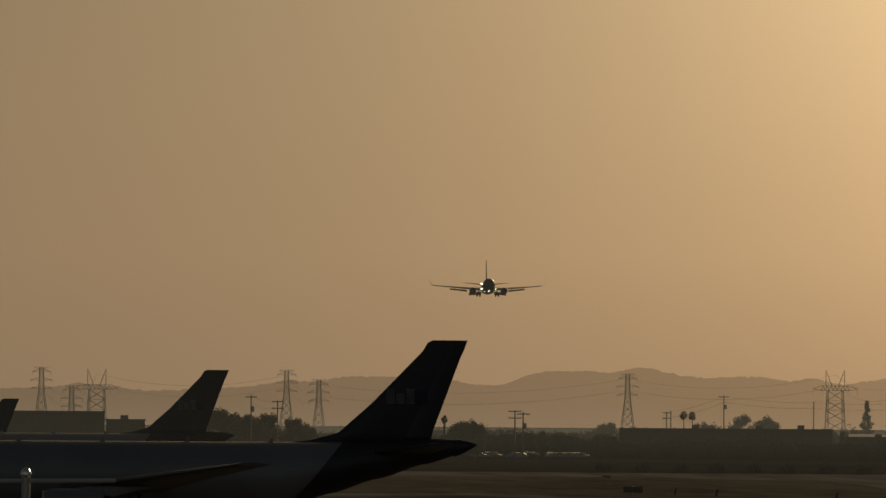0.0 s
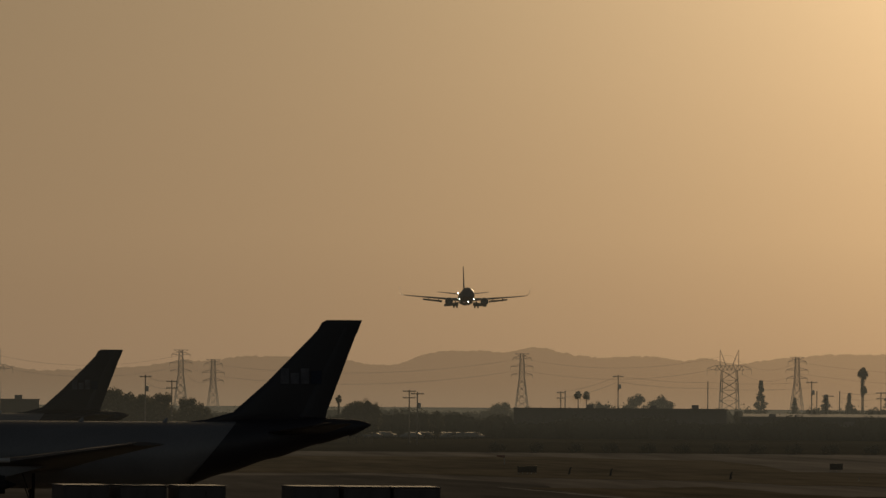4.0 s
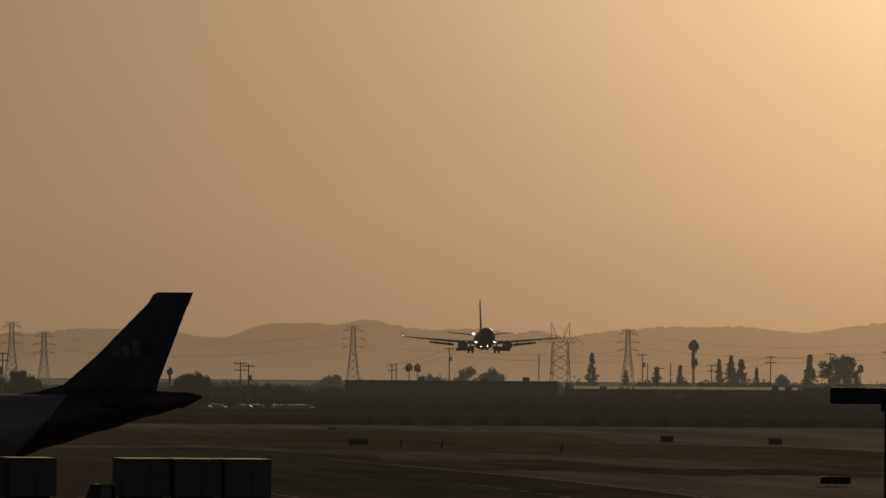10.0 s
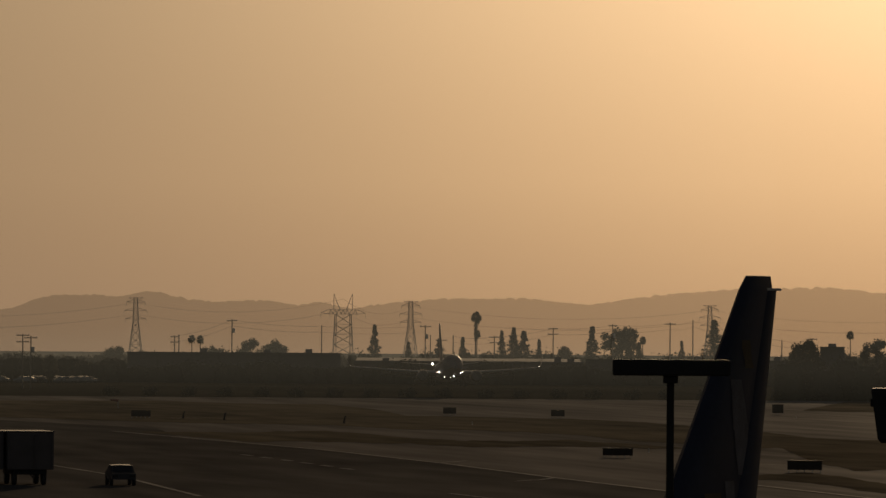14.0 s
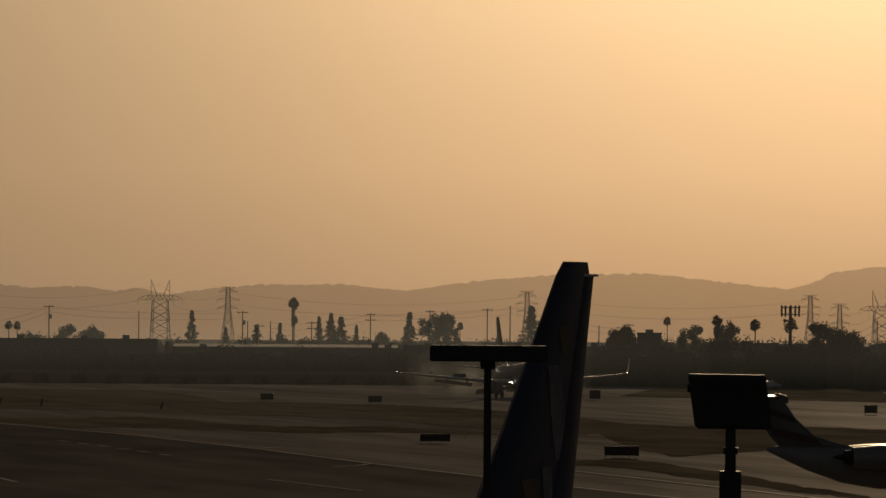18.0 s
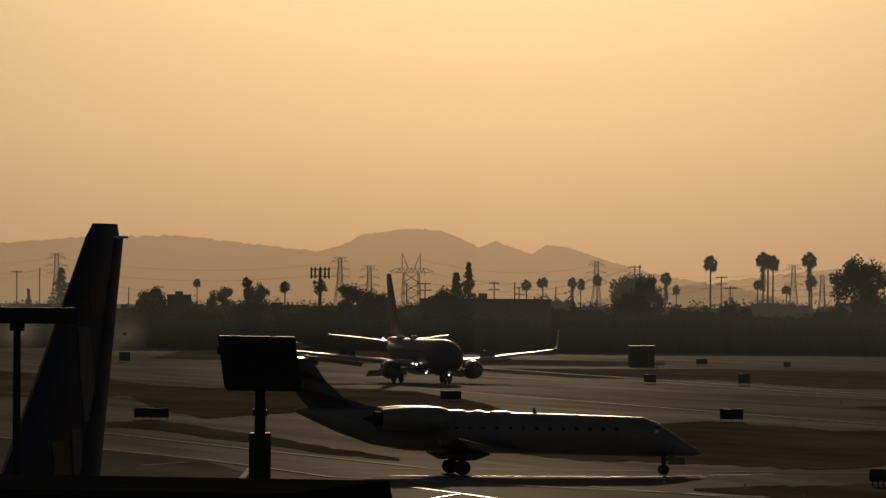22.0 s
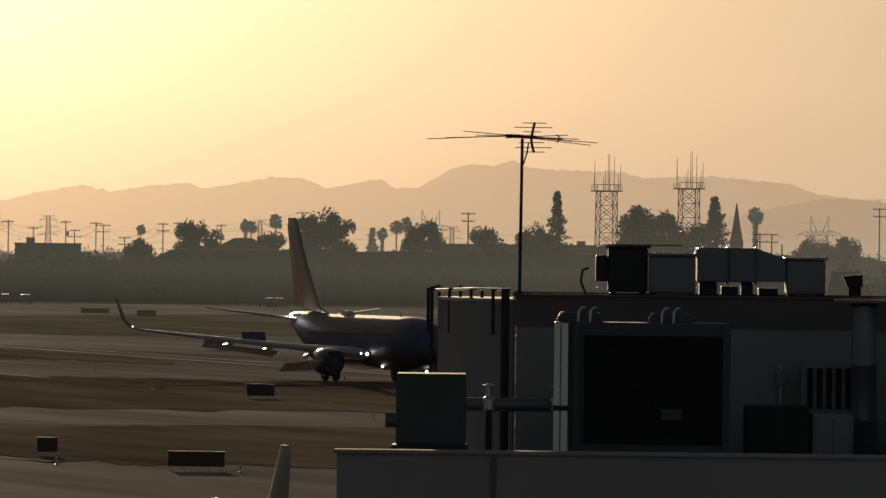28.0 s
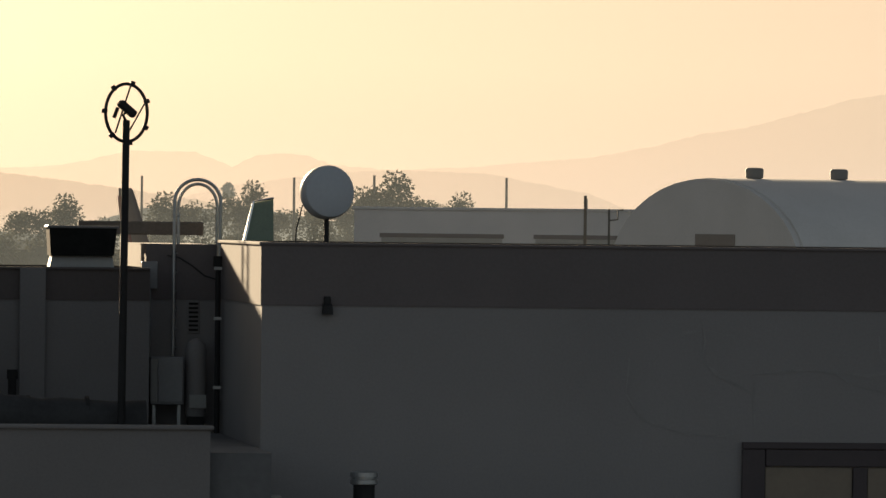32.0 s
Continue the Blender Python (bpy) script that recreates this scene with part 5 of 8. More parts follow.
part("cross_boom", Shape().pipe([(0.215, 0, 12.62), (0.18, 0, 12.46), (0.16, 0, 12.38), (0.17, 0, 12.28), (0.205, 0, 12.14)], 0.021), DARKSTEEL, ant, "bent reflector bar")
for _x, _z, _w in ((0.21, 12.61, 0.19), (0.19, 12.54, 0.30), (0.175, 12.47, 0.14), (0.17, 12.30, 0.2), (0.20, 12.22, 0.29), (0.205, 12.15, 0.17)):
    part("element", Shape().tube((_x - _w, 0, _z), (_x + _w, 0, _z), 0.0075, n=6), DARKSTEEL, ant)
part("tip_reflector", Shape().pipe([(0.56, 0.2, 12.43), (0.63, 0.2, 12.37), (0.57, 0.2, 12.31)], 0.013), DARKSTEEL, ant)
part("mast_bracket", Shape().box(-0.06, 0.06, -0.1, 0.1, 9.55, 9.95), DARKSTEEL, ant)
part("feed_wire", Shape().pipe([(0.12, 0, 12.3), (0.1, 0, 12.15), (0.04, 0, 11.95)], 0.012), RUBBER, ant)

stack = thing("flue_stack", roof(-4.17, 4.8, 7.2), "tall metal flue with a wide flat cap", "flue")
part("base_box", Shape().box(-0.24, 0.24, 0, 0.5, 0, 0.72, 0.02), DUCTWRAP, stack)
part("shaft", Shape().lathe([(0.2, 0.72), (0.2, 1.55), (0.208, 1.56), (0.208, 1.6), (0.2, 1.61), (0.2, 2.5)], 22, at=(0, 0.25, 0)), FLUEMETAL, stack, "round galvanised flue pipe", smooth=40)
part("cap", Shape().box(-0.46, 0.44, -0.2, 0.7, 2.54, 2.6, 0.015), DUCT, stack, "flat sheet cap")
part("neck", Shape().box(-0.2, 0.2, 0.06, 0.44, 2.49, 2.55), DARKSTEEL, stack)
cowl = thing("vent_cowl", roof(-4.2, 8.0, 9.82), "small dark turning vent cowl", "vent")
part("pipe", Shape().tube((0, 0, 0), (0, 0, 0.18), 0.1, n=12), DARKSTEEL, cowl, smooth=40)
part("hood", Shape().loft([[(-0.12, -0.14, 0.16), (0.12, -0.14, 0.16), (0.12, 0.14, 0.16), (-0.12, 0.14, 0.16)], [(-0.2, -0.16, 0.33), (0.12, -0.16, 0.36), (0.12, 0.16, 0.36), (-0.2, 0.16, 0.33)]]), DARKSTEEL, cowl)
grille = thing("louvre_unit", roof(-5.1, 6.4, 7.2), "grey unit with dark upright louvres on the wall", "louvre")
part("box", Shape().box(0, 0.86, 0, 0.46, 0.78, 1.6, 0.015), UNITGREY, grille)
for _i in range(5):
    part("slat", Shape().box(0.1 + _i * 0.15, 0.19 + _i * 0.15, -0.03, -0.003, 0.86, 1.5, 0.006), COIL, grille)
part("foot", Shape().box(0.1, 0.76, 0.05, 0.4, 0, 0.779), DARKSTEEL, grille)
for _a, _w, _h, _m in ((-6.05, 1.0, 0.95, DARKSTEEL), (-5.0, 0.64, 0.83, UNITGREY)):
    bx = thing("equipment_cabinet", roof(_a, 4.0, 7.2), "low dark equipment cabinet on the roof" if _m is DARKSTEEL else "low grey equipment cabinet on the roof", "cabinet", "equipment cabinets")
    part("body", Shape().box(0, _w, 0, 0.7, 0.08, _h, 0.02), _m, bx)
    part("plinth", Shape().box(0.04, _w - 0.04, 0.04, 0.66, 0, 0.079), DARKSTEEL, bx)
    part("door", Shape().box(0.06, _w / 2 - 0.01, -0.02, -0.003, 0.14, _h - 0.06, 0.006), _m, bx)
    part("door", Shape().box(_w / 2 + 0.01, _w - 0.06, -0.02, -0.003, 0.14, _h - 0.06, 0.006), _m, bx)
conduit = thing("conduit", roof(-5.4, 6.9, 7.2), "thin upright conduit on the wall", "conduit")
part("tube", Shape().tube((0, 0, 0), (0, 0, 1.55), 0.03, n=8), STEEL, conduit)
part("joint_box", Shape().box(-0.08, 0.08, -0.07, 0.02, 1.2, 1.45, 0.01), UNITGREY, conduit)
hood = thing("exhaust_hood", roof(-2.78, 7.6, 9.82), "black square exhaust hood on a pale kerb", "exhaust hood")
part("kerb", Shape().loft([[(0.02, 0.05, 0), (1.05, 0.05, 0), (1.05, 0.9, 0), (0.02, 0.9, 0)], [(0.06, 0.1, 0.18), (1.02, 0.1, 0.18), (1.02, 0.85, 0.18), (0.06, 0.85, 0.18)]]), UNITPALE, hood)
part("hood", Shape().loft([[(0.03, -0.02, 0.18), (1.04, -0.02, 0.18), (1.04, 0.95, 0.18), (0.03, 0.95, 0.18)], [(0.0, -0.08, 0.62), (1.08, -0.08, 0.62), (1.08, 0.95, 0.62), (0.0, 0.95, 0.62)]]), COIL, hood, "black mesh hood")
part("rim", Shape().box(-0.03, 1.11, -0.11, 0.98, 0.62, 0.66, 0.01), UNITGREY, hood)
beam = thing("sign_beam", roof(0, 0), "dark horizontal beam on two short posts behind the parapet", "beam")
part("beam", Shape().box(-2.15, -0.1, 10.4, 10.62, 10.34, 10.56, 0.02), WOOD, beam)
for _x in (-2.0, -1.4):
    part("post", Shape().box(_x - 0.05, _x + 0.05, 10.45, 10.57, 9.82, 10.34), DARKSTEEL, beam)
mast = thing("loop_antenna_mast", roof(-1.96, 2.0, 7.15), "dark pole with a round loop antenna and a camera", "antenna")
part("pole", Shape().tube((0, 0, 0), (0.03, 0, 4.95), 0.062, 0.055, 14), DARKSTEEL, mast, smooth=40)
_ring = Shape()
_pts = [(0.03 + 0.33 * math.cos(a), 0.18 * math.cos(a), 5.06 + 0.44 * math.sin(a)) for a in (2 * math.pi * i / 36 for i in range(37))]
_ring.pipe(_pts, 0.026, 8)
part("loop", _ring, DARKSTEEL, mast, "round loop of bent tube", smooth=50)
for _i in range(7):
    _a = 0.4 + 2 * math.pi * _i / 7
    part("loop_clamp", Shape().box(-0.045, 0.045, -0.04, 0.04, -0.035, 0.035, 0.008), DARKSTEEL, mast, at=pose(0.03 + 0.345 * math.cos(_a), 0.18 * math.cos(_a), 5.06 + 0.455 * math.sin(_a), 0, -math.degrees(_a), 0))
part("loop_strut", Shape().pipe([(-0.14, -0.06, 4.75), (0.1, 0.02, 5.5)], 0.014).pipe([(0.03, 0, 4.7), (0.31, 0.12, 5.2)], 0.014), DARKSTEEL, mast)
part("camera_housing", Shape().box(-0.16, 0.16, -0.07, 0.07, -0.055, 0.055, 0.02), DARKSTEEL, mast, "small camera housing", at=pose(0.04, -0.02, 5.12, 0, 38, 20))
part("camera_arm", Shape().pipe([(0.03, 0, 4.92), (-0.02, 0, 5.02), (0.04, 0, 5.1)], 0.022).pipe([(-0.1, 0, 5.14), (-0.16, 0, 4.98)], 0.03), DARKSTEEL, mast)
part("foot_plate", Shape().lathe([(0.16, 0), (0.16, 0.03), (0.07, 0.05), (0.07, 0.12)], 14), DARKSTEEL, mast)
ladder = thing("roof_ladder", roof(-0.39, 7.85, 7.2), "galvanised ladder with hooped handrails over the parapet", "ladder")
_hoop = [(-0.37, 0, 1.2), (-0.37, 0, 3.68)] + [(-0.37 * math.cos(a), 0, 3.68 + 0.36 * math.sin(a)) for a in (math.pi * i / 14 for i in range(1, 14))] + [(0.37, 0, 3.68), (0.37, 0, 2.6)]
part("hoop_rail", Shape().pipe(_hoop, 0.028), STEEL, ladder, "bright bent tube rail", smooth=50)
part("hoop_rail", Shape().pipe([(x * 0.84 + 0.03, 0.35, z - 0.07) for x, y, z in _hoop], 0.026), STEEL, ladder, "bright bent tube rail", smooth=50)
for _i in range(8):
    part("rung", Shape().tube((-0.37, 0, 1.35 + _i * 0.3), (-0.28, 0.35, 1.35 + _i * 0.3), 0.012, n=6), STEEL, ladder)
sheet = thing("skylight_hood", roof(0.42, 7.2, 10.275), "green tinted sloping skylight hood", "skylight")
part("sheet", Shape().loft([[(-0.1, 0, 0), (0.36, 0, 0), (0.36, 0.5, 0), (-0.1, 0.5, 0)], [(0.04, 0.1, 0.6), (0.36, 0.1, 0.66), (0.36, 0.4, 0.66), (0.04, 0.4, 0.6)]]), GREENSHEET, sheet)
part("edge_frame", Shape().pipe([(-0.1, -0.02, 0), (0.04, 0.08, 0.62), (0.36, 0.08, 0.68)], 0.02), BARE, sheet)
dish = thing("microwave_dish", roof(1.08, 1.2, 10.275), "round off-white microwave dish on a short post", "dish antenna")
part("post", Shape().tube((0, 0.12, 0), (0, 0.12, 0.75), 0.04, n=10), DARKSTEEL, dish, smooth=40)
part("drum", Shape().lathe([(0.02, -0.16), (0.26, -0.15), (0.38, -0.12), (0.405, -0.06), (0.405, 0.12), (0.36, 0.2), (0.1, 0.24)], 32, "y"), RADOME, dish, "drum with a flat fabric face", smooth=40, at=pose(0, 0, 0.76, -4, 0, 14))
part("back_bracket", Shape().box(-0.08, 0.08, 0.08, 0.3, 0.6, 0.86, 0.01), STEEL, dish)
part("feed_cable", Shape().pipe([(-0.02, 0.2, 0.7), (-0.36, 0.25, 0.55), (-0.45, 0.2, 0.2), (-0.46, 0.2, 0.0)], 0.012), RUBBER, dish, smooth=50)
meter = thing("electric_box", roof(-1.13, 8.03, 9.5), "small grey electric box on the wall", "electric box", "electric boxes")
part("case", Shape().box(-0.14, 0.12, -0.05, 0.07, -0.02, 0.42, 0.012), BOXGREY, meter)
part("conduit", Shape().tube((0, 0.02, -1.3), (0, 0.02, 0), 0.025, n=8), STEEL, meter)
swbox = thing("electric_box", roof(-0.88, 7.4, 7.2), "large grey electric cabinet on a stand", "electric box", "electric boxes")
part("case", Shape().box(-0.27, 0.27, 0, 0.32, 0.44, 1.2, 0.015), BOXGREY, swbox)
part("door", Shape().box(-0.14, 0.25, -0.02, -0.003, 0.48, 1.16, 0.008), BOXGREY, swbox)
part("side_trim", Shape().box(-0.27, -0.16, -0.02, -0.003, 0.48, 1.16, 0.008), UNITPALE, swbox)
for _x in (-0.2, 0.2):
    part("leg", Shape().box(_x - 0.025, _x + 0.025, 0.1, 0.2, 0, 0.439), STEEL, swbox)
louvre = thing("wall_louvre", roof(-0.42, 8.12, 8.77), "small slatted wall vent", "vent")
part("frame", Shape().box(-0.1, 0.1, -0.03, 0.0, 0, 0.53, 0.008), STUCCO, louvre)
for _i in range(7):
    part("slat", Shape().box(-0.075, 0.075, -0.045, -0.031, 0.04 + _i * 0.07, 0.075 + _i * 0.07), COIL, louvre)
tank = thing("pressure_tank", roof(-0.4, 7.55, 7.2), "small upright pale tank with a domed top", "tank")
part("shell", Shape().lathe([(0.16, 0.25), (0.17, 0.3), (0.17, 1.3), (0.14, 1.42), (0.07, 1.48), (0.01, 1.5)], 18, at=(0, 0.15, 0)), STUCCO, tank, smooth=50)
part("stand", Shape().box(-0.13, 0.13, 0.03, 0.27, 0, 0.249, 0.01), DARKSTEEL, tank)
part("gauge", Shape().box(-0.12, 0.16, -0.08, 0.0, 0.38, 0.6, 0.01), UNITPALE, tank)
down = thing("down_pipe", roof(-0.1, 7.2, 0), "dark rain pipe down the tower's corner", "pipe")
part("tube", Shape().tube((0, 0, 6.0), (0, 0, 10.0), 0.045, n=10), DARKSTEEL, down, smooth=40)
for _z in (6.8, 7.9, 9.0, 9.8):
    part("clip", Shape().box(-0.06, 0.06, -0.055, 0.055, _z, _z + 0.05), STEEL, down)
part("cable_box", Shape().box(-0.08, 0.06, -0.06, 0.04, 9.85, 10.02, 0.01), DARKSTEEL, down)
lead = thing("wall_cable", roof(-0.6, 8.1, 0), "black cable looping across the wall", "cable")
part("cable", Shape().pipe([(-0.25, -0.01, 10.02), (-0.05, -0.01, 9.98), (0.15, -0.01, 9.86), (0.35, -0.01, 9.7), (0.6, -0.01, 9.62)], 0.012), RUBBER, lead)
duct = thing("roof_duct", roof(-1.65, 2.5, 7.2), "fat sagging insulated duct lying on the roof", "duct")
_dp = [(-2.42, 0.05, 0.46), (-2.3, 0.05, 0.44), (-2.05, 0.03, 0.40), (-1.8, 0.0, 0.36), (-1.5, 0.0, 0.34), (-1.2, 0.0, 0.33), (-0.4, 0.0, 0.31), (0.1, 0.0, 0.3)]
_ds = Shape()
_rings = []
for _i, (_x, _y, _z) in enumerate(_dp):
    _r0 = 0.30 + (0.03 if _i % 2 else 0)
    _rings.append([(_x, _y + _r0 * math.cos(a), _z + _r0 * math.sin(a)) for a in (2 * math.pi * k / 16 for k in range(16))])
part("duct", _ds.loft(_rings), DUCTWRAP, duct, "dark wrapped duct", smooth=50)
for _x in (-1.7, -0.8):
    part("strap", Shape().lathe([(0.335, -0.03), (0.345, -0.03), (0.345, 0.03), (0.335, 0.03)], 16, "x", at=(_x, 0.05, 0.34)), DARKSTEEL, duct)
part("saddle", Shape().box(-1.2, -0.9, -0.3, 0.3, 0, 0.1, 0.01), DARKSTEEL, duct)
hv = thing("small_vent", roof(-3.4, 6.4, 7.2), "short dark vent stub on the roof", "vent")
part("stub", Shape().tube((0, 0, 0), (0, 0, 0.9), 0.07, n=10).tube((0, 0, 0.85), (0, 0, 1.0), 0.09, n=10), DARKSTEEL, hv, smooth=40)

# the flat roof terrace on which the tripod stands
terrace = thing("roof_terrace", pose(0, 0, 0), "plain concrete roof terrace under the tripod", "terrace", kind="structure")
part("slab", Shape().box(-16, 16, -18, 1.6, 0, 8.9, 0.04), ROOFING, terrace)
part("parapet", Shape().box(-16, 16, 1.62, 1.86, 0, 9.8, 0.02), STUCCO_SHADE, terrace, "low plain parapet")


# ---- trees, palms, poles and pylons of the skyline ----
def leaf_quads(s, rnd, centre, radius, count, size, flat=0.8):
    """A clump of small tilted leaves."""
    for _ in range(count):
        d = Vector((rnd.gauss(0, 1), rnd.gauss(0, 1), rnd.gauss(0, flat))).normalized() * radius * rnd.random() ** 0.45
        c = Vector(centre) + d
        u = Vector((rnd.gauss(0, 1), rnd.gauss(0, 1), rnd.gauss(0, 0.6))).normalized()
        v = u.cross(Vector((rnd.gauss(0, 1), rnd.gauss(0, 1), rnd.gauss(0, 1)))).normalized()
        a, b = u * size * rnd.uniform(0.6, 1.3), v * size * rnd.uniform(0.35, 0.7)
        s.quad(c - a, c - b, c + a, c + b)


def plain(name, s, mat):
    return s.mesh(name, mat, tidy=False)


def broadleaf(seed, spread=0.36, clumps=34, leaf=LEAF, size=0.27, count=150):
    """A tree ten metres high: tapered trunk, limbs, and an open crown of leaf clumps."""
    rnd = random.Random(seed)
    t = thing("tree", pose(0, 0, 0), "dusty dark broadleaf tree with an uneven crown", "tree", "skyline trees")
    tr = Shape()
    lean = rnd.uniform(-0.3, 0.3)
    tr.tube((0, 0, -0.3), (lean * 0.6, 0, 3.2), 0.26, 0.19, 8).tube((lean * 0.6, 0, 3.2), (lean, 0.1, 6.4), 0.19, 0.09, 8)
    cr = Shape()
    for i in range(clumps):
        h = rnd.uniform(0.34, 0.97)
        wide = spread * 10 * math.sin(math.pi * min(1, max(0.08, (h - 0.2) / 0.86))) ** 0.7
        a = rnd.uniform(0, 6.283)
        r = wide * rnd.uniform(0.25, 1.0)
        c = Vector((lean + r * math.cos(a), r * math.sin(a), 10 * h - 0.6))
        if i % 2 == 0:
            tr.tube((lean * h, 0, 10 * h * 0.62), c, 0.06, 0.02, 5)
        leaf_quads(cr, rnd, c, rnd.uniform(0.8, 1.35), count, size)
    part("trunk", plain("trunk", tr, BARK), BARK, t)
    part("crown", plain("crown", cr, leaf), leaf, t, "crown of dusty green leaves")
    return t


def conifer(seed, width=0.26):
    rnd = random.Random(seed)
    t = thing("conifer_tree", pose(0, 0, 0), "dark pointed conifer tree", "tree", "skyline conifers")
    tr = Shape().tube((0, 0, -0.3), (0, 0, 9.6), 0.2, 0.03, 8)
    cr = Shape()
    z = 1.2
    while z < 9.9:
        r = width * 10 * (1 - z / 10.2) * rnd.uniform(0.42, 1.12) + 0.07
        for k in range(6):
            a = rnd.uniform(0, 6.283)
            e = Vector((r * math.cos(a), r * math.sin(a), z - 0.16 * r))
            if k < 3:
                tr.tube((0, 0, z), e, 0.03, 0.01, 4)
            for q in (0.35, 0.65, 0.95):
                leaf_quads(cr, rnd, Vector((0, 0, z)).lerp(e, q), 0.3, 8, 0.2)
        z += 0.36
    part("trunk", plain("trunk", tr, BARK), BARK, t)
    part("crown", plain("crown", cr, LEAF_DARK), LEAF_DARK, t, "dense dark needles")
    return t


def palm(seed, skirt=False):
    """A tall fan palm ten metres high, with a round head of fronds."""
    rnd = random.Random(seed)
    t = thing("palm_tree", pose(0, 0, 0), "tall fan palm with a skirt of dead fronds" if skirt else "tall thin fan palm with a round head", "palm tree", "skyline palms")
    bend = rnd.uniform(-0.25, 0.25)
    tr = Shape().tube((0, 0, -0.3), (bend * 0.4, 0, 4.5), 0.19, 0.14, 8).tube((bend * 0.4, 0, 4.5), (bend, 0, 9.2), 0.14, 0.11, 8)
    part("trunk", plain("trunk", tr, BARK), BARK, t, "slender grey trunk")
    hd = Shape()
    base = Vector((bend, 0, 9.1))
    for i in range(84):
        a = rnd.uniform(0, 6.283)
        up = math.asin(rnd.uniform(-0.75, 1.0))
        d = Vector((math.cos(a) * math.cos(up), math.sin(a) * math.cos(up), math.sin(up)))
        tip = base + d * rnd.uniform(0.3, 0.72)
        hd.tube(base, tip, 0.016, 0.01, 3)
        side = d.cross((0, 0, 1)).normalized()
        roll = rnd.uniform(-0.9, 0.9)
        side = (side * math.cos(roll) + side.cross(d) * math.sin(roll)).normalized()
        for k in range(9):
            b = (k - 4) * 0.3
            f = (d * math.cos(b) + side * math.sin(b)) * rnd.uniform(0.42, 0.6)
            w = (side * math.cos(b) - d * math.sin(b)) * 0.055
            droop = Vector((0, 0, -0.12 - 0.1 * max(0, -d.z)))
            hd.quad(tip - w * 0.4, tip + f * 0.6 - w, tip + f + droop, tip + f * 0.6 + w)
    part("frond_head", plain("frond_head", hd, FROND), FROND, t, "round head of fan fronds")
    if skirt:
        sk = Shape()
        for i in range(130):
            a, z = rnd.uniform(0, 6.283), rnd.uniform(6.2, 9.1)
            r = rnd.uniform(0.2, 0.55)
            c = Vector((bend + 0.14 * math.cos(a), 0.14 * math.sin(a), z))
            o = Vector((bend + r * math.cos(a), r * math.sin(a), z - rnd.uniform(0.3, 0.7)))
            w = Vector((-math.sin(a), math.cos(a), 0)) * 0.12
            sk.quad(c - w * 0.3, c + w * 0.3, o + w, o - w)
        part("dead_frond_skirt", plain("dead_frond_skirt", sk, BARK), BARK, t, "hanging dead brown fronds")
    return t


def place_all(make, rows, jitter, slim=0.72, broad=0.96):
    kinds = [f() for f in make]
    rnd = random.Random(jitter)
    for i, (mil, top, dist) in enumerate(rows):
        k = top / 10
        wide = k * rnd.uniform(slim, broad)
        m = stand(mil, dist, 0, rnd.uniform(0, 360)) @ Matrix.Diagonal((wide, wide, k, 1))
        if i < len(kinds):
            kinds[i].matrix_basis = m
        else:
            src = kinds[i % len(kinds)]
            keep = src.matrix_basis.copy()
            src.scale = (1, 1, 1)
            copy_thing(src, m)
            src.matrix_basis = keep


TREES = [(-34, 8.8, 1500), (-28.4, 9.6, 1510), (-26.4, 10.2, 1500), (-25, 9.2, 1510), (-20.2, 9.0, 1500), (-18.6, 7.9, 1510), (1.6, 8.2, 1500), (2.6, 8.5, 1510), (4.8, 8.2, 1500), (35.2, 8.4, 1795), (36.4, 8.2, 1795), (-30.2, 10.9, 1500), (-23.9, 9.9, 1500), (3.6, 8.9, 1500), (13.4, 7.1, 1500), (22.3, 8.2, 1800), (40.8, 10.2, 1800), (43.9, 9.9, 1800), 
        (83.5, 9.4, 1800), (91.4, 13.8, 1800), (143.1, 11.7, 1400), (156.1, 11.1, 1400), (180.5, 11.3, 1400), (181.2, 14, 1420), (183.4, 13.8, 1400), (212.5, 17.5, 1400), (241.9, 11.6, 1350),
        (249.3, 14.4, 1350), (259.7, 12.3, 1350), (267.3, 16.6, 1350), (270.1, 11.6, 1350), (280.6, 15.1, 1350), (289, 13.6, 1300), (295.9, 14.2, 1300), (309.8, 18.5, 1250), (312.5, 16.7, 1250),
        (317.5, 14.4, 1250), (333.7, 12.3, 1250), (338.3, 13.3, 1250), (348.9, 12.7, 700), (353.9, 12.7, 700), (358.9, 11.8, 700), (367, 13, 700), (371.2, 13.6, 700), (378.4, 14.2, 700),
        (384.7, 12.9, 700), (393.9, 13.7, 700), (396.4, 13.6, 700), (398.3, 15.2, 700), (400.9, 14.4, 700), (406.7, 13.3, 700), (420, 13.1, 760),
        (116.2, 11.0, 1500), (126.0, 11.0, 1700), (130.4, 12.0, 1700), (127.4, 8.4, 1290), (129.2, 8.7, 1292), (131.2, 8.3, 1290), (146.6, 10.5, 1400)]
CONIFERS = [(66.4, 10.4, 1790), (69.6, 10.8, 1790), (74.9, 12.4, 1790), (76.5, 13.3, 1800), (62.2, 9.6, 1790), (99.4, 10.2, 1790), (106, 11.2, 1790), (93.6, 9.8, 1790), (57.6, 13.7, 1800), (87.2, 13.6, 1800), (103.8, 15.3, 1800), (157.6, 14, 1450), (159.2, 16, 1450), (273.6, 13.4, 1450), (298.7, 19.8, 1300), (320.2, 18.9, 1250),
        (77.9, 12.4, 1800), (80, 10.4, 1800)]
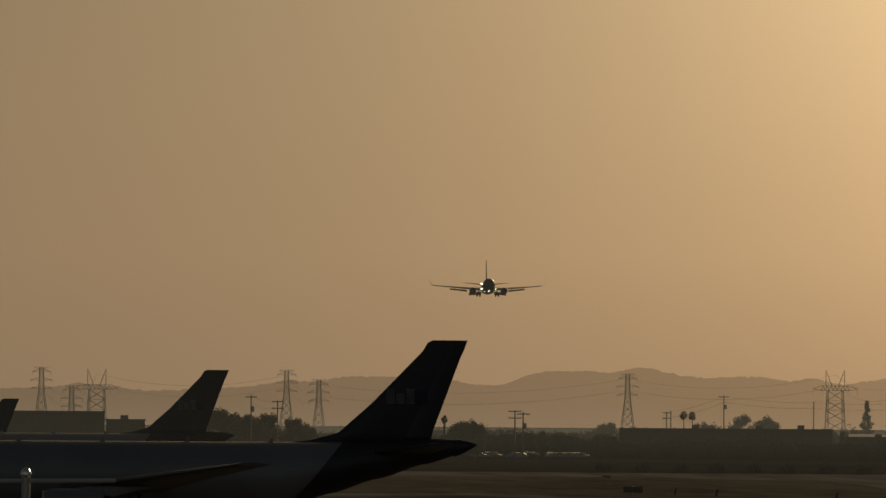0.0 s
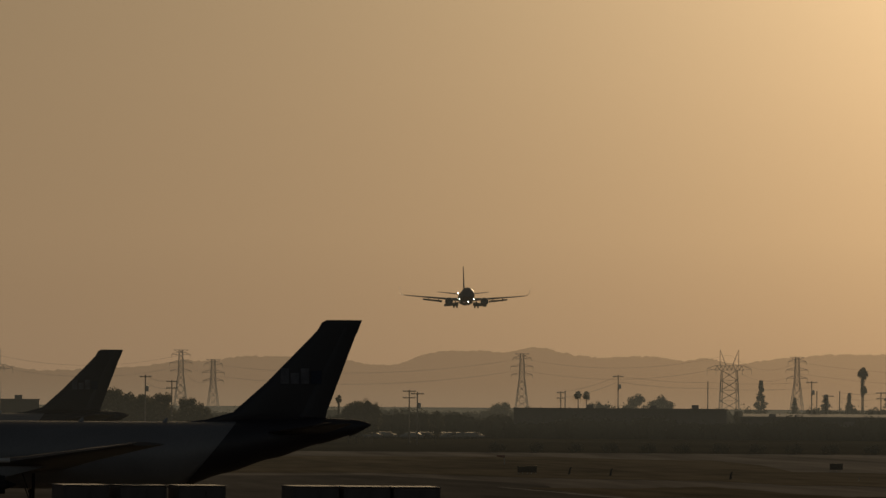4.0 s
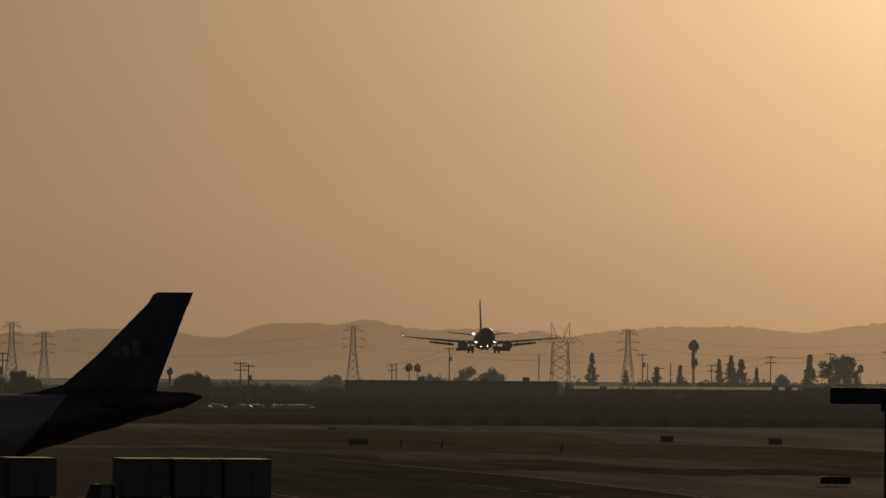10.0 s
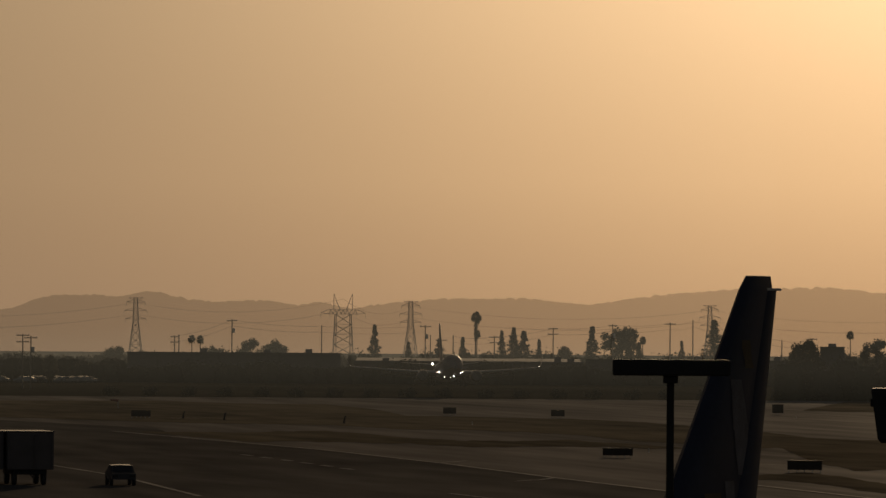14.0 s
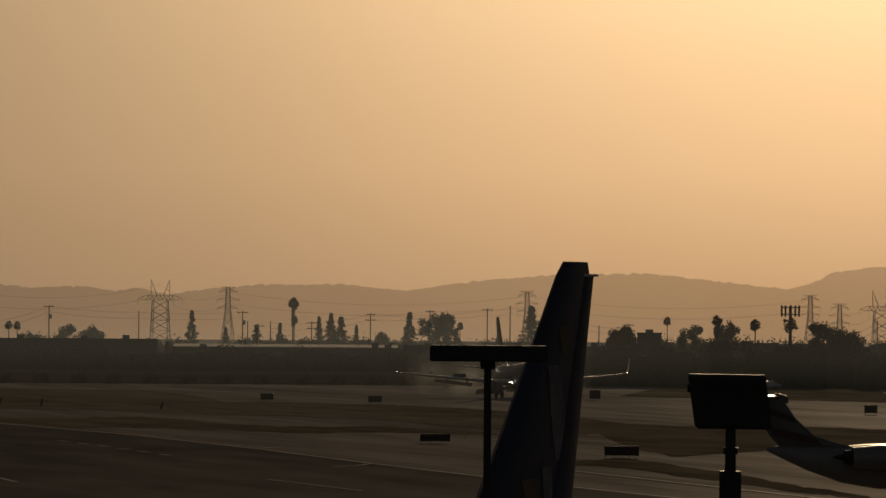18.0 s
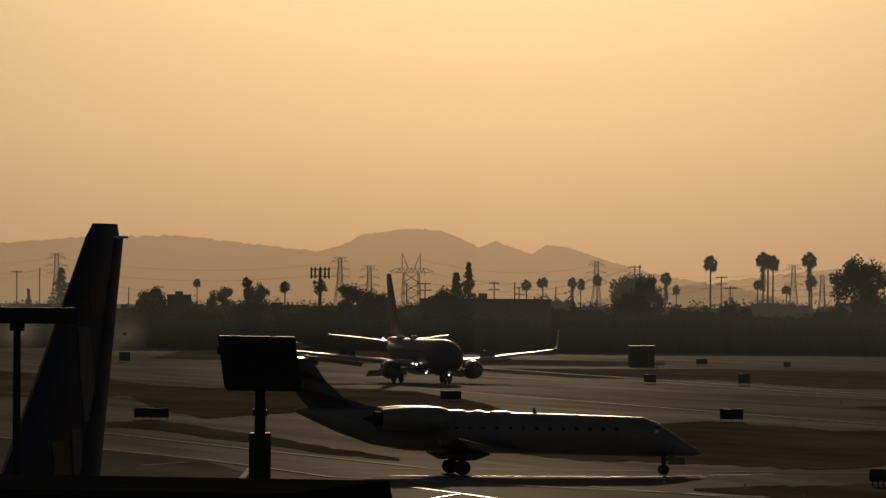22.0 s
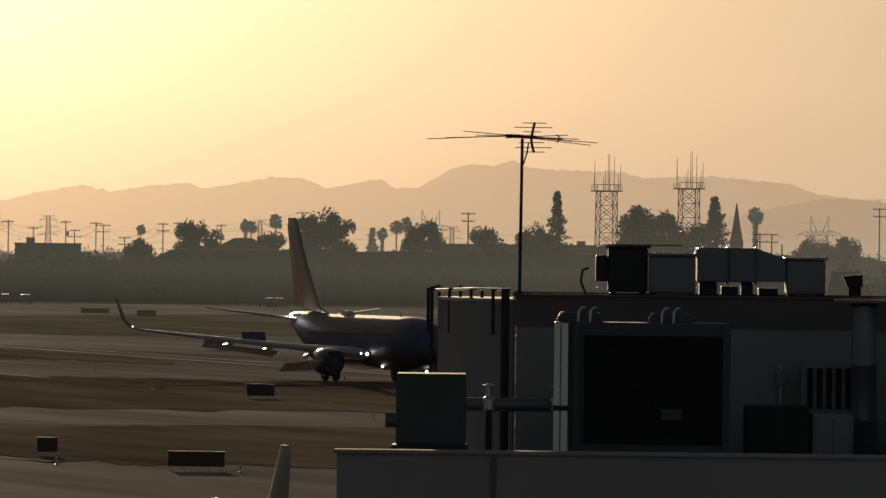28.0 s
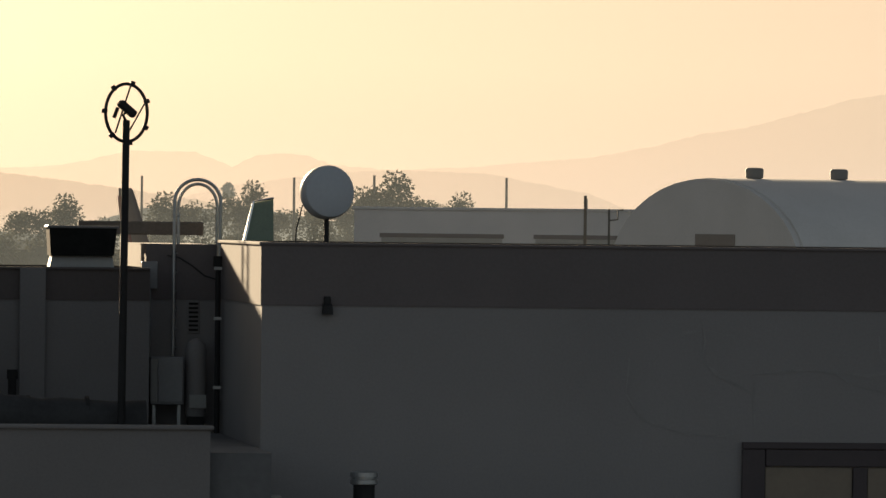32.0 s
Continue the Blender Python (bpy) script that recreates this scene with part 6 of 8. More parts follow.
PALMS = [(71.3, 17.6, 1950), (32.8, 10.9, 1750), (33.9, 10.8, 1750), (71.5, 12.8, 1940), (0.3, 9.6, 1600), (92.9, 11.3, 1950), (94.1, 11.3, 1950), (122.3, 13.2, 1900), (128.9, 13.1, 1600), (134.2, 12.1, 1400), (167.1, 13, 1600), (169.3, 13.6, 1600), (173.2, 13.5, 1600),
        (174.5, 13.3, 1600), (176.7, 14.4, 1600), (182.8, 14.3, 1600), (185.9, 14.7, 1600), (187.5, 12.1, 1600), (192.1, 18.4, 1600), (198.5, 13.4, 1600), (199.3, 19.3, 1600), (199.9, 18.9, 1610),
        (200.6, 18.7, 1600), (202.5, 12.3, 1600), (205.6, 19.4, 1600), (205.9, 14.3, 1590), (218.9, 15.3, 1600), (242, 14, 1550), (256.4, 15.2, 1550), (257, 14.9, 1560), (260.4, 16.3, 1550),
        (262.9, 15, 1500), (275.1, 13.6, 1500), (276.9, 15.1, 1500), (278.1, 15.9, 1500), (279, 14, 1500), (325.4, 18.3, 1450), (375.8, 18.2, 1500), (387.5, 12.4, 720), (401, 12.2, 720)]
POLES = [(-26.1, 13.5, 1450), (-22.5, 12.5, 1450), (9.8, 10.9, 1450), (10.9, 10.5, 1450), (30.4, 10.8, 1750), (31, 11, 1750), (38.2, 14.8, 1750), (50.4, 13.4, 1750), (64.5, 13.7, 1750),
        (65.2, 11.3, 1750), (66.7, 10.5, 1750), (68.3, 11.3, 1750), (73.9, 11.2, 1750), (81.9, 13.3, 1750), (90, 14.2, 1750), (97.8, 14.7, 1750), (100.9, 15.3, 1750), (113, 10.7, 1750),
        (117.1, 11.2, 1750), (147.8, 10, 1500), (150.8, 12.1, 1500), (153.3, 12.2, 1500), (162.7, 12.4, 1500), (165.5, 12.4, 1500), (166.1, 11.5, 1500), (171.1, 11.5, 1500), (181.8, 16, 1500),
        (182.5, 16.1, 1500), (185.4, 11.5, 1500), (193.6, 13.9, 1500), (194.8, 11.8, 1500), (207.6, 11.7, 1500), (215.7, 12.6, 1500), (224.1, 14.5, 1500), (227.5, 13.2, 1500), (231.9, 14.5, 1500),
        (233.1, 12.7, 1500), (236, 14.3, 1500), (237, 13.8, 1500), (239.9, 11.3, 1450), (245.1, 14.1, 1450), (247.3, 14.4, 1500), (253, 14, 1450), (264, 16.6, 1450), (286.6, 16.2, 1300),
        (326.3, 13.1, 1300), (327.9, 13.1, 1300), (329.3, 11.1, 1300), (342.5, 17.8, 1300), (364, 14.7, 700), (384.7, 14.7, 700), (395.6, 15, 700), (413.6, 14.9, 700), (424.5, 13, 700)]
place_all([lambda: broadleaf(3), lambda: broadleaf(8, 0.42, 40), lambda: broadleaf(15, 0.3, 34), lambda: broadleaf(21, 0.46, 44)], [r for r in TREES if r[2] > 900], 5)
place_all([lambda: broadleaf(5, 0.4, 30, LEAF_NEAR, 0.17, 190), lambda: broadleaf(18, 0.32, 24, LEAF_NEAR, 0.17, 190)], [r for r in TREES if r[2] <= 900], 15)
place_all([lambda: conifer(4, 0.34), lambda: conifer(9, 0.28), lambda: conifer(12, 0.4), lambda: conifer(25, 0.31)], CONIFERS, 6, 0.7, 1.2)
place_all([lambda: palm(2, True), lambda: palm(7), lambda: palm(11), lambda: palm(13)], PALMS, 7)


def utility_pole(mil, top, dist, rnd):
    """A wooden pole with one or two cross-arms and insulators, or a bare pole with a lamp."""
    style = rnd.random() if dist > 900 else 0.9
    t = thing("utility_pole", stand(mil, dist, 0, rnd.uniform(-35, 35)), "weathered wooden utility pole with cross-arms" if style < 0.8 else "tall bare weathered wooden pole", "pole", "skyline poles")
    part("pole", Shape().tube((0, 0, -0.5), (0, 0, top), 0.17, 0.12, 8), WOOD, t)
    if style < 0.8:
        for z in ([top - 0.5] if style < 0.4 else [top - 0.4, top - 1.7]):
            w = rnd.uniform(1.1, 1.5)
            arm = part("cross_arm", Shape().box(-w, w, -0.08, 0.08, z, z + 0.16), WOOD, t)
            for x in (-w * 0.9, -w * 0.45, w * 0.45, w * 0.9):
                part("insulator", Shape().lathe([(0.05, z + 0.16), (0.09, z + 0.24), (0.05, z + 0.34), (0.02, z + 0.4)], 6, at=(x, 0, 0)), STEEL, arm)
        if style < 0.22:
            part("transformer", Shape().lathe([(0.26, top - 3.3), (0.3, top - 3.2), (0.3, top - 2.3), (0.22, top - 2.2)], 10, at=(0.42, 0, 0)), STEEL, t)
    return t


_r = random.Random(31)
for _mil, _top, _dist in POLES:
    utility_pole(_mil, _top, _dist, _r)


def bar(s, p, q, r=0.16):
    """A thin steel member."""
    s.tube(p, q, r * 0.6, n=4, caps=False)


def lattice(s, legs0, legs1, z0, z1, bays, r):
    """Four legs and their diagonal bracing between two square outlines."""
    for i in range(bays):
        k0, k1 = i / bays, (i + 1) / bays
        a, b = legs0 + (legs1 - legs0) * k0, legs0 + (legs1 - legs0) * k1
        za, zb = z0 + (z1 - z0) * k0, z0 + (z1 - z0) * k1
        ca, cb = [(a, a), (-a, a), (-a, -a), (a, -a)], [(b, b), (-b, b), (-b, -b), (b, -b)]
        for j in range(4):
            k = (j + 1) % 4
            bar(s, (*ca[j], za), (*cb[j], zb), r)
            bar(s, (*ca[j], za), (*cb[k], zb), r * 0.7)
            bar(s, (*ca[k], za), (*cb[j], zb), r * 0.7)
            bar(s, (*cb[j], zb), (*cb[k], zb), r * 0.7)


def pylon_single():
    t = thing("lattice_pylon", pose(0, 0, 0), "slim lattice steel pylon with three pairs of arms", "pylon", "lattice pylons")
    s = Shape()
    lattice(s, 3.4, 1.3, -0.3, 18, 5, 0.20)
    lattice(s, 1.3, 0.85, 18, 30, 6, 0.18)
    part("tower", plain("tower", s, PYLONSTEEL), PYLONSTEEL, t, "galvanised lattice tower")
    for z, w in ((19.5, 5.2), (23.5, 5.6), (27.6, 4.6)):
        a = Shape()
        for sd in (-1, 1):
            for y in (-0.9, 0.9):
                bar(a, (sd * 1.0, y, z), (sd * w, 0, z + 0.2), 0.16)
                bar(a, (sd * 1.0, y, z + 1.4), (sd * w, 0, z + 0.2), 0.14)
            bar(a, (sd * w, 0, z + 0.2), (sd * w, 0, z - 1.6), 0.12)
        part("cross_arm", plain("cross_arm", a, PYLONSTEEL), PYLONSTEEL, t)
    pk = Shape()
    for sd in (-1, 1):
        bar(pk, (sd * 0.6, 0, 28.5), (sd * 3.6, 0, 30.0), 0.16)
        bar(pk, (sd * 0.85, 0, 30), (sd * 3.6, 0, 30.0), 0.16)
    part("earth_wire_peak", plain("earth_wire_peak", pk, PYLONSTEEL), PYLONSTEEL, t)
    return t


def pylon_portal():
    t = thing("lattice_pylon", pose(0, 0, 0), "broad lattice steel pylon with two horned peaks", "pylon", "lattice pylons")
    s = Shape()
    for sd in (-1, 1):
        for y0 in (-1.8, 1.8):
            bar(s, (sd * 4.9, y0, -0.3), (sd * 4.0, y0 * 0.4, 20), 0.26)
            bar(s, (sd * 3.6, y0, -0.3), (sd * 3.3, y0 * 0.4, 20), 0.18)
    for i in range(4):
        z0, z1 = i * 5.0, i * 5.0 + 5.0
        for y in (-0.8, 0.8):
            bar(s, (-4.8 + 0.05 * z0, y, z0), (4.8 - 0.05 * z1, y, z1), 0.17)
            bar(s, (4.8 - 0.05 * z0, y, z0), (-4.8 + 0.05 * z1, y, z1), 0.17)
            bar(s, (-4.8 + 0.05 * z1, y, z1), (4.8 - 0.05 * z1, y, z1), 0.13)
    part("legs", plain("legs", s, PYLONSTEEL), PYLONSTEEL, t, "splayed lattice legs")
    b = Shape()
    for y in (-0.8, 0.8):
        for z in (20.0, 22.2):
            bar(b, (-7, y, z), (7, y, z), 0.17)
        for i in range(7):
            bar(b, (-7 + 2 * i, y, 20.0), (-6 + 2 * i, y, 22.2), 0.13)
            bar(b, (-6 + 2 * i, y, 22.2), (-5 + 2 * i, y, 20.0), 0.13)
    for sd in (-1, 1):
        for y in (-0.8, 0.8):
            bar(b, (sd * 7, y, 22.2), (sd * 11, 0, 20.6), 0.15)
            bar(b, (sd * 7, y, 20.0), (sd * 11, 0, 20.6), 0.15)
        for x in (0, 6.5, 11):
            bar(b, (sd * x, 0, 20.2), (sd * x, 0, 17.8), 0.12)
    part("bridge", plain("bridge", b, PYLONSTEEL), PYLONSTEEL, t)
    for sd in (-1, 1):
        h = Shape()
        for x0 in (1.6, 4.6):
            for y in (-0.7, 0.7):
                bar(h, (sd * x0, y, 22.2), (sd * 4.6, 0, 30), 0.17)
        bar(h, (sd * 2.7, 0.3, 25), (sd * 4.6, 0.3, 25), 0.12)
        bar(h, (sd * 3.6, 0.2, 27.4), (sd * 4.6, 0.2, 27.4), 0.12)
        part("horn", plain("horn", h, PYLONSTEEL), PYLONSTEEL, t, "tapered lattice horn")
    return t


SINGLE = [(-54.6, 30.7, 3600), (-21.3, 30.1, 3600), (-16.9, 25.5, 3600), (25.1, 29.4, 3600), (62.5, 28.6, 3600), (103.2, 28.4, 3800), (141.7, 27.8, 3900), (145.7, 23.4, 3900), (176.6, 26.8, 3900),
          (203.4, 25.4, 3900), (207.3, 20.2, 3900), (229.5, 23.4, 4000), (258.3, 22.2, 4000), (284.4, 19.8, 4000), (-50.5, 22.0, 3700)]
PORTAL = [(-47.1, 30.1, 3600), (53.3, 32.0, 3600), (151.4, 29.1, 3600), (221.7, 27.1, 3800), (281.5, 27.6, 3700), (334.4, 26.7, 3700)]


def raise_pylons(make, rows):
    first = make()
    for i, (mil, top, dist) in enumerate(rows):
        m = stand(mil, dist, top - 30 if top > 30 else top - 30, 8 if i % 2 else -12)
        if i == 0:
            first.matrix_basis = m
        else:
            copy_thing(first, m)


raise_pylons(pylon_single, SINGLE)
raise_pylons(pylon_portal, PORTAL)
STRUNG = sorted(SINGLE + PORTAL)
for (_m0, _t0, _d0), (_m1, _t1, _d1) in zip(STRUNG, STRUNG[1:]):
    if _m1 - _m0 < 3:
        continue
    for _dz, _r0 in ((-2.5, 0.09), (-8.0, 0.10)):
        _s = Shape()
        _p, _q = spot(_m0, _d0, _t0 + _dz), spot(_m1, _d1, _t1 + _dz)
        _pts = [_p.lerp(_q, k / 16) - Vector((0, 0, 4 * 5.5 * (k / 16) * (1 - k / 16))) for k in range(17)]
        _s.pipe(_pts, _r0 * 0.75, 3, False)
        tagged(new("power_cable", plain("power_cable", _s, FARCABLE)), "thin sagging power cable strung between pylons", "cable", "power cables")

# street cables between the wooden poles
_near = [p for p in POLES if 1400 < p[2] < 1820]
for _p0, _p1 in zip(_near, _near[1:]):
    if 2 < _p1[0] - _p0[0] < 16 and abs(_p1[2] - _p0[2]) < 100:
        for _dz in (-0.2, -1.6):
            _s = Shape()
            _a, _b = spot(_p0[0], _p0[2], _p0[1] + _dz), spot(_p1[0], _p1[2], _p1[1] + _dz)
            _pts = [_a.lerp(_b, k / 8) - Vector((0, 0, 4 * 0.5 * (k / 8) * (1 - k / 8))) for k in range(9)]
            _s.pipe(_pts, 0.035, 3, False)
            tagged(new("street_cable", plain("street_cable", _s, FARCABLE)), "thin black cable between wooden poles", "cable", "street cables")


def antenna_mast(mil, dist, top):
    """A square lattice tower with a railed platform and whip antennas."""
    t = thing("antenna_tower", stand(mil, dist, 0, 15), "pale lattice tower with a platform of whip antennas", "antenna tower", "antenna towers")
    s = Shape()
    plat = top - 6.0
    lattice(s, 1.55, 1.35, -0.3, plat, 9, 0.12)
    part("tower", plain("tower", s, UNITPALE), UNITPALE, t)
    p = Shape().box(-2.0, 2.0, -2.0, 2.0, plat, plat + 0.18, 0.02)
    for x in (-2.0, 2.0):
        bar(p, (x, -2.0, plat + 1.1), (x, 2.0, plat + 1.1), 0.05)
        bar(p, (-2.0, x, plat + 1.1), (2.0, x, plat + 1.1), 0.05)
        for y in (-2.0, -1.0, 0, 1.0, 2.0):
            bar(p, (x, y, plat), (x, y, plat + 1.1), 0.05)
            bar(p, (y, x, plat), (y, x, plat + 1.1), 0.05)
    part("platform", p, UNITPALE, t, "railed platform")
    for x, y, h in ((-2.0, 0, 3.2), (-1.5, 1.7, 5.0), (-0.9, -1.5, 2.4), (-0.3, -1.9, 5.8), (0.3, 1.9, 3.4), (0.9, 1.6, 6.0), (1.4, -1.8, 2.8), (2.0, -0.8, 4.2), (1.7, 1.9, 5.4)):
        part("whip_antenna", Shape().tube((x, y, plat + 0.1), (x, y, plat + h), 0.06, 0.035, 6), UNITPALE, t)
    return t


antenna_mast(305.4, 1150, 25.0)
antenna_mast(316.6, 1150, 25.5)
cell = thing("cell_tower", stand(139.0, 1350, 0), "dark mobile phone mast dressed with panel antennas", "cell tower")
part("pole", Shape().tube((0, 0, -0.3), (0, 0, 14.4), 0.4, 0.28, 10), DARKSTEEL, cell)
part("head_frame", Shape().pipe([(-1.6, 0, 14.3), (1.6, 0, 14.3)], 0.1).pipe([(-1.6, 0, 13.0), (1.6, 0, 13.0)], 0.1).pipe([(0, -1.4, 13.6), (0, 1.4, 13.6)], 0.1), DARKSTEEL, cell)
for _x, _y in ((-1.6, 0), (-0.9, 0.3), (0.9, -0.2), (1.6, 0), (0.1, 1.4), (0, -1.4)):
    part("panel_antenna", Shape().box(_x - 0.18, _x + 0.18, _y - 0.1, _y + 0.1, 12.6, 14.7, 0.03), DARKSTEEL, cell)
_sk = Shape()
leaf_quads(_sk, random.Random(5), (0, 0, 11.0), 1.5, 160, 0.4, 1.6)
part("leaf_screen", plain("leaf_screen", _sk, FROND), FROND, cell, "screen of artificial palm leaves")
spire = thing("church_spire", stand(323.1, 1200, 0), "slim dark pointed church spire", "spire")
part("tower", Shape().box(-1.1, 1.1, -1.1, 1.1, 0, 11.0, 0.05), CONCRETE, spire)
part("steeple", Shape().lathe([(1.2, 11.0), (0.7, 13.5), (0.06, 17.8)], 8), TILEROOF, spire)


# ---- the belt of sheds, hedges and banks beyond the runway ----
def shed(mil0, mil1, dist, h, label, roof_mat=METALROOF, depth=34, doors=5):
    """A long industrial shed that fronts the airfield, with panels, dock doors, coping and roof vents."""
    mid = (mil0 + mil1) / 2
    w = (mil1 - mil0) / 1000 * dist
    rise = 0.9 if roof_mat is METALROOF else 0.1
    t = thing("warehouse", stand(mid, dist, 0), label, "warehouse", "warehouses beyond the runway")
    part("wall", Shape().box(-w / 2, w / 2, 0, depth, 0, h, 0.05), CONCRETE, t, "dusty concrete wall")
    part("roof", Shape().loft([[(-w / 2 + 0.4, 0.4, h), (w / 2 - 0.4, 0.4, h), (w / 2 - 0.4, depth - 0.4, h), (-w / 2 + 0.4, depth - 0.4, h)],
                               [(-w / 2 + 0.5, depth * 0.45, h + rise), (w / 2 - 0.5, depth * 0.45, h + rise), (w / 2 - 0.5, depth * 0.55, h + rise), (-w / 2 + 0.5, depth * 0.55, h + rise)]]), roof_mat, t, "low sheet metal roof")
    part("coping", Shape().box(-w / 2 - 0.1, w / 2 + 0.1, -0.12, 0.3, h, h + 0.3, 0.03), METALROOF if roof_mat is METALROOF else CONCRETE, t)
    rnd = random.Random(int(mil0 * 7))
    n = max(2, int(w / 7))
    for i in range(1, n):
        x = -w / 2 + w * i / n
        part("pilaster", Shape().box(x - 0.2, x + 0.2, -0.14, -0.003, 0, h - 0.1, 0.02), CONCRETE, t)
        if rnd.random() < 0.55:
            d = part("dock_door", Shape().box(x + 1.2, x + 4.6, -0.05, -0.004, 0, rnd.choice((3.4, 4.2)), 0.01), DOCKDOOR, t, "closed roll-up dock door")
    for i in range(max(1, int(w / 16))):
        x = rnd.uniform(-w / 2 + 2, w / 2 - 2)
        part("roof_vent", Shape().box(x - 0.8, x + 0.8, 3, 4.6, h, h + rnd.uniform(0.9, 1.5), 0.06), UNITGREY, t)
    return t


shed(-66, -46, 1500, 9.8, "long dark flat-roofed warehouse beyond the field", ROOFING)
shed(-45.8, -40.5, 1505, 8.2, "low concrete warehouse behind bushes", ROOFING)
shed(24, 53, 1700, 6.7, "long dusty concrete warehouse with dock doors", ROOFING)
shed(54.8, 86, 1704, 5.0, "low warehouse with a pale sheet metal roof")
shed(86.4, 117, 1708, 5.6, "long concrete warehouse with roof vents", ROOFING)
shed(118.2, 121.5, 1500, 9.1, "small dark flat-roofed block among trees", ROOFING)
shed(143.9, 150, 1400, 6.8, "low building with a pale metal roof")
shed(152.6, 170.5, 1284, 8.9, "long dark flat-roofed building before trees", ROOFING)
shed(225, 234, 1345, 9.6, "small flat-roofed building among trees", ROOFING)
shed(283, 307, 1345, 10.3, "flat-roofed building behind trees", ROOFING)
house = thing("house", stand(256.0, 1345, 0), "low house with a pitched brown roof", "house")
part("wall", Shape().box(-5, 5, 0, 9, 0, 9.0, 0.03), STUCCO, house)
part("roof", Shape().loft([[(-6, -0.8, 9.0), (6, -0.8, 9.0), (6, 9.8, 9.0), (-6, 9.8, 9.0)], [(-1.6, 4.2, 11.2), (1.6, 4.2, 11.2), (1.6, 4.8, 11.2), (-1.6, 4.8, 11.2)]]), TILEROOF, house, "pitched shingle roof")
part("chimney", Shape().box(2.6, 3.3, 4, 4.7, 9.5, 11.4, 0.02), CONCRETE, house)
for _x in (-3.2, 0.2, 3.2):
    part("window", Shape().box(_x - 0.6, _x + 0.6, -0.05, -0.003, 6.6, 7.8, 0.01), GLASSDARK, house)


def bank(name, rows, dist, h, label, mat):
    """A long earth bank with a rounded top."""
    s = Shape()
    cols = []
    a = rows[0]
    while a <= rows[1]:
        k = (h + 0.5 * noise.noise((a * 0.13, 4.0, dist * 0.01))) * min(1, 0.25 + (a - rows[0]) / 14, 0.25 + (rows[1] - a) / 14)
        cols.append([spot(a, dist - 16, -0.3), spot(a, dist - 9, k * 0.55), spot(a, dist - 2, k * 0.97), spot(a, dist + 4, k), spot(a, dist + 14, -0.3)])
        a += 1.0
    s.add([p for c in cols for p in c], [(i * 5 + j, (i + 1) * 5 + j, (i + 1) * 5 + j + 1, i * 5 + j + 1) for i in range(len(cols) - 1) for j in range(4)])
    return solid(name, s, mat, Matrix(), label, "bank", kind="structure", smooth=60)


bank("ground_bank_1", (150, 240), 1312, 6.2, "dark grassed earth bank beyond the runway", WEEDS)
bank("ground_bank_2", (236, 352), 1300, 9.2, "smooth dark grassed earth bank beyond the runway", WEEDS)


def hedge(name, mil0, mil1, dist, low, high, label, seed, depth=10, fill=0.8, mat=LEAF, size=0.32, wide=(4, 9)):
    """A belt of scrub and trees in rounded, ragged clumps, too many to count."""
    rnd = random.Random(seed)
    s = Shape()
    m = mil0
    while m < mil1:
        w = rnd.uniform(*wide)
        h = (low + (high - low) * (0.5 + 0.5 * noise.noise((m * 0.21, seed, 0.5)))) * rnd.uniform(0.86, 1.1)
        back = rnd.uniform(0, depth)
        shape = rnd.uniform(1.6, 3.2)
        # closed core added inside the bush to block light from behind
        rings = []
        for v in (0.0, 0.35, 0.62, 0.8):
            half = w * 0.46 * (1 - (v / 0.95) ** shape) ** (1 / shape)
            rings.append([spot(m + half * math.cos(q) / dist * 1000, dist + back + 1.2 * math.sin(q), v * h) for q in (2 * math.pi * i / 7 for i in range(7))])
        s.loft(rings)
        for _ in range(int(fill * w * h / size ** 2)):
            u, v = rnd.uniform(-1, 1), rnd.random() ** 0.8
            top = (1 - abs(u) ** shape) ** 0.6 * (0.9 + 0.14 * noise.noise((u * 3 + m, seed, v * 2)))
            if v > top and rnd.random() < 0.94:
                v *= top
            c = spot(m + u * w / 2 / dist * 1000, dist + back + rnd.uniform(-1.5, 1.5), v * h)
            a = Vector((rnd.gauss(0, 1), rnd.gauss(0, 1), rnd.gauss(0, 0.7))).normalized()
            b = a.cross(Vector((rnd.gauss(0, 1), rnd.gauss(0, 1), rnd.gauss(0, 1)))).normalized()
            a, b = a * size * rnd.uniform(0.5, 1.2), b * size * rnd.uniform(0.3, 0.65)
            s.quad(c - a, c - b, c + a, c + b)
        m += 0.5 * w / dist * 1000
    ob = new(name, plain(name, s, mat))
    return tagged(ob, label, "scrub", kind="stuff")


hedge("scrub_belt", -66, 24, 1700, 4.6, 7.0, "belt of dusty scrub and low trees beyond the field", 3, 14, 0.9, LEAF_DARK)
hedge("warehouse_scrub", 18, 124, 1686, 3.0, 7.0, "dark uneven scrub and trees before the warehouses", 37, 6, 0.9, LEAF_DARK)
hedge("skyline_trees", -66, 30, 1850, 5.6, 8.0, "dusty far line of bushes and small trees", 41, 20)
hedge("skyline_trees.001", 26, 132, 1800, 5.6, 9.4, "dusty far line of bushes and small trees", 43, 20)
hedge("tree_belt", 114, 143.5, 1292, 7.2, 9.0, "dense dark belt of trees along the airfield's edge", 9, 12, 0.9, LEAF_DARK)
hedge("tree_belt.001", 143.5, 151, 1292, 4.6, 6.0, "low part of a dark belt of trees", 10, 12, 0.9, LEAF_DARK)
hedge("tree_belt.002", 171, 246, 1280, 7.8, 10.0, "dense dark belt of trees along the airfield's edge", 11, 12, 0.9, LEAF_DARK)
hedge("field_edge_scrub", 150, 300, 1268, 5.4, 8.2, "rough dark scrub along the airfield's edge", 12, 5, 0.9, LEAF_DARK)
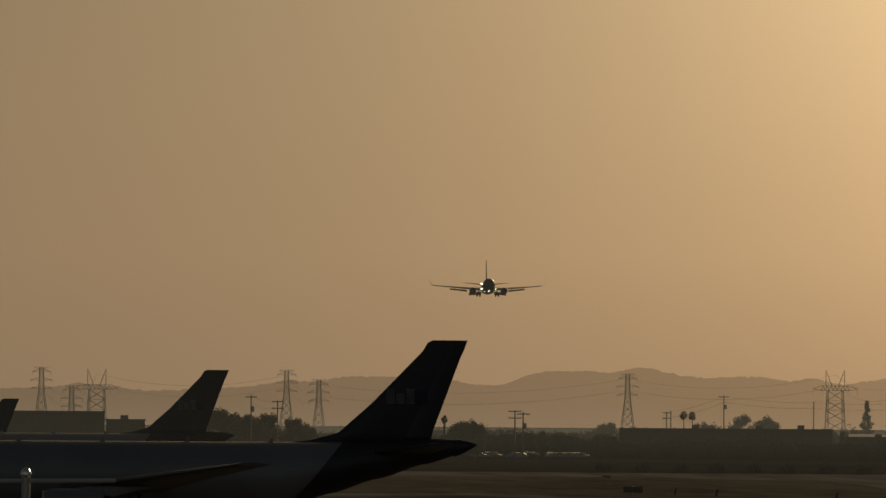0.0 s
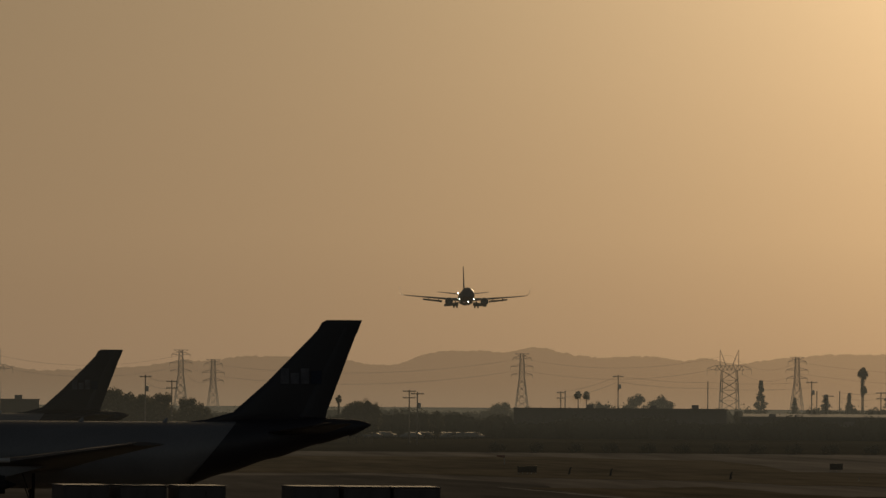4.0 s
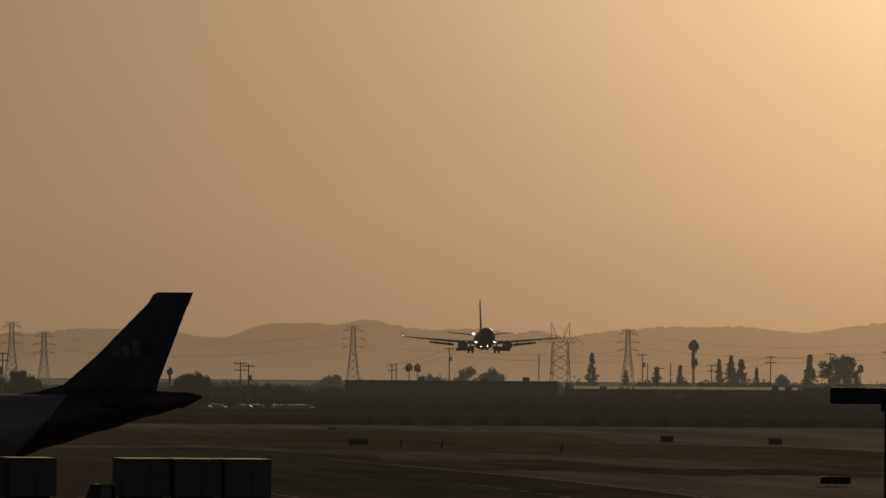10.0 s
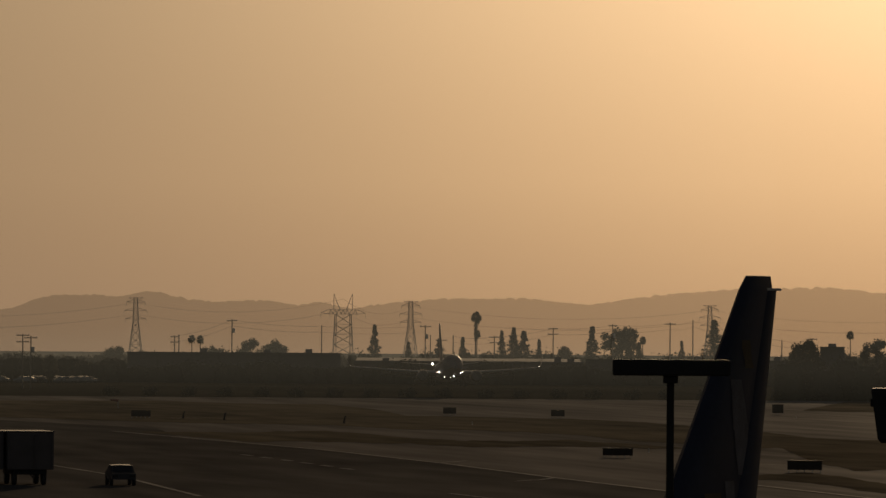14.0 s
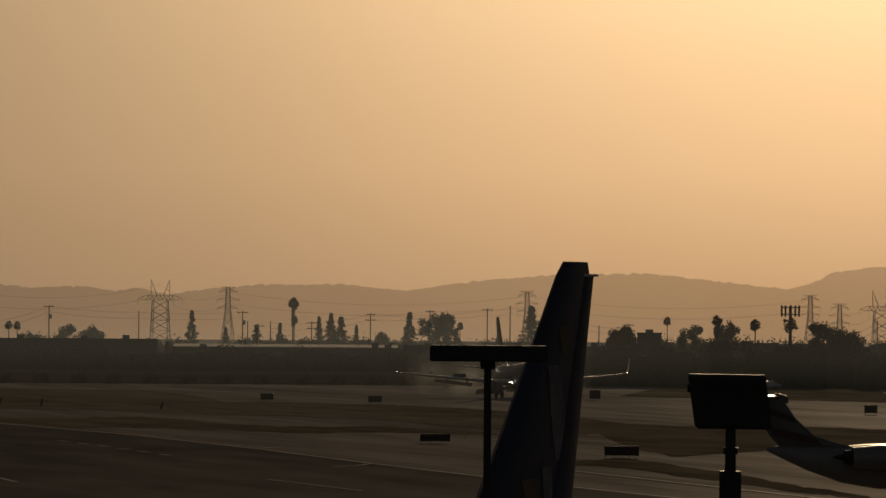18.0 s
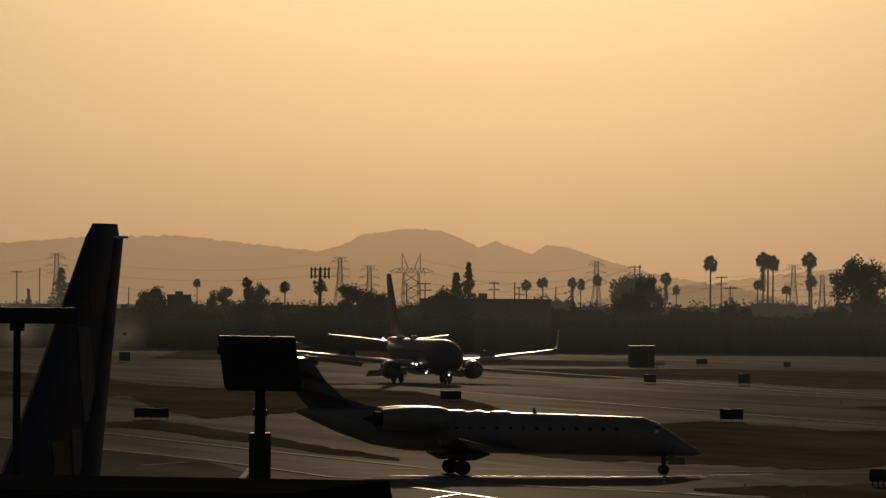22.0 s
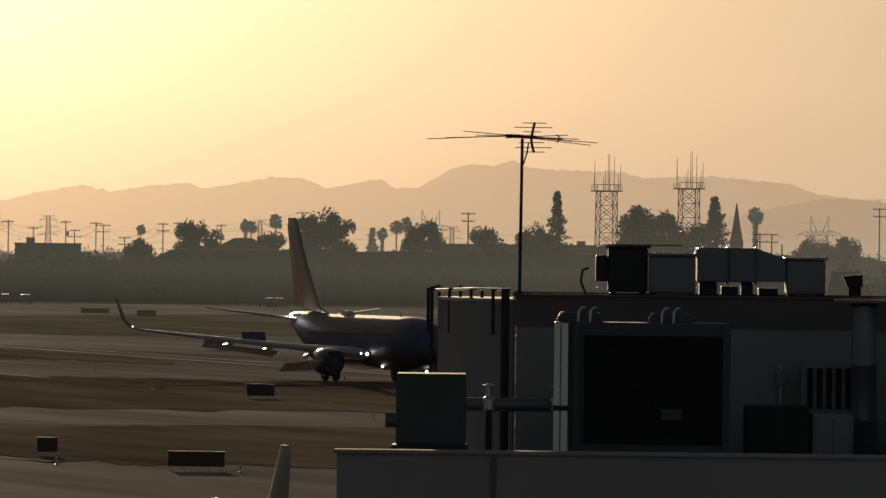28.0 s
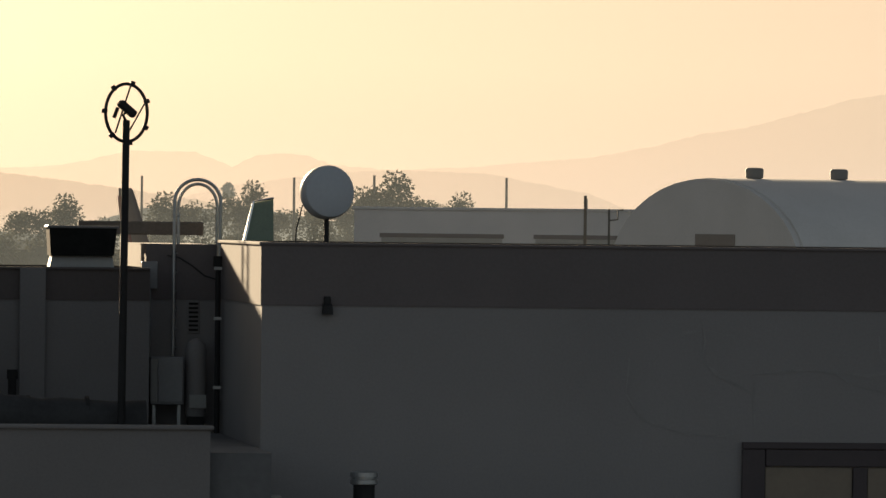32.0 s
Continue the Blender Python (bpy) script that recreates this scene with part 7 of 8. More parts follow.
hedge("skyline_trees.002", 128, 352, 1610, 8.0, 10.8, "dusty far line of bushes and small trees", 47, 20)
hedge("roadside_scrub", 234, 352, 1304, 8.4, 9.9, "low dark scrub along the top of a bank", 14, 6, 0.7, LEAF_DARK)
hedge("far_scrub", 338, 376, 690, 9.0, 12.2, "hazy grey-green scrub and trees behind the roofs", 19, 20, 0.8, LEAF_NEAR, 0.2, (2.5, 6))
hedge("far_scrub.001", 375, 432, 690, 8.0, 10.5, "low hazy grey-green scrub behind the roofs", 29, 20, 0.8, LEAF_NEAR, 0.22, (2.5, 6))

_rb = random.Random(8)
_bush = None
for _i in range(26):
    _mil = 22 + _i * 5.05
    if _mil > 118:
        break
    if _bush is None:
        _bush = thing("shrub", pose(0, 0, 0), "low rounded dark shrub in a row along the fence", "shrub", "shrubs along the fence")
        _s = Shape()
        for _k in range(9):
            leaf_quads(_s, _rb, (_rb.uniform(-1.2, 1.2), _rb.uniform(-0.8, 0.8), _rb.uniform(0.4, 1.3)), 0.8, 40, 0.24)
        part("foliage", plain("foliage", _s, LEAF_DARK), LEAF_DARK, _bush)
        part("stem", Shape().tube((0, 0, -0.1), (0, 0, 1.0), 0.1, 0.05, 6), BARK, _bush)
        _bush.matrix_basis = stand(_mil, 1292, 0)
    else:
        copy_thing(_bush, stand(_mil + _rb.uniform(-0.5, 0.5), 1292, 0, _rb.uniform(0, 360)))


# ---- cars ----
def car(m, label, paint=CARPAINT, group="parked cars"):
    t = thing("car", m, label, "car", group)
    prof = [(-2.2, 0.45), (-2.15, 0.85), (-1.25, 0.98), (-0.75, 1.42), (0.75, 1.46), (1.5, 1.0), (2.2, 0.92), (2.25, 0.45)]
    b = Shape().loft([[(x, -0.86 + (0.12 if z > 1.1 else 0), z) for x, z in prof], [(x, -0.3, z + (0.03 if z > 1.3 else 0)) for x, z in prof], [(x, 0.3, z + (0.03 if z > 1.3 else 0)) for x, z in prof], [(x, 0.86 - (0.12 if z > 1.1 else 0), z) for x, z in prof]])
    part("body", b, paint, t, smooth=40)
    part("windscreen", Shape().loft([[(-1.22, -0.66, 1.02), (-1.22, 0.66, 1.02), (-0.78, 0.6, 1.41), (-0.78, -0.6, 1.41)], [(-1.25, -0.66, 1.04), (-1.25, 0.66, 1.04), (-0.81, 0.6, 1.43), (-0.81, -0.6, 1.43)]]), GLASSDARK, t)
    part("rear_window", Shape().loft([[(0.8, -0.6, 1.44), (0.8, 0.6, 1.44), (1.46, 0.66, 1.04), (1.46, -0.66, 1.04)], [(0.83, -0.6, 1.46), (0.83, 0.6, 1.46), (1.49, 0.66, 1.06), (1.49, -0.66, 1.06)]]), GLASSDARK, t)
    wh = Shape().lathe([(0.12, -0.11), (0.31, -0.11), (0.33, -0.06), (0.33, 0.06), (0.31, 0.11), (0.12, 0.11)], 14, "y").mesh("wheel", RUBBER, 40)
    for x in (-1.35, 1.35):
        for y in (-0.8, 0.8):
            part("wheel", wh, RUBBER, t, at=pose(x, y, 0.33))
    for y in (-0.6, 0.6):
        part("tail_lamp", Shape().box(2.2, 2.28, y - 0.16, y + 0.16, 0.68, 0.84, 0.01), ORANGE, t)
        part("headlamp", Shape().box(-2.24, -2.14, y - 0.18, y + 0.18, 0.62, 0.78, 0.01), GLASSDARK, t)
    return t


_first = car(stand(12.0, 1655, 0, 20), "parked car with sun glinting on its roof", CARGLOSS)
_rc = random.Random(4)
for _i in range(15):
    copy_thing(_first, stand(10.0 + _i * 0.62 + _rc.uniform(-0.2, 0.2), 1650 + _rc.uniform(-18, 18), 0, _rc.uniform(-60, 60)))
for _mil, _d in ((4.8, 1640), (6.0, 1650), (6.8, 1645), (134, 1262), (136, 1262), (127, 1270), (437.8, 262), (456.5, 262)):
    copy_thing(_first, stand(_mil, _d, 8.35 if _d == 262 else 0, _rc.uniform(-30, 30)))
_dark = car(stand(222, 1212, 0, 78), "dark parked car at the foot of the bank", CARPAINT)
for _mil, _d in ((223.6, 1214), (226.5, 1210), (259.5, 1192), (261, 1192)):
    copy_thing(_dark, stand(_mil, _d, 0, 80 + _rc.uniform(-20, 20)))
service_car = car(stand(25, 513, 0, 95), "dark estate car driving across the apron", CARPAINT, "moving cars")

# ---- airfield signs, lights, markings ----
SIGNS = [(25.9, 949, 2.5, 0.75), (67.9, 1010, 1.8, 0.8), (82.6, 985, 1.8, 0.8), (90.8, 657, 2.7, 0.6), (116.2, 591, 2.8, 0.7), (156.9, 700, 2.0, 0.75), (195.1, 601, 1.9, 0.8),
         (258.6, 494, 1.9, 0.75), (250.0, 338, 2.6, 0.65), (229.7, 359, 1.0, 0.65), (112.5, 1050, 1.6, 1.2), (127.0, 1080, 1.6, 1.2), (150.0, 900, 1.6, 0.9), (252.2, 713, 1.9, 0.75),
         (243.0, 1000, 2.6, 0.8), (236.0, 1040, 4.0, 0.6), (202.6, 1032, 1.0, 0.6), (191.0, 1058, 1.6, 0.7), (221.0, 950, 1.8, 0.9), (184.0, 845, 1.4, 0.8), (196.8, 838, 1.4, 1.0), (138, 1010, 1.6, 0.8)]


def airfield_sign(mil, dist, w, h, rnd):
    t = thing("airfield_sign", stand(mil, dist, 0, rnd.uniform(-12, 12)), "low dark airfield guidance sign on short legs", "sign", "airfield signs")
    part("panel", Shape().box(-w / 2, w / 2, -0.1, 0.1, 0.22, 0.22 + h, 0.02), SIGNBROWN, t)
    part("frame", Shape().box(-w / 2 - 0.05, w / 2 + 0.05, -0.14, 0.14, 0.22 + h, 0.28 + h, 0.01), SIGNBROWN, t)
    n = max(2, int(w / 0.5))
    for i in range(n):
        x = -w / 2 + 0.12 + (w - 0.24) * i / (n - 1)
        part("leg", Shape().tube((x, 0, -0.05), (x, 0, 0.24), 0.035, n=6), STEEL, t)
    return t


_r = random.Random(77)
for _row in SIGNS:
    airfield_sign(*_row, _r)
drum = thing("marker_drum", stand(215.4, 404, 0, -8), "grey barrel-shaped airfield marker lying on short legs", "marker")
part("barrel", Shape().lathe([(0.3, -0.6), (0.36, -0.56), (0.36, 0.5), (0.3, 0.58)], 18, "x", at=(0, 0, 0.62)), SIGNBROWN, drum, smooth=40)
for _x in (-0.45, -0.15, 0.15, 0.45):
    part("leg", Shape().box(_x - 0.03, _x + 0.03, -0.1, 0.1, 0, 0.28), DARKSTEEL, drum)
_light = thing("runway_light", stand(262.5, 470, 0), "small airfield edge light on a stub", "edge light", "edge lights")
part("stub", Shape().lathe([(0.09, -0.02), (0.09, 0.04), (0.03, 0.06), (0.03, 0.28)], 8), STEEL, _light)
part("lens", Shape().lathe([(0.06, 0.28), (0.075, 0.33), (0.05, 0.4), (0.01, 0.42)], 8), LENS, _light)
for _mil, _d in ((236, 590), (268, 470), (274, 438), (226, 640), (186, 408), (197, 392), (205, 372), (214, 360), (222, 351), (231, 345), (256, 336), (95, 690), (71, 900), (115, 1000), (231, 735), (244, 520), (270, 560), (210, 700)):
    copy_thing(_light, stand(_mil, _d, 0))
hut = thing("equipment_cabin", stand(182.9, 1040, 0, 6), "dark small equipment cabin beside the runway", "cabin")
part("wall", Shape().box(-1.75, 1.75, 0, 2.4, 0, 2.75, 0.03), DARKSTEEL, hut)
part("roof", Shape().box(-1.9, 1.9, -0.15, 2.55, 2.75, 2.95, 0.04), DARKSTEEL, hut)
part("door", Shape().box(-0.5, 0.4, -0.05, -0.003, 0.05, 2.05, 0.01), DARKSTEEL, hut)
sock = thing("windsock", stand(22.8, 1070, 0), "small faded red windsock on a low pole", "windsock")
part("mast", Shape().tube((0, 0, -0.2), (0, 0, 1.25), 0.05, n=8), STEEL, sock)
part("sock", Shape().tube((0.05, 0, 1.2), (-1.1, 0.2, 1.3), 0.22, 0.14, 12, False), ORANGE, sock, "faded red cloth sock", smooth=60)
for _mil, _d in ((31.6, 948), (37.2, 934), (53.5, 905)):
    post = thing("marker_post", stand(_mil, _d, 0), "short dark airfield marker post in the grass", "marker", "marker posts")
    part("post", Shape().tube((0, 0, -0.1), (0.12, 0, 0.75), 0.16, 0.1, 8), DARKSTEEL, post)
    part("cap", Shape().tube((0.12, 0, 0.75), (0.3, 0, 0.95), 0.14, 0.05, 8), DARKSTEEL, post)
for _p, _q, _w in (((22, 815), (50.8, 690), 0.5), ((50.8, 690), (66.5, 622), 0.5), ((66.5, 622), (82.3, 559), 0.5), ((82.3, 559), (109.6, 482), 0.45), ((109.6, 482), (123.8, 454), 0.4), ((123.8, 454), (140.4, 415), 0.4),
                   ((10, 620), (23, 554), 0.4), ((23, 554), (34, 486), 0.4), ((66.5, 622), (70.3, 634), 0.4), ((82.3, 559), (80.4, 551), 0.4), ((80.4, 551), (77.0, 545), 0.35), ((110, 627), (116, 622), 0.5),
                   ((109.6, 536), (130.4, 483), 0.4), ((130.4, 483), (153.5, 437), 0.4), ((115, 438), (121, 447), 0.3), ((68, 500), (81, 467), 0.3),
                   ((138, 435), (215, 433), 0.5), ((140, 415), (200, 380), 0.5), ((150, 404), (163, 398), 0.35), ((130, 440), (128, 400), 0.35), ((176, 398), (230, 350), 0.4),
                   ((180, 880), (300, 545), 0.9), ((160, 1010), (260, 640), 0.9), ((150, 800), (230, 560), 0.6), ((185, 424), (330, 424), 0.3), ((30, 952), (37, 958), 0.5)):
    stripe(_p, _q, _w)
for _p, _q in (((151.2, 395), (158.5, 382)), ((158.5, 382), (171.6, 359)), ((148.9, 361), (158.5, 382)), ((148.5, 418), (192.2, 420)), ((170.3, 415), (201.1, 428))):
    stripe(_p, _q, 0.22, label="smooth white painted taxiway line", paint=PAINT_GLOSS)
for _i in range(6):
    stripe((39.5 + _i * 2.75, 658 - _i * 13), (41.0 + _i * 2.75, 653 - _i * 13), 0.5, label="short worn white dash on the asphalt")


# ---- apron vehicles and lamps ----
def box_trailer(m, label, length=3.3):
    t = thing("cargo_trailer", m, label, "trailer", "cargo trailers")
    part("container", Shape().box(-length / 2, length / 2, 0, 6.0, 1.1, 3.75, 0.06), CARTSHEET, t, "plain grey container box")
    part("roof_sheet", Shape().box(-length / 2 - 0.04, length / 2 + 0.04, -0.04, 6.04, 3.75, 3.83, 0.02), CARTSHEET, t)
    for x in (-length / 2 + 0.1, length / 2 - 0.1):
        part("corner_post", Shape().box(x - 0.07, x + 0.07, -0.05, -0.003, 1.1, 3.75, 0.01), CARTSHEET, t)
    part("door_bar", Shape().tube((0.25, -0.05, 1.2), (0.25, -0.05, 3.6), 0.03, n=6), CARTSHEET, t)
    part("chassis", Shape().box(-1.2, 1.2, 0.3, 5.8, 0.75, 1.09, 0.03), DARKSTEEL, t)
    wh = Shape().lathe([(0.2, -0.16), (0.45, -0.16), (0.5, -0.08), (0.5, 0.08), (0.45, 0.16), (0.2, 0.16)], 16, "x").mesh("wheel", RUBBER, 40)
    for x in (-1.05, 1.05):
        for y in (1.0, 4.8):
            part("wheel", wh, RUBBER, t, at=pose(x, y, 0.5))
    part("drawbar", Shape().tube((0, -0.9, 0.6), (0, 0.4, 0.85), 0.05, n=6), DARKSTEEL, t)
    return t


_tr = box_trailer(stand(-34, 520, 0, 8), "grey box cargo trailer parked on the apron")
for _mil in (-26.2, -18.2, -2.8, 4.2, 11.0):
    copy_thing(_tr, stand(_mil, 520, 0, 8))
tug = thing("tow_tractor", stand(-9.4, 520, 0, 40), "low dull red tow tractor between cargo trailers", "tow tractor")
part("body", Shape().box(-1.6, 1.6, -0.8, 0.8, 0.35, 1.05, 0.12), DARKRED, tug, "dull red tractor body")
part("cab", Shape().loft([[(-0.5, -0.72, 1.05), (1.0, -0.72, 1.05), (1.0, 0.72, 1.05), (-0.5, 0.72, 1.05)], [(-0.2, -0.66, 1.95), (0.95, -0.66, 1.95), (0.95, 0.66, 1.95), (-0.2, 0.66, 1.95)]]), GLASSDARK, tug)
part("cab_roof", Shape().box(-0.25, 1.0, -0.7, 0.7, 1.95, 2.03, 0.03), UNITPALE, tug)
for _x in (-1.0, 1.0):
    for _y in (-0.75, 0.75):
        part("wheel", Shape().lathe([(0.15, -0.12), (0.36, -0.12), (0.38, 0), (0.36, 0.12), (0.15, 0.12)], 14, "y"), RUBBER, tug, smooth=40, at=pose(_x, _y, 0.38))
tlamp = thing("apron_lamp", stand(97.9, 118, 0, 0), "dark apron lamp post with a long flat head", "lamp post", "apron lamp posts")
part("post", Shape().tube((0, 0, -0.2), (0, 0, 10.02), 0.075, 0.06, 12), DARKSTEEL, tlamp, smooth=40)
part("head", Shape().box(-0.93, 0.96, -0.28, 0.28, 10.02, 10.28, 0.03), DARKSTEEL, tlamp, "long flat lamp housing")
part("bracket", Shape().box(-0.12, 0.12, -0.12, 0.12, 9.9, 10.02, 0.01), DARKSTEEL, tlamp)
slamp = thing("apron_lamp", stand(-56.6, 118, 0, 0), "slim metal lamp post with a thin cross-bar", "lamp post", "apron lamp posts")
part("post", Shape().tube((0, 0, -0.2), (0, 0, 9.5), 0.085, 0.07, 12), STEEL, slamp, smooth=40)
# off-white in place of metal, for the light along the bar
part("cross_bar", Shape().tube((-1.5, 0, 9.42), (1.44, 0, 9.45), 0.035, n=8), RADOME, slamp, smooth=40)
part("cap", Shape().lathe([(0.07, 9.49), (0.09, 9.55), (0.05, 9.63), (0.01, 9.65)], 12), BARE, slamp, smooth=60)
flood = thing("floodlight", stand(130.8, 110, 0, 0), "big black floodlight panel on a thick post, seen from behind", "floodlight")
part("post", Shape().tube((0.02, 0, -0.2), (0.02, 0, 8.45), 0.18, 0.165, 16), DARKSTEEL, flood, smooth=40)
part("neck", Shape().tube((0.02, 0, 8.45), (0.02, 0, 9.12), 0.085, 0.075, 12).tube((0.02, 0, 8.7), (0.02, 0, 8.8), 0.11, n=12), DARKSTEEL, flood, smooth=40)
part("housing", Shape().loft([[(-0.47, -0.1, 9.08), (0.62, -0.1, 9.07), (0.62, 0.2, 9.07), (-0.47, 0.2, 9.08)], [(-0.52, -0.18, 9.14), (0.64, -0.18, 9.12), (0.64, 0.26, 9.12), (-0.52, 0.26, 9.14)], [(-0.62, -0.16, 9.86), (0.54, -0.16, 9.85), (0.54, 0.3, 9.85), (-0.62, 0.3, 9.86)], [(-0.60, -0.1, 9.9), (0.52, -0.1, 9.89), (0.52, 0.26, 9.89), (-0.60, 0.26, 9.9)]]), DARKSTEEL, flood, "deep rectangular black housing")
for _i in range(7):
    part("cooling_fin", Shape().box(-0.46, 0.48, -0.20, -0.165, 9.24 + _i * 0.085, 9.262 + _i * 0.085), DARKSTEEL, flood)
part("side_bracket", Shape().box(-0.63, -0.58, 0.0, 0.12, 9.62, 9.74, 0.005), DARKSTEEL, flood)
bridge_roof = thing("jet_bridge", stand(128, 62, 0, -12), "dark boxy jet bridge roof below the terrace", "jet bridge")
part("tunnel_roof", Shape().loft([[(-9, -2, 8.3), (0.86, -2, 8.3), (0.86, 3, 8.3), (-9, 3, 8.3)], [(-9, -1.8, 8.98), (0.8, -1.8, 8.93), (0.8, 2.6, 8.93), (-9, 2.6, 8.98)]]), TARPAPER, bridge_roof)
part("tunnel_wall", Shape().box(-8.9, 0.8, -1.9, 2.9, 3.6, 8.29, 0.05), UNITGREY, bridge_roof)
for _x in (-7, 0.2):
    part("support_leg", Shape().box(_x - 0.2, _x + 0.2, 0.2, 0.6, 0, 3.59, 0.03), DARKSTEEL, bridge_roof)
biz = thing("light_jet", stand(258.1, 226, 0, 102), "small dark grey-green business jet with its fin showing", "light aircraft")
part("fuselage", Shape().loft(body([(9, 1.4, 0.05, 0.05), (8, 1.5, 0.5, 0.5), (6, 1.65, 0.8, 0.85), (0, 1.65, 0.8, 0.85), (-3, 1.9, 0.5, 0.5), (-5, 2.1, 0.1, 0.1)], 16)), JETGREEN, biz, smooth=50)
part("fin", blade([(-1.6, 0, 2.2, 3.0, 0.34), (-3.6, 0, 4.2, 1.4, 0.2), (-3.8, 0, 4.46, 1.0, 0.14)], True), JETGREEN, biz, "dark upright fin", smooth=50)
for _s in (1, -1):
    part("wing", blade([(3, -0.6 * _s, 1.1, 2.4, 0.3), (1.4, -6.5 * _s, 1.5, 1.0, 0.1)]), JETGREEN, biz, smooth=50)
    part("tailplane", blade([(-3.2, -0.2 * _s, 2.3, 1.5, 0.15), (-4.0, -2.2 * _s, 2.4, 0.8, 0.08)]), JETGREEN, biz, smooth=50)
    nacelle(biz, -0.6, 1.25 * _s, 2.0, 0.4, 2.0, (JETGREEN, BARE))
    wheel_pair(biz, 0, 1.6 * _s, 0, 0.28, 0.3, 0.16, 1.2)
wheel_pair(biz, 6.2, 0, 0, 0.22, 0.24, 0.12, 1.0)

# ---- hangar and long shed behind the roofs ----
hangar = thing("hangar", stand(440.5, 332, 0, -54), "round-roofed pale hangar with roof fans", "hangar")
_arc = [(7.4 * math.cos(a), 8.2 + 4.5 * math.sin(a)) for a in (math.pi * i / 20 for i in range(21))]
_outline = [(7.4, -0.1)] + _arc + [(-7.4, -0.1)]
part("end_wall", Shape().loft([[(x, 0, z) for x, z in _outline], [(x, 0.3, z) for x, z in _outline]]), HANGARWALL, hangar, "plain pale end wall")
part("roof_shell", Shape().loft([[(x * 1.02, 0.3, z + 0.04) for x, z in _outline], [(x * 1.02, 46, z + 0.04) for x, z in _outline]]), HANGARWALL, hangar, "curved white metal roof", smooth=30)
for _y in (2.8, 7.6, 12.4, 17.2):
    f = part("roof_fan", Shape().lathe([(0.26, 0), (0.28, 0.1), (0.40, 0.16), (0.42, 0.52), (0.34, 0.6), (0.1, 0.62)], 14, at=(0.0, _y, 12.62)), UNITGREY, hangar, smooth=40)
part("door_frame", Shape().box(-0.6, 2.4, -0.06, -0.003, 7.6, 10.2, 0.01), STUCCO_BAND, hangar)
lshed = thing("long_shed", stand(412, 420, 0, -20), "long low pale shed with shaded openings", "warehouse")
part("wall", Shape().box(-8.6, 8.2, 0, 16, 0, 11.3, 0.03), HANGARWALL, lshed)
part("coping", Shape().box(-8.7, 8.3, -0.1, 16.1, 11.3, 11.45, 0.02), HANGARWALL, lshed)
for _x0, _x1 in ((-7.0, 0.6), (2.4, 8.0)):
    part("opening_lintel", Shape().box(_x0, _x1, -0.05, -0.003, 9.7, 9.95, 0.01), STUCCO_BAND, lshed)
    part("roller_door", Shape().box(_x0 + 0.1, _x1 - 0.1, -0.03, -0.002, 5.0, 9.69, 0.01), UNITPALE, lshed)
yard_pole = thing("yard_pole", stand(424.35, 318, 0, 0), "short weathered wooden pole before a pale shed", "pole")
part("shaft", Shape().tube((0, 0, -0.2), (0, 0, 11.75), 0.085, 0.065, n=8), BARK, yard_pole)
part("cap", Shape().tube((0, 0, 11.75), (0, 0, 11.82), 0.075, 0.05, n=8), DARKSTEEL, yard_pole)
fence = thing("pipe_bracket", stand(427.6, 316, 0, -10), "small rusty pipe bracket beside the hangar", "pipe frame")
part("post", Shape().tube((0, 0, 0), (0, 0, 11.25), 0.05, n=6), DARKSTEEL, fence)
part("arm", Shape().pipe([(0, 0, 10.75), (0.38, 0, 10.8), (0.38, 0, 11.2), (0.62, 0, 11.22)], 0.035), DARKSTEEL, fence)



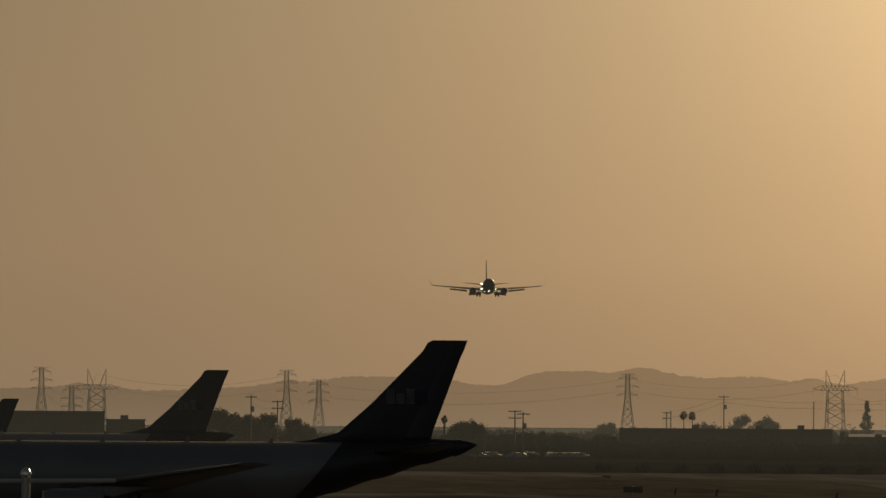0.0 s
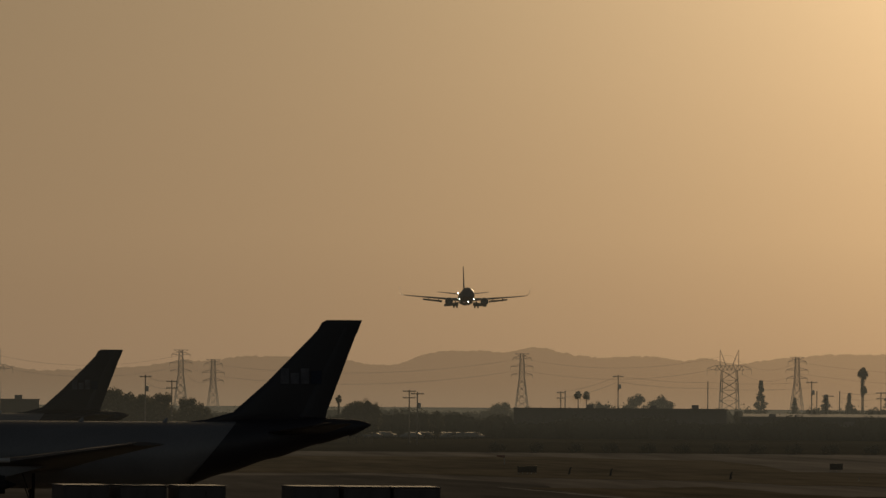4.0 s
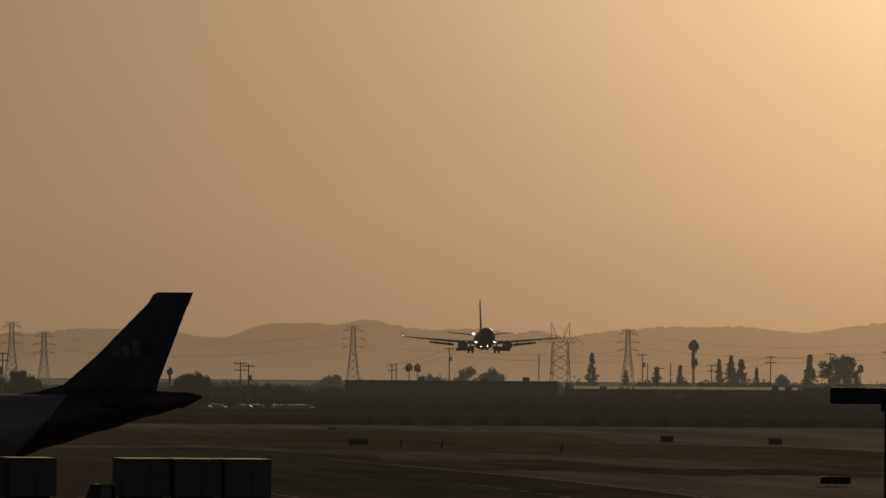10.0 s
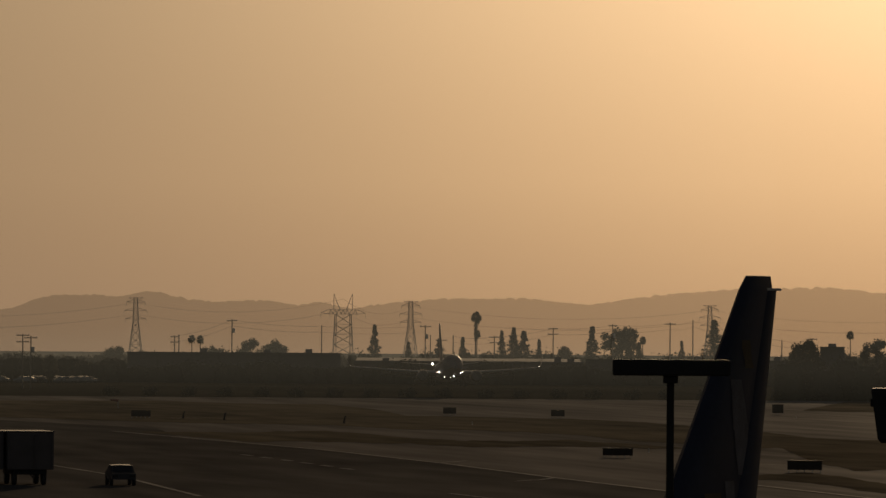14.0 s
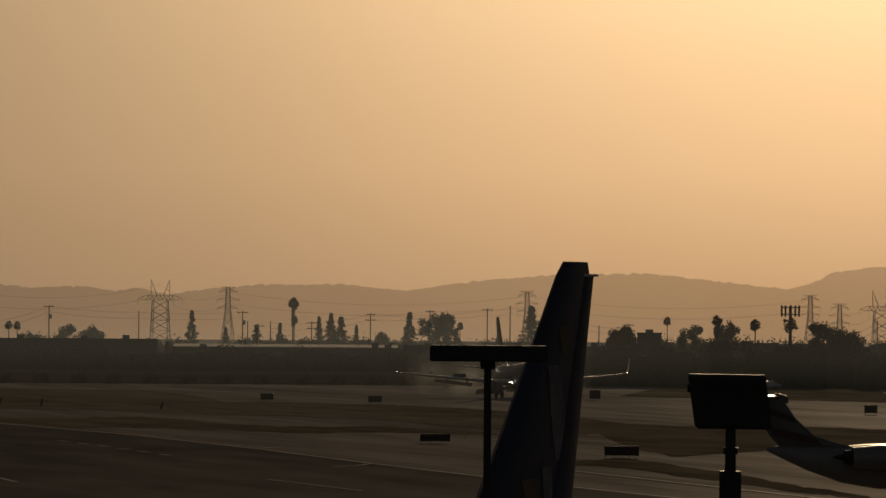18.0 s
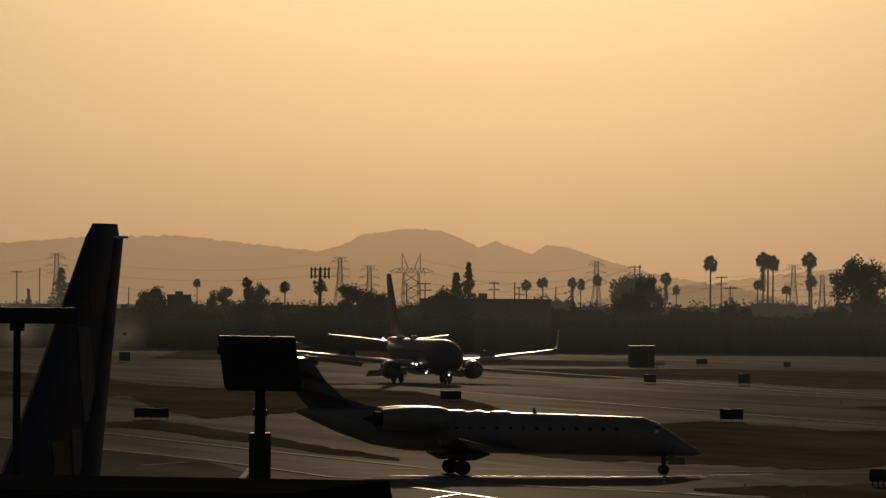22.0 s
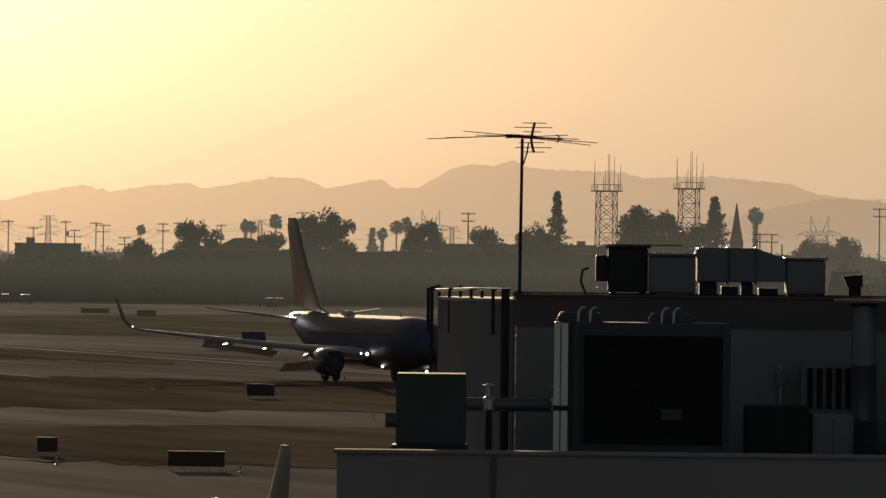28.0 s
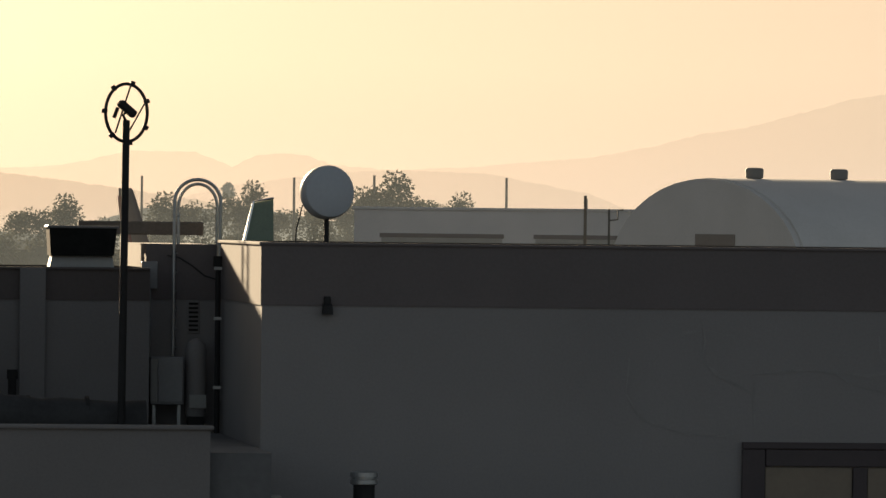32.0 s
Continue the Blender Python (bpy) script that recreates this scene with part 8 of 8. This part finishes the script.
# ---- tyre smoke of the touchdown, in soft thin puffs ----
def smoke_material():
    m = bpy.data.materials.new("thin_tyre_smoke")
    m.use_nodes = True
    n, l = m.node_tree.nodes, m.node_tree.links
    n.clear()
    out, mix, clear, sc, tr, both = (n.new(k) for k in ("ShaderNodeOutputMaterial", "ShaderNodeMixShader", "ShaderNodeBsdfTransparent", "ShaderNodeBsdfDiffuse", "ShaderNodeBsdfTranslucent", "ShaderNodeMixShader"))
    sc.inputs["Color"].default_value = tr.inputs["Color"].default_value = (0.5, 0.51, 0.51, 1)
    l.new(sc.outputs[0], both.inputs[1])
    l.new(tr.outputs[0], both.inputs[2])
    # densest in the heart of each puff, thinning to nothing at its rim
    no, mr, rim, mul = n.new("ShaderNodeTexNoise"), n.new("ShaderNodeMapRange"), n.new("ShaderNodeMapRange"), n.new("ShaderNodeMath")
    no.inputs["Scale"].default_value, no.inputs["Detail"].default_value = 0.3, 4
    co, flat, size = n.new("ShaderNodeTexCoord"), n.new("ShaderNodeVectorMath"), n.new("ShaderNodeVectorMath")
    l.new(co.outputs["Object"], no.inputs["Vector"])
    flat.operation, size.operation, mul.operation = "MULTIPLY", "LENGTH", "MULTIPLY"
    flat.inputs[1].default_value = (1, 0, 1)
    l.new(co.outputs["Object"], flat.inputs[0])
    l.new(flat.outputs[0], size.inputs[0])
    rim.inputs["From Min"].default_value, rim.inputs["From Max"].default_value = 0.5, 4.4
    rim.inputs["To Min"].default_value, rim.inputs["To Max"].default_value = 1.0, 0.0
    l.new(size.outputs["Value"], rim.inputs["Value"])
    mr.inputs["From Min"].default_value, mr.inputs["From Max"].default_value = 0.25, 0.7
    mr.inputs["To Min"].default_value, mr.inputs["To Max"].default_value = 0.03, 0.22
    l.new(no.outputs["Fac"], mr.inputs["Value"])
    l.new(mr.outputs[0], mul.inputs[0])
    l.new(rim.outputs[0], mul.inputs[1])
    l.new(mul.outputs[0], mix.inputs["Fac"])
    l.new(clear.outputs[0], mix.inputs[1])
    l.new(both.outputs[0], mix.inputs[2])
    l.new(mix.outputs[0], out.inputs["Surface"])
    return m


SMOKE = smoke_material()
smoke = []
for _k, (_x, _y, _t) in enumerate(((104.0, 1142, 16.4), (107.5, 1098, 17.1), (111.0, 1052, 17.9))):
    _r = random.Random(_k)
    _th = thing("tyre_smoke", pose(_x, _y, -16), "thin grey puff of tyre smoke over the runway", "smoke", "tyre smoke")
    for _c in ((-3.2 + _r.uniform(-1, 1), -1.5, 3.2), (3.4 + _r.uniform(-1, 1), 2.0, 2.6)):
        _s = Shape()
        _rg = []
        for _d, _q in ((-1.6, 0.3), (-1.4, 1.6), (-0.9, 2.8), (-0.2, 3.8), (0.6, 4.5)):
            _rg.append([(_q * math.cos(a) * (1 + 0.18 * noise.noise((a, _q, _k))), _d, _q * math.sin(a) * (0.8 + 0.2 * noise.noise((a, 7, _q)))) for a in (2 * math.pi * i / 22 for i in range(22))])
        part("puff", _s.loft(_rg, False), SMOKE, _th, smooth=80, at=pose(*_c))
    smoke.append((_th, _x, _y, _t))


def motions():
    """The landing: approach, touchdown and roll-out."""
    rows = []
    # seconds, distance north, wheels' height, nose-up pitch, crab
    for t, y, z, pitch, crab in ((0, 2273, 46, 2.5, -3), (3.4, 2046, 35.2, 2.5, -3), (6, 1870, 27.2, 2.5, -3), (9, 1657, 16.8, 2.5, -4), (11, 1522, 9.6, 2.8, -4), (13, 1387, 3.6, 3.5, -3.6), (14.5, 1291, 1.4, 4, -3.6),
                                 (16, 1197, 0.4, 4, -3.5), (16.8, 1147, 0.0, 3.5, -2), (18, 1070, 0, 2, 0), (19.2, 997, 0, 0, 0), (21, 890, 0, 0, 0), (23, 780, 0, 0, 0), (25, 679, 0, 0, 0), (26.6, 601.5, 0, 0, 0), (28, 542.2, 0, 0, 0),
                                 (30, 471.5, 0, 0, 0), (32, 408.5, 0, 0, 0)):
        rows.append((t, pose(track(y), y, z, 0, -pitch, RUN_DIR + crab)))
    walk(airliner, rows)
    # the spoilers rise after the touchdown
    for panel, y, z in airliner_spoilers:
        walk(panel, [(0, pose(-2.0, y, z)), (17.2, pose(-2.0, y, z)), (18.2, pose(-2.0, y, z, 0, 60)), (32, pose(-2.0, y, z, 0, 60))])
    walk(service_car, [(0, pose(22.7, 401, 0, 0, 0, 95)), (11, pose(14.35, 495.5, 0, 0, 0, 95)), (13, pose(12.85, 513, 0, 0, 0, 95)), (16, pose(10.6, 539, 0, 0, 0, 95)), (32, pose(-1.5, 676, 0, 0, 0, 95))])
    # the smoke rises from the runway behind the wheels, drifts and sinks away
    for puff, x, y, t in smoke:
        walk(puff, [(0, pose(x, y, -16)), (t, pose(x, y, -16)), (t + 0.5, pose(x + 0.3, y - 1, -2.5)), (t + 1.5, pose(x + 1.2, y - 2, 0)), (t + 4.5, pose(x + 3.5, y - 4, 1.5)), (t + 7.5, pose(x + 6, y - 6, 0)), (t + 9, pose(x + 7, y - 7, -16)), (32, pose(x + 7, y - 7, -16))])


motions()
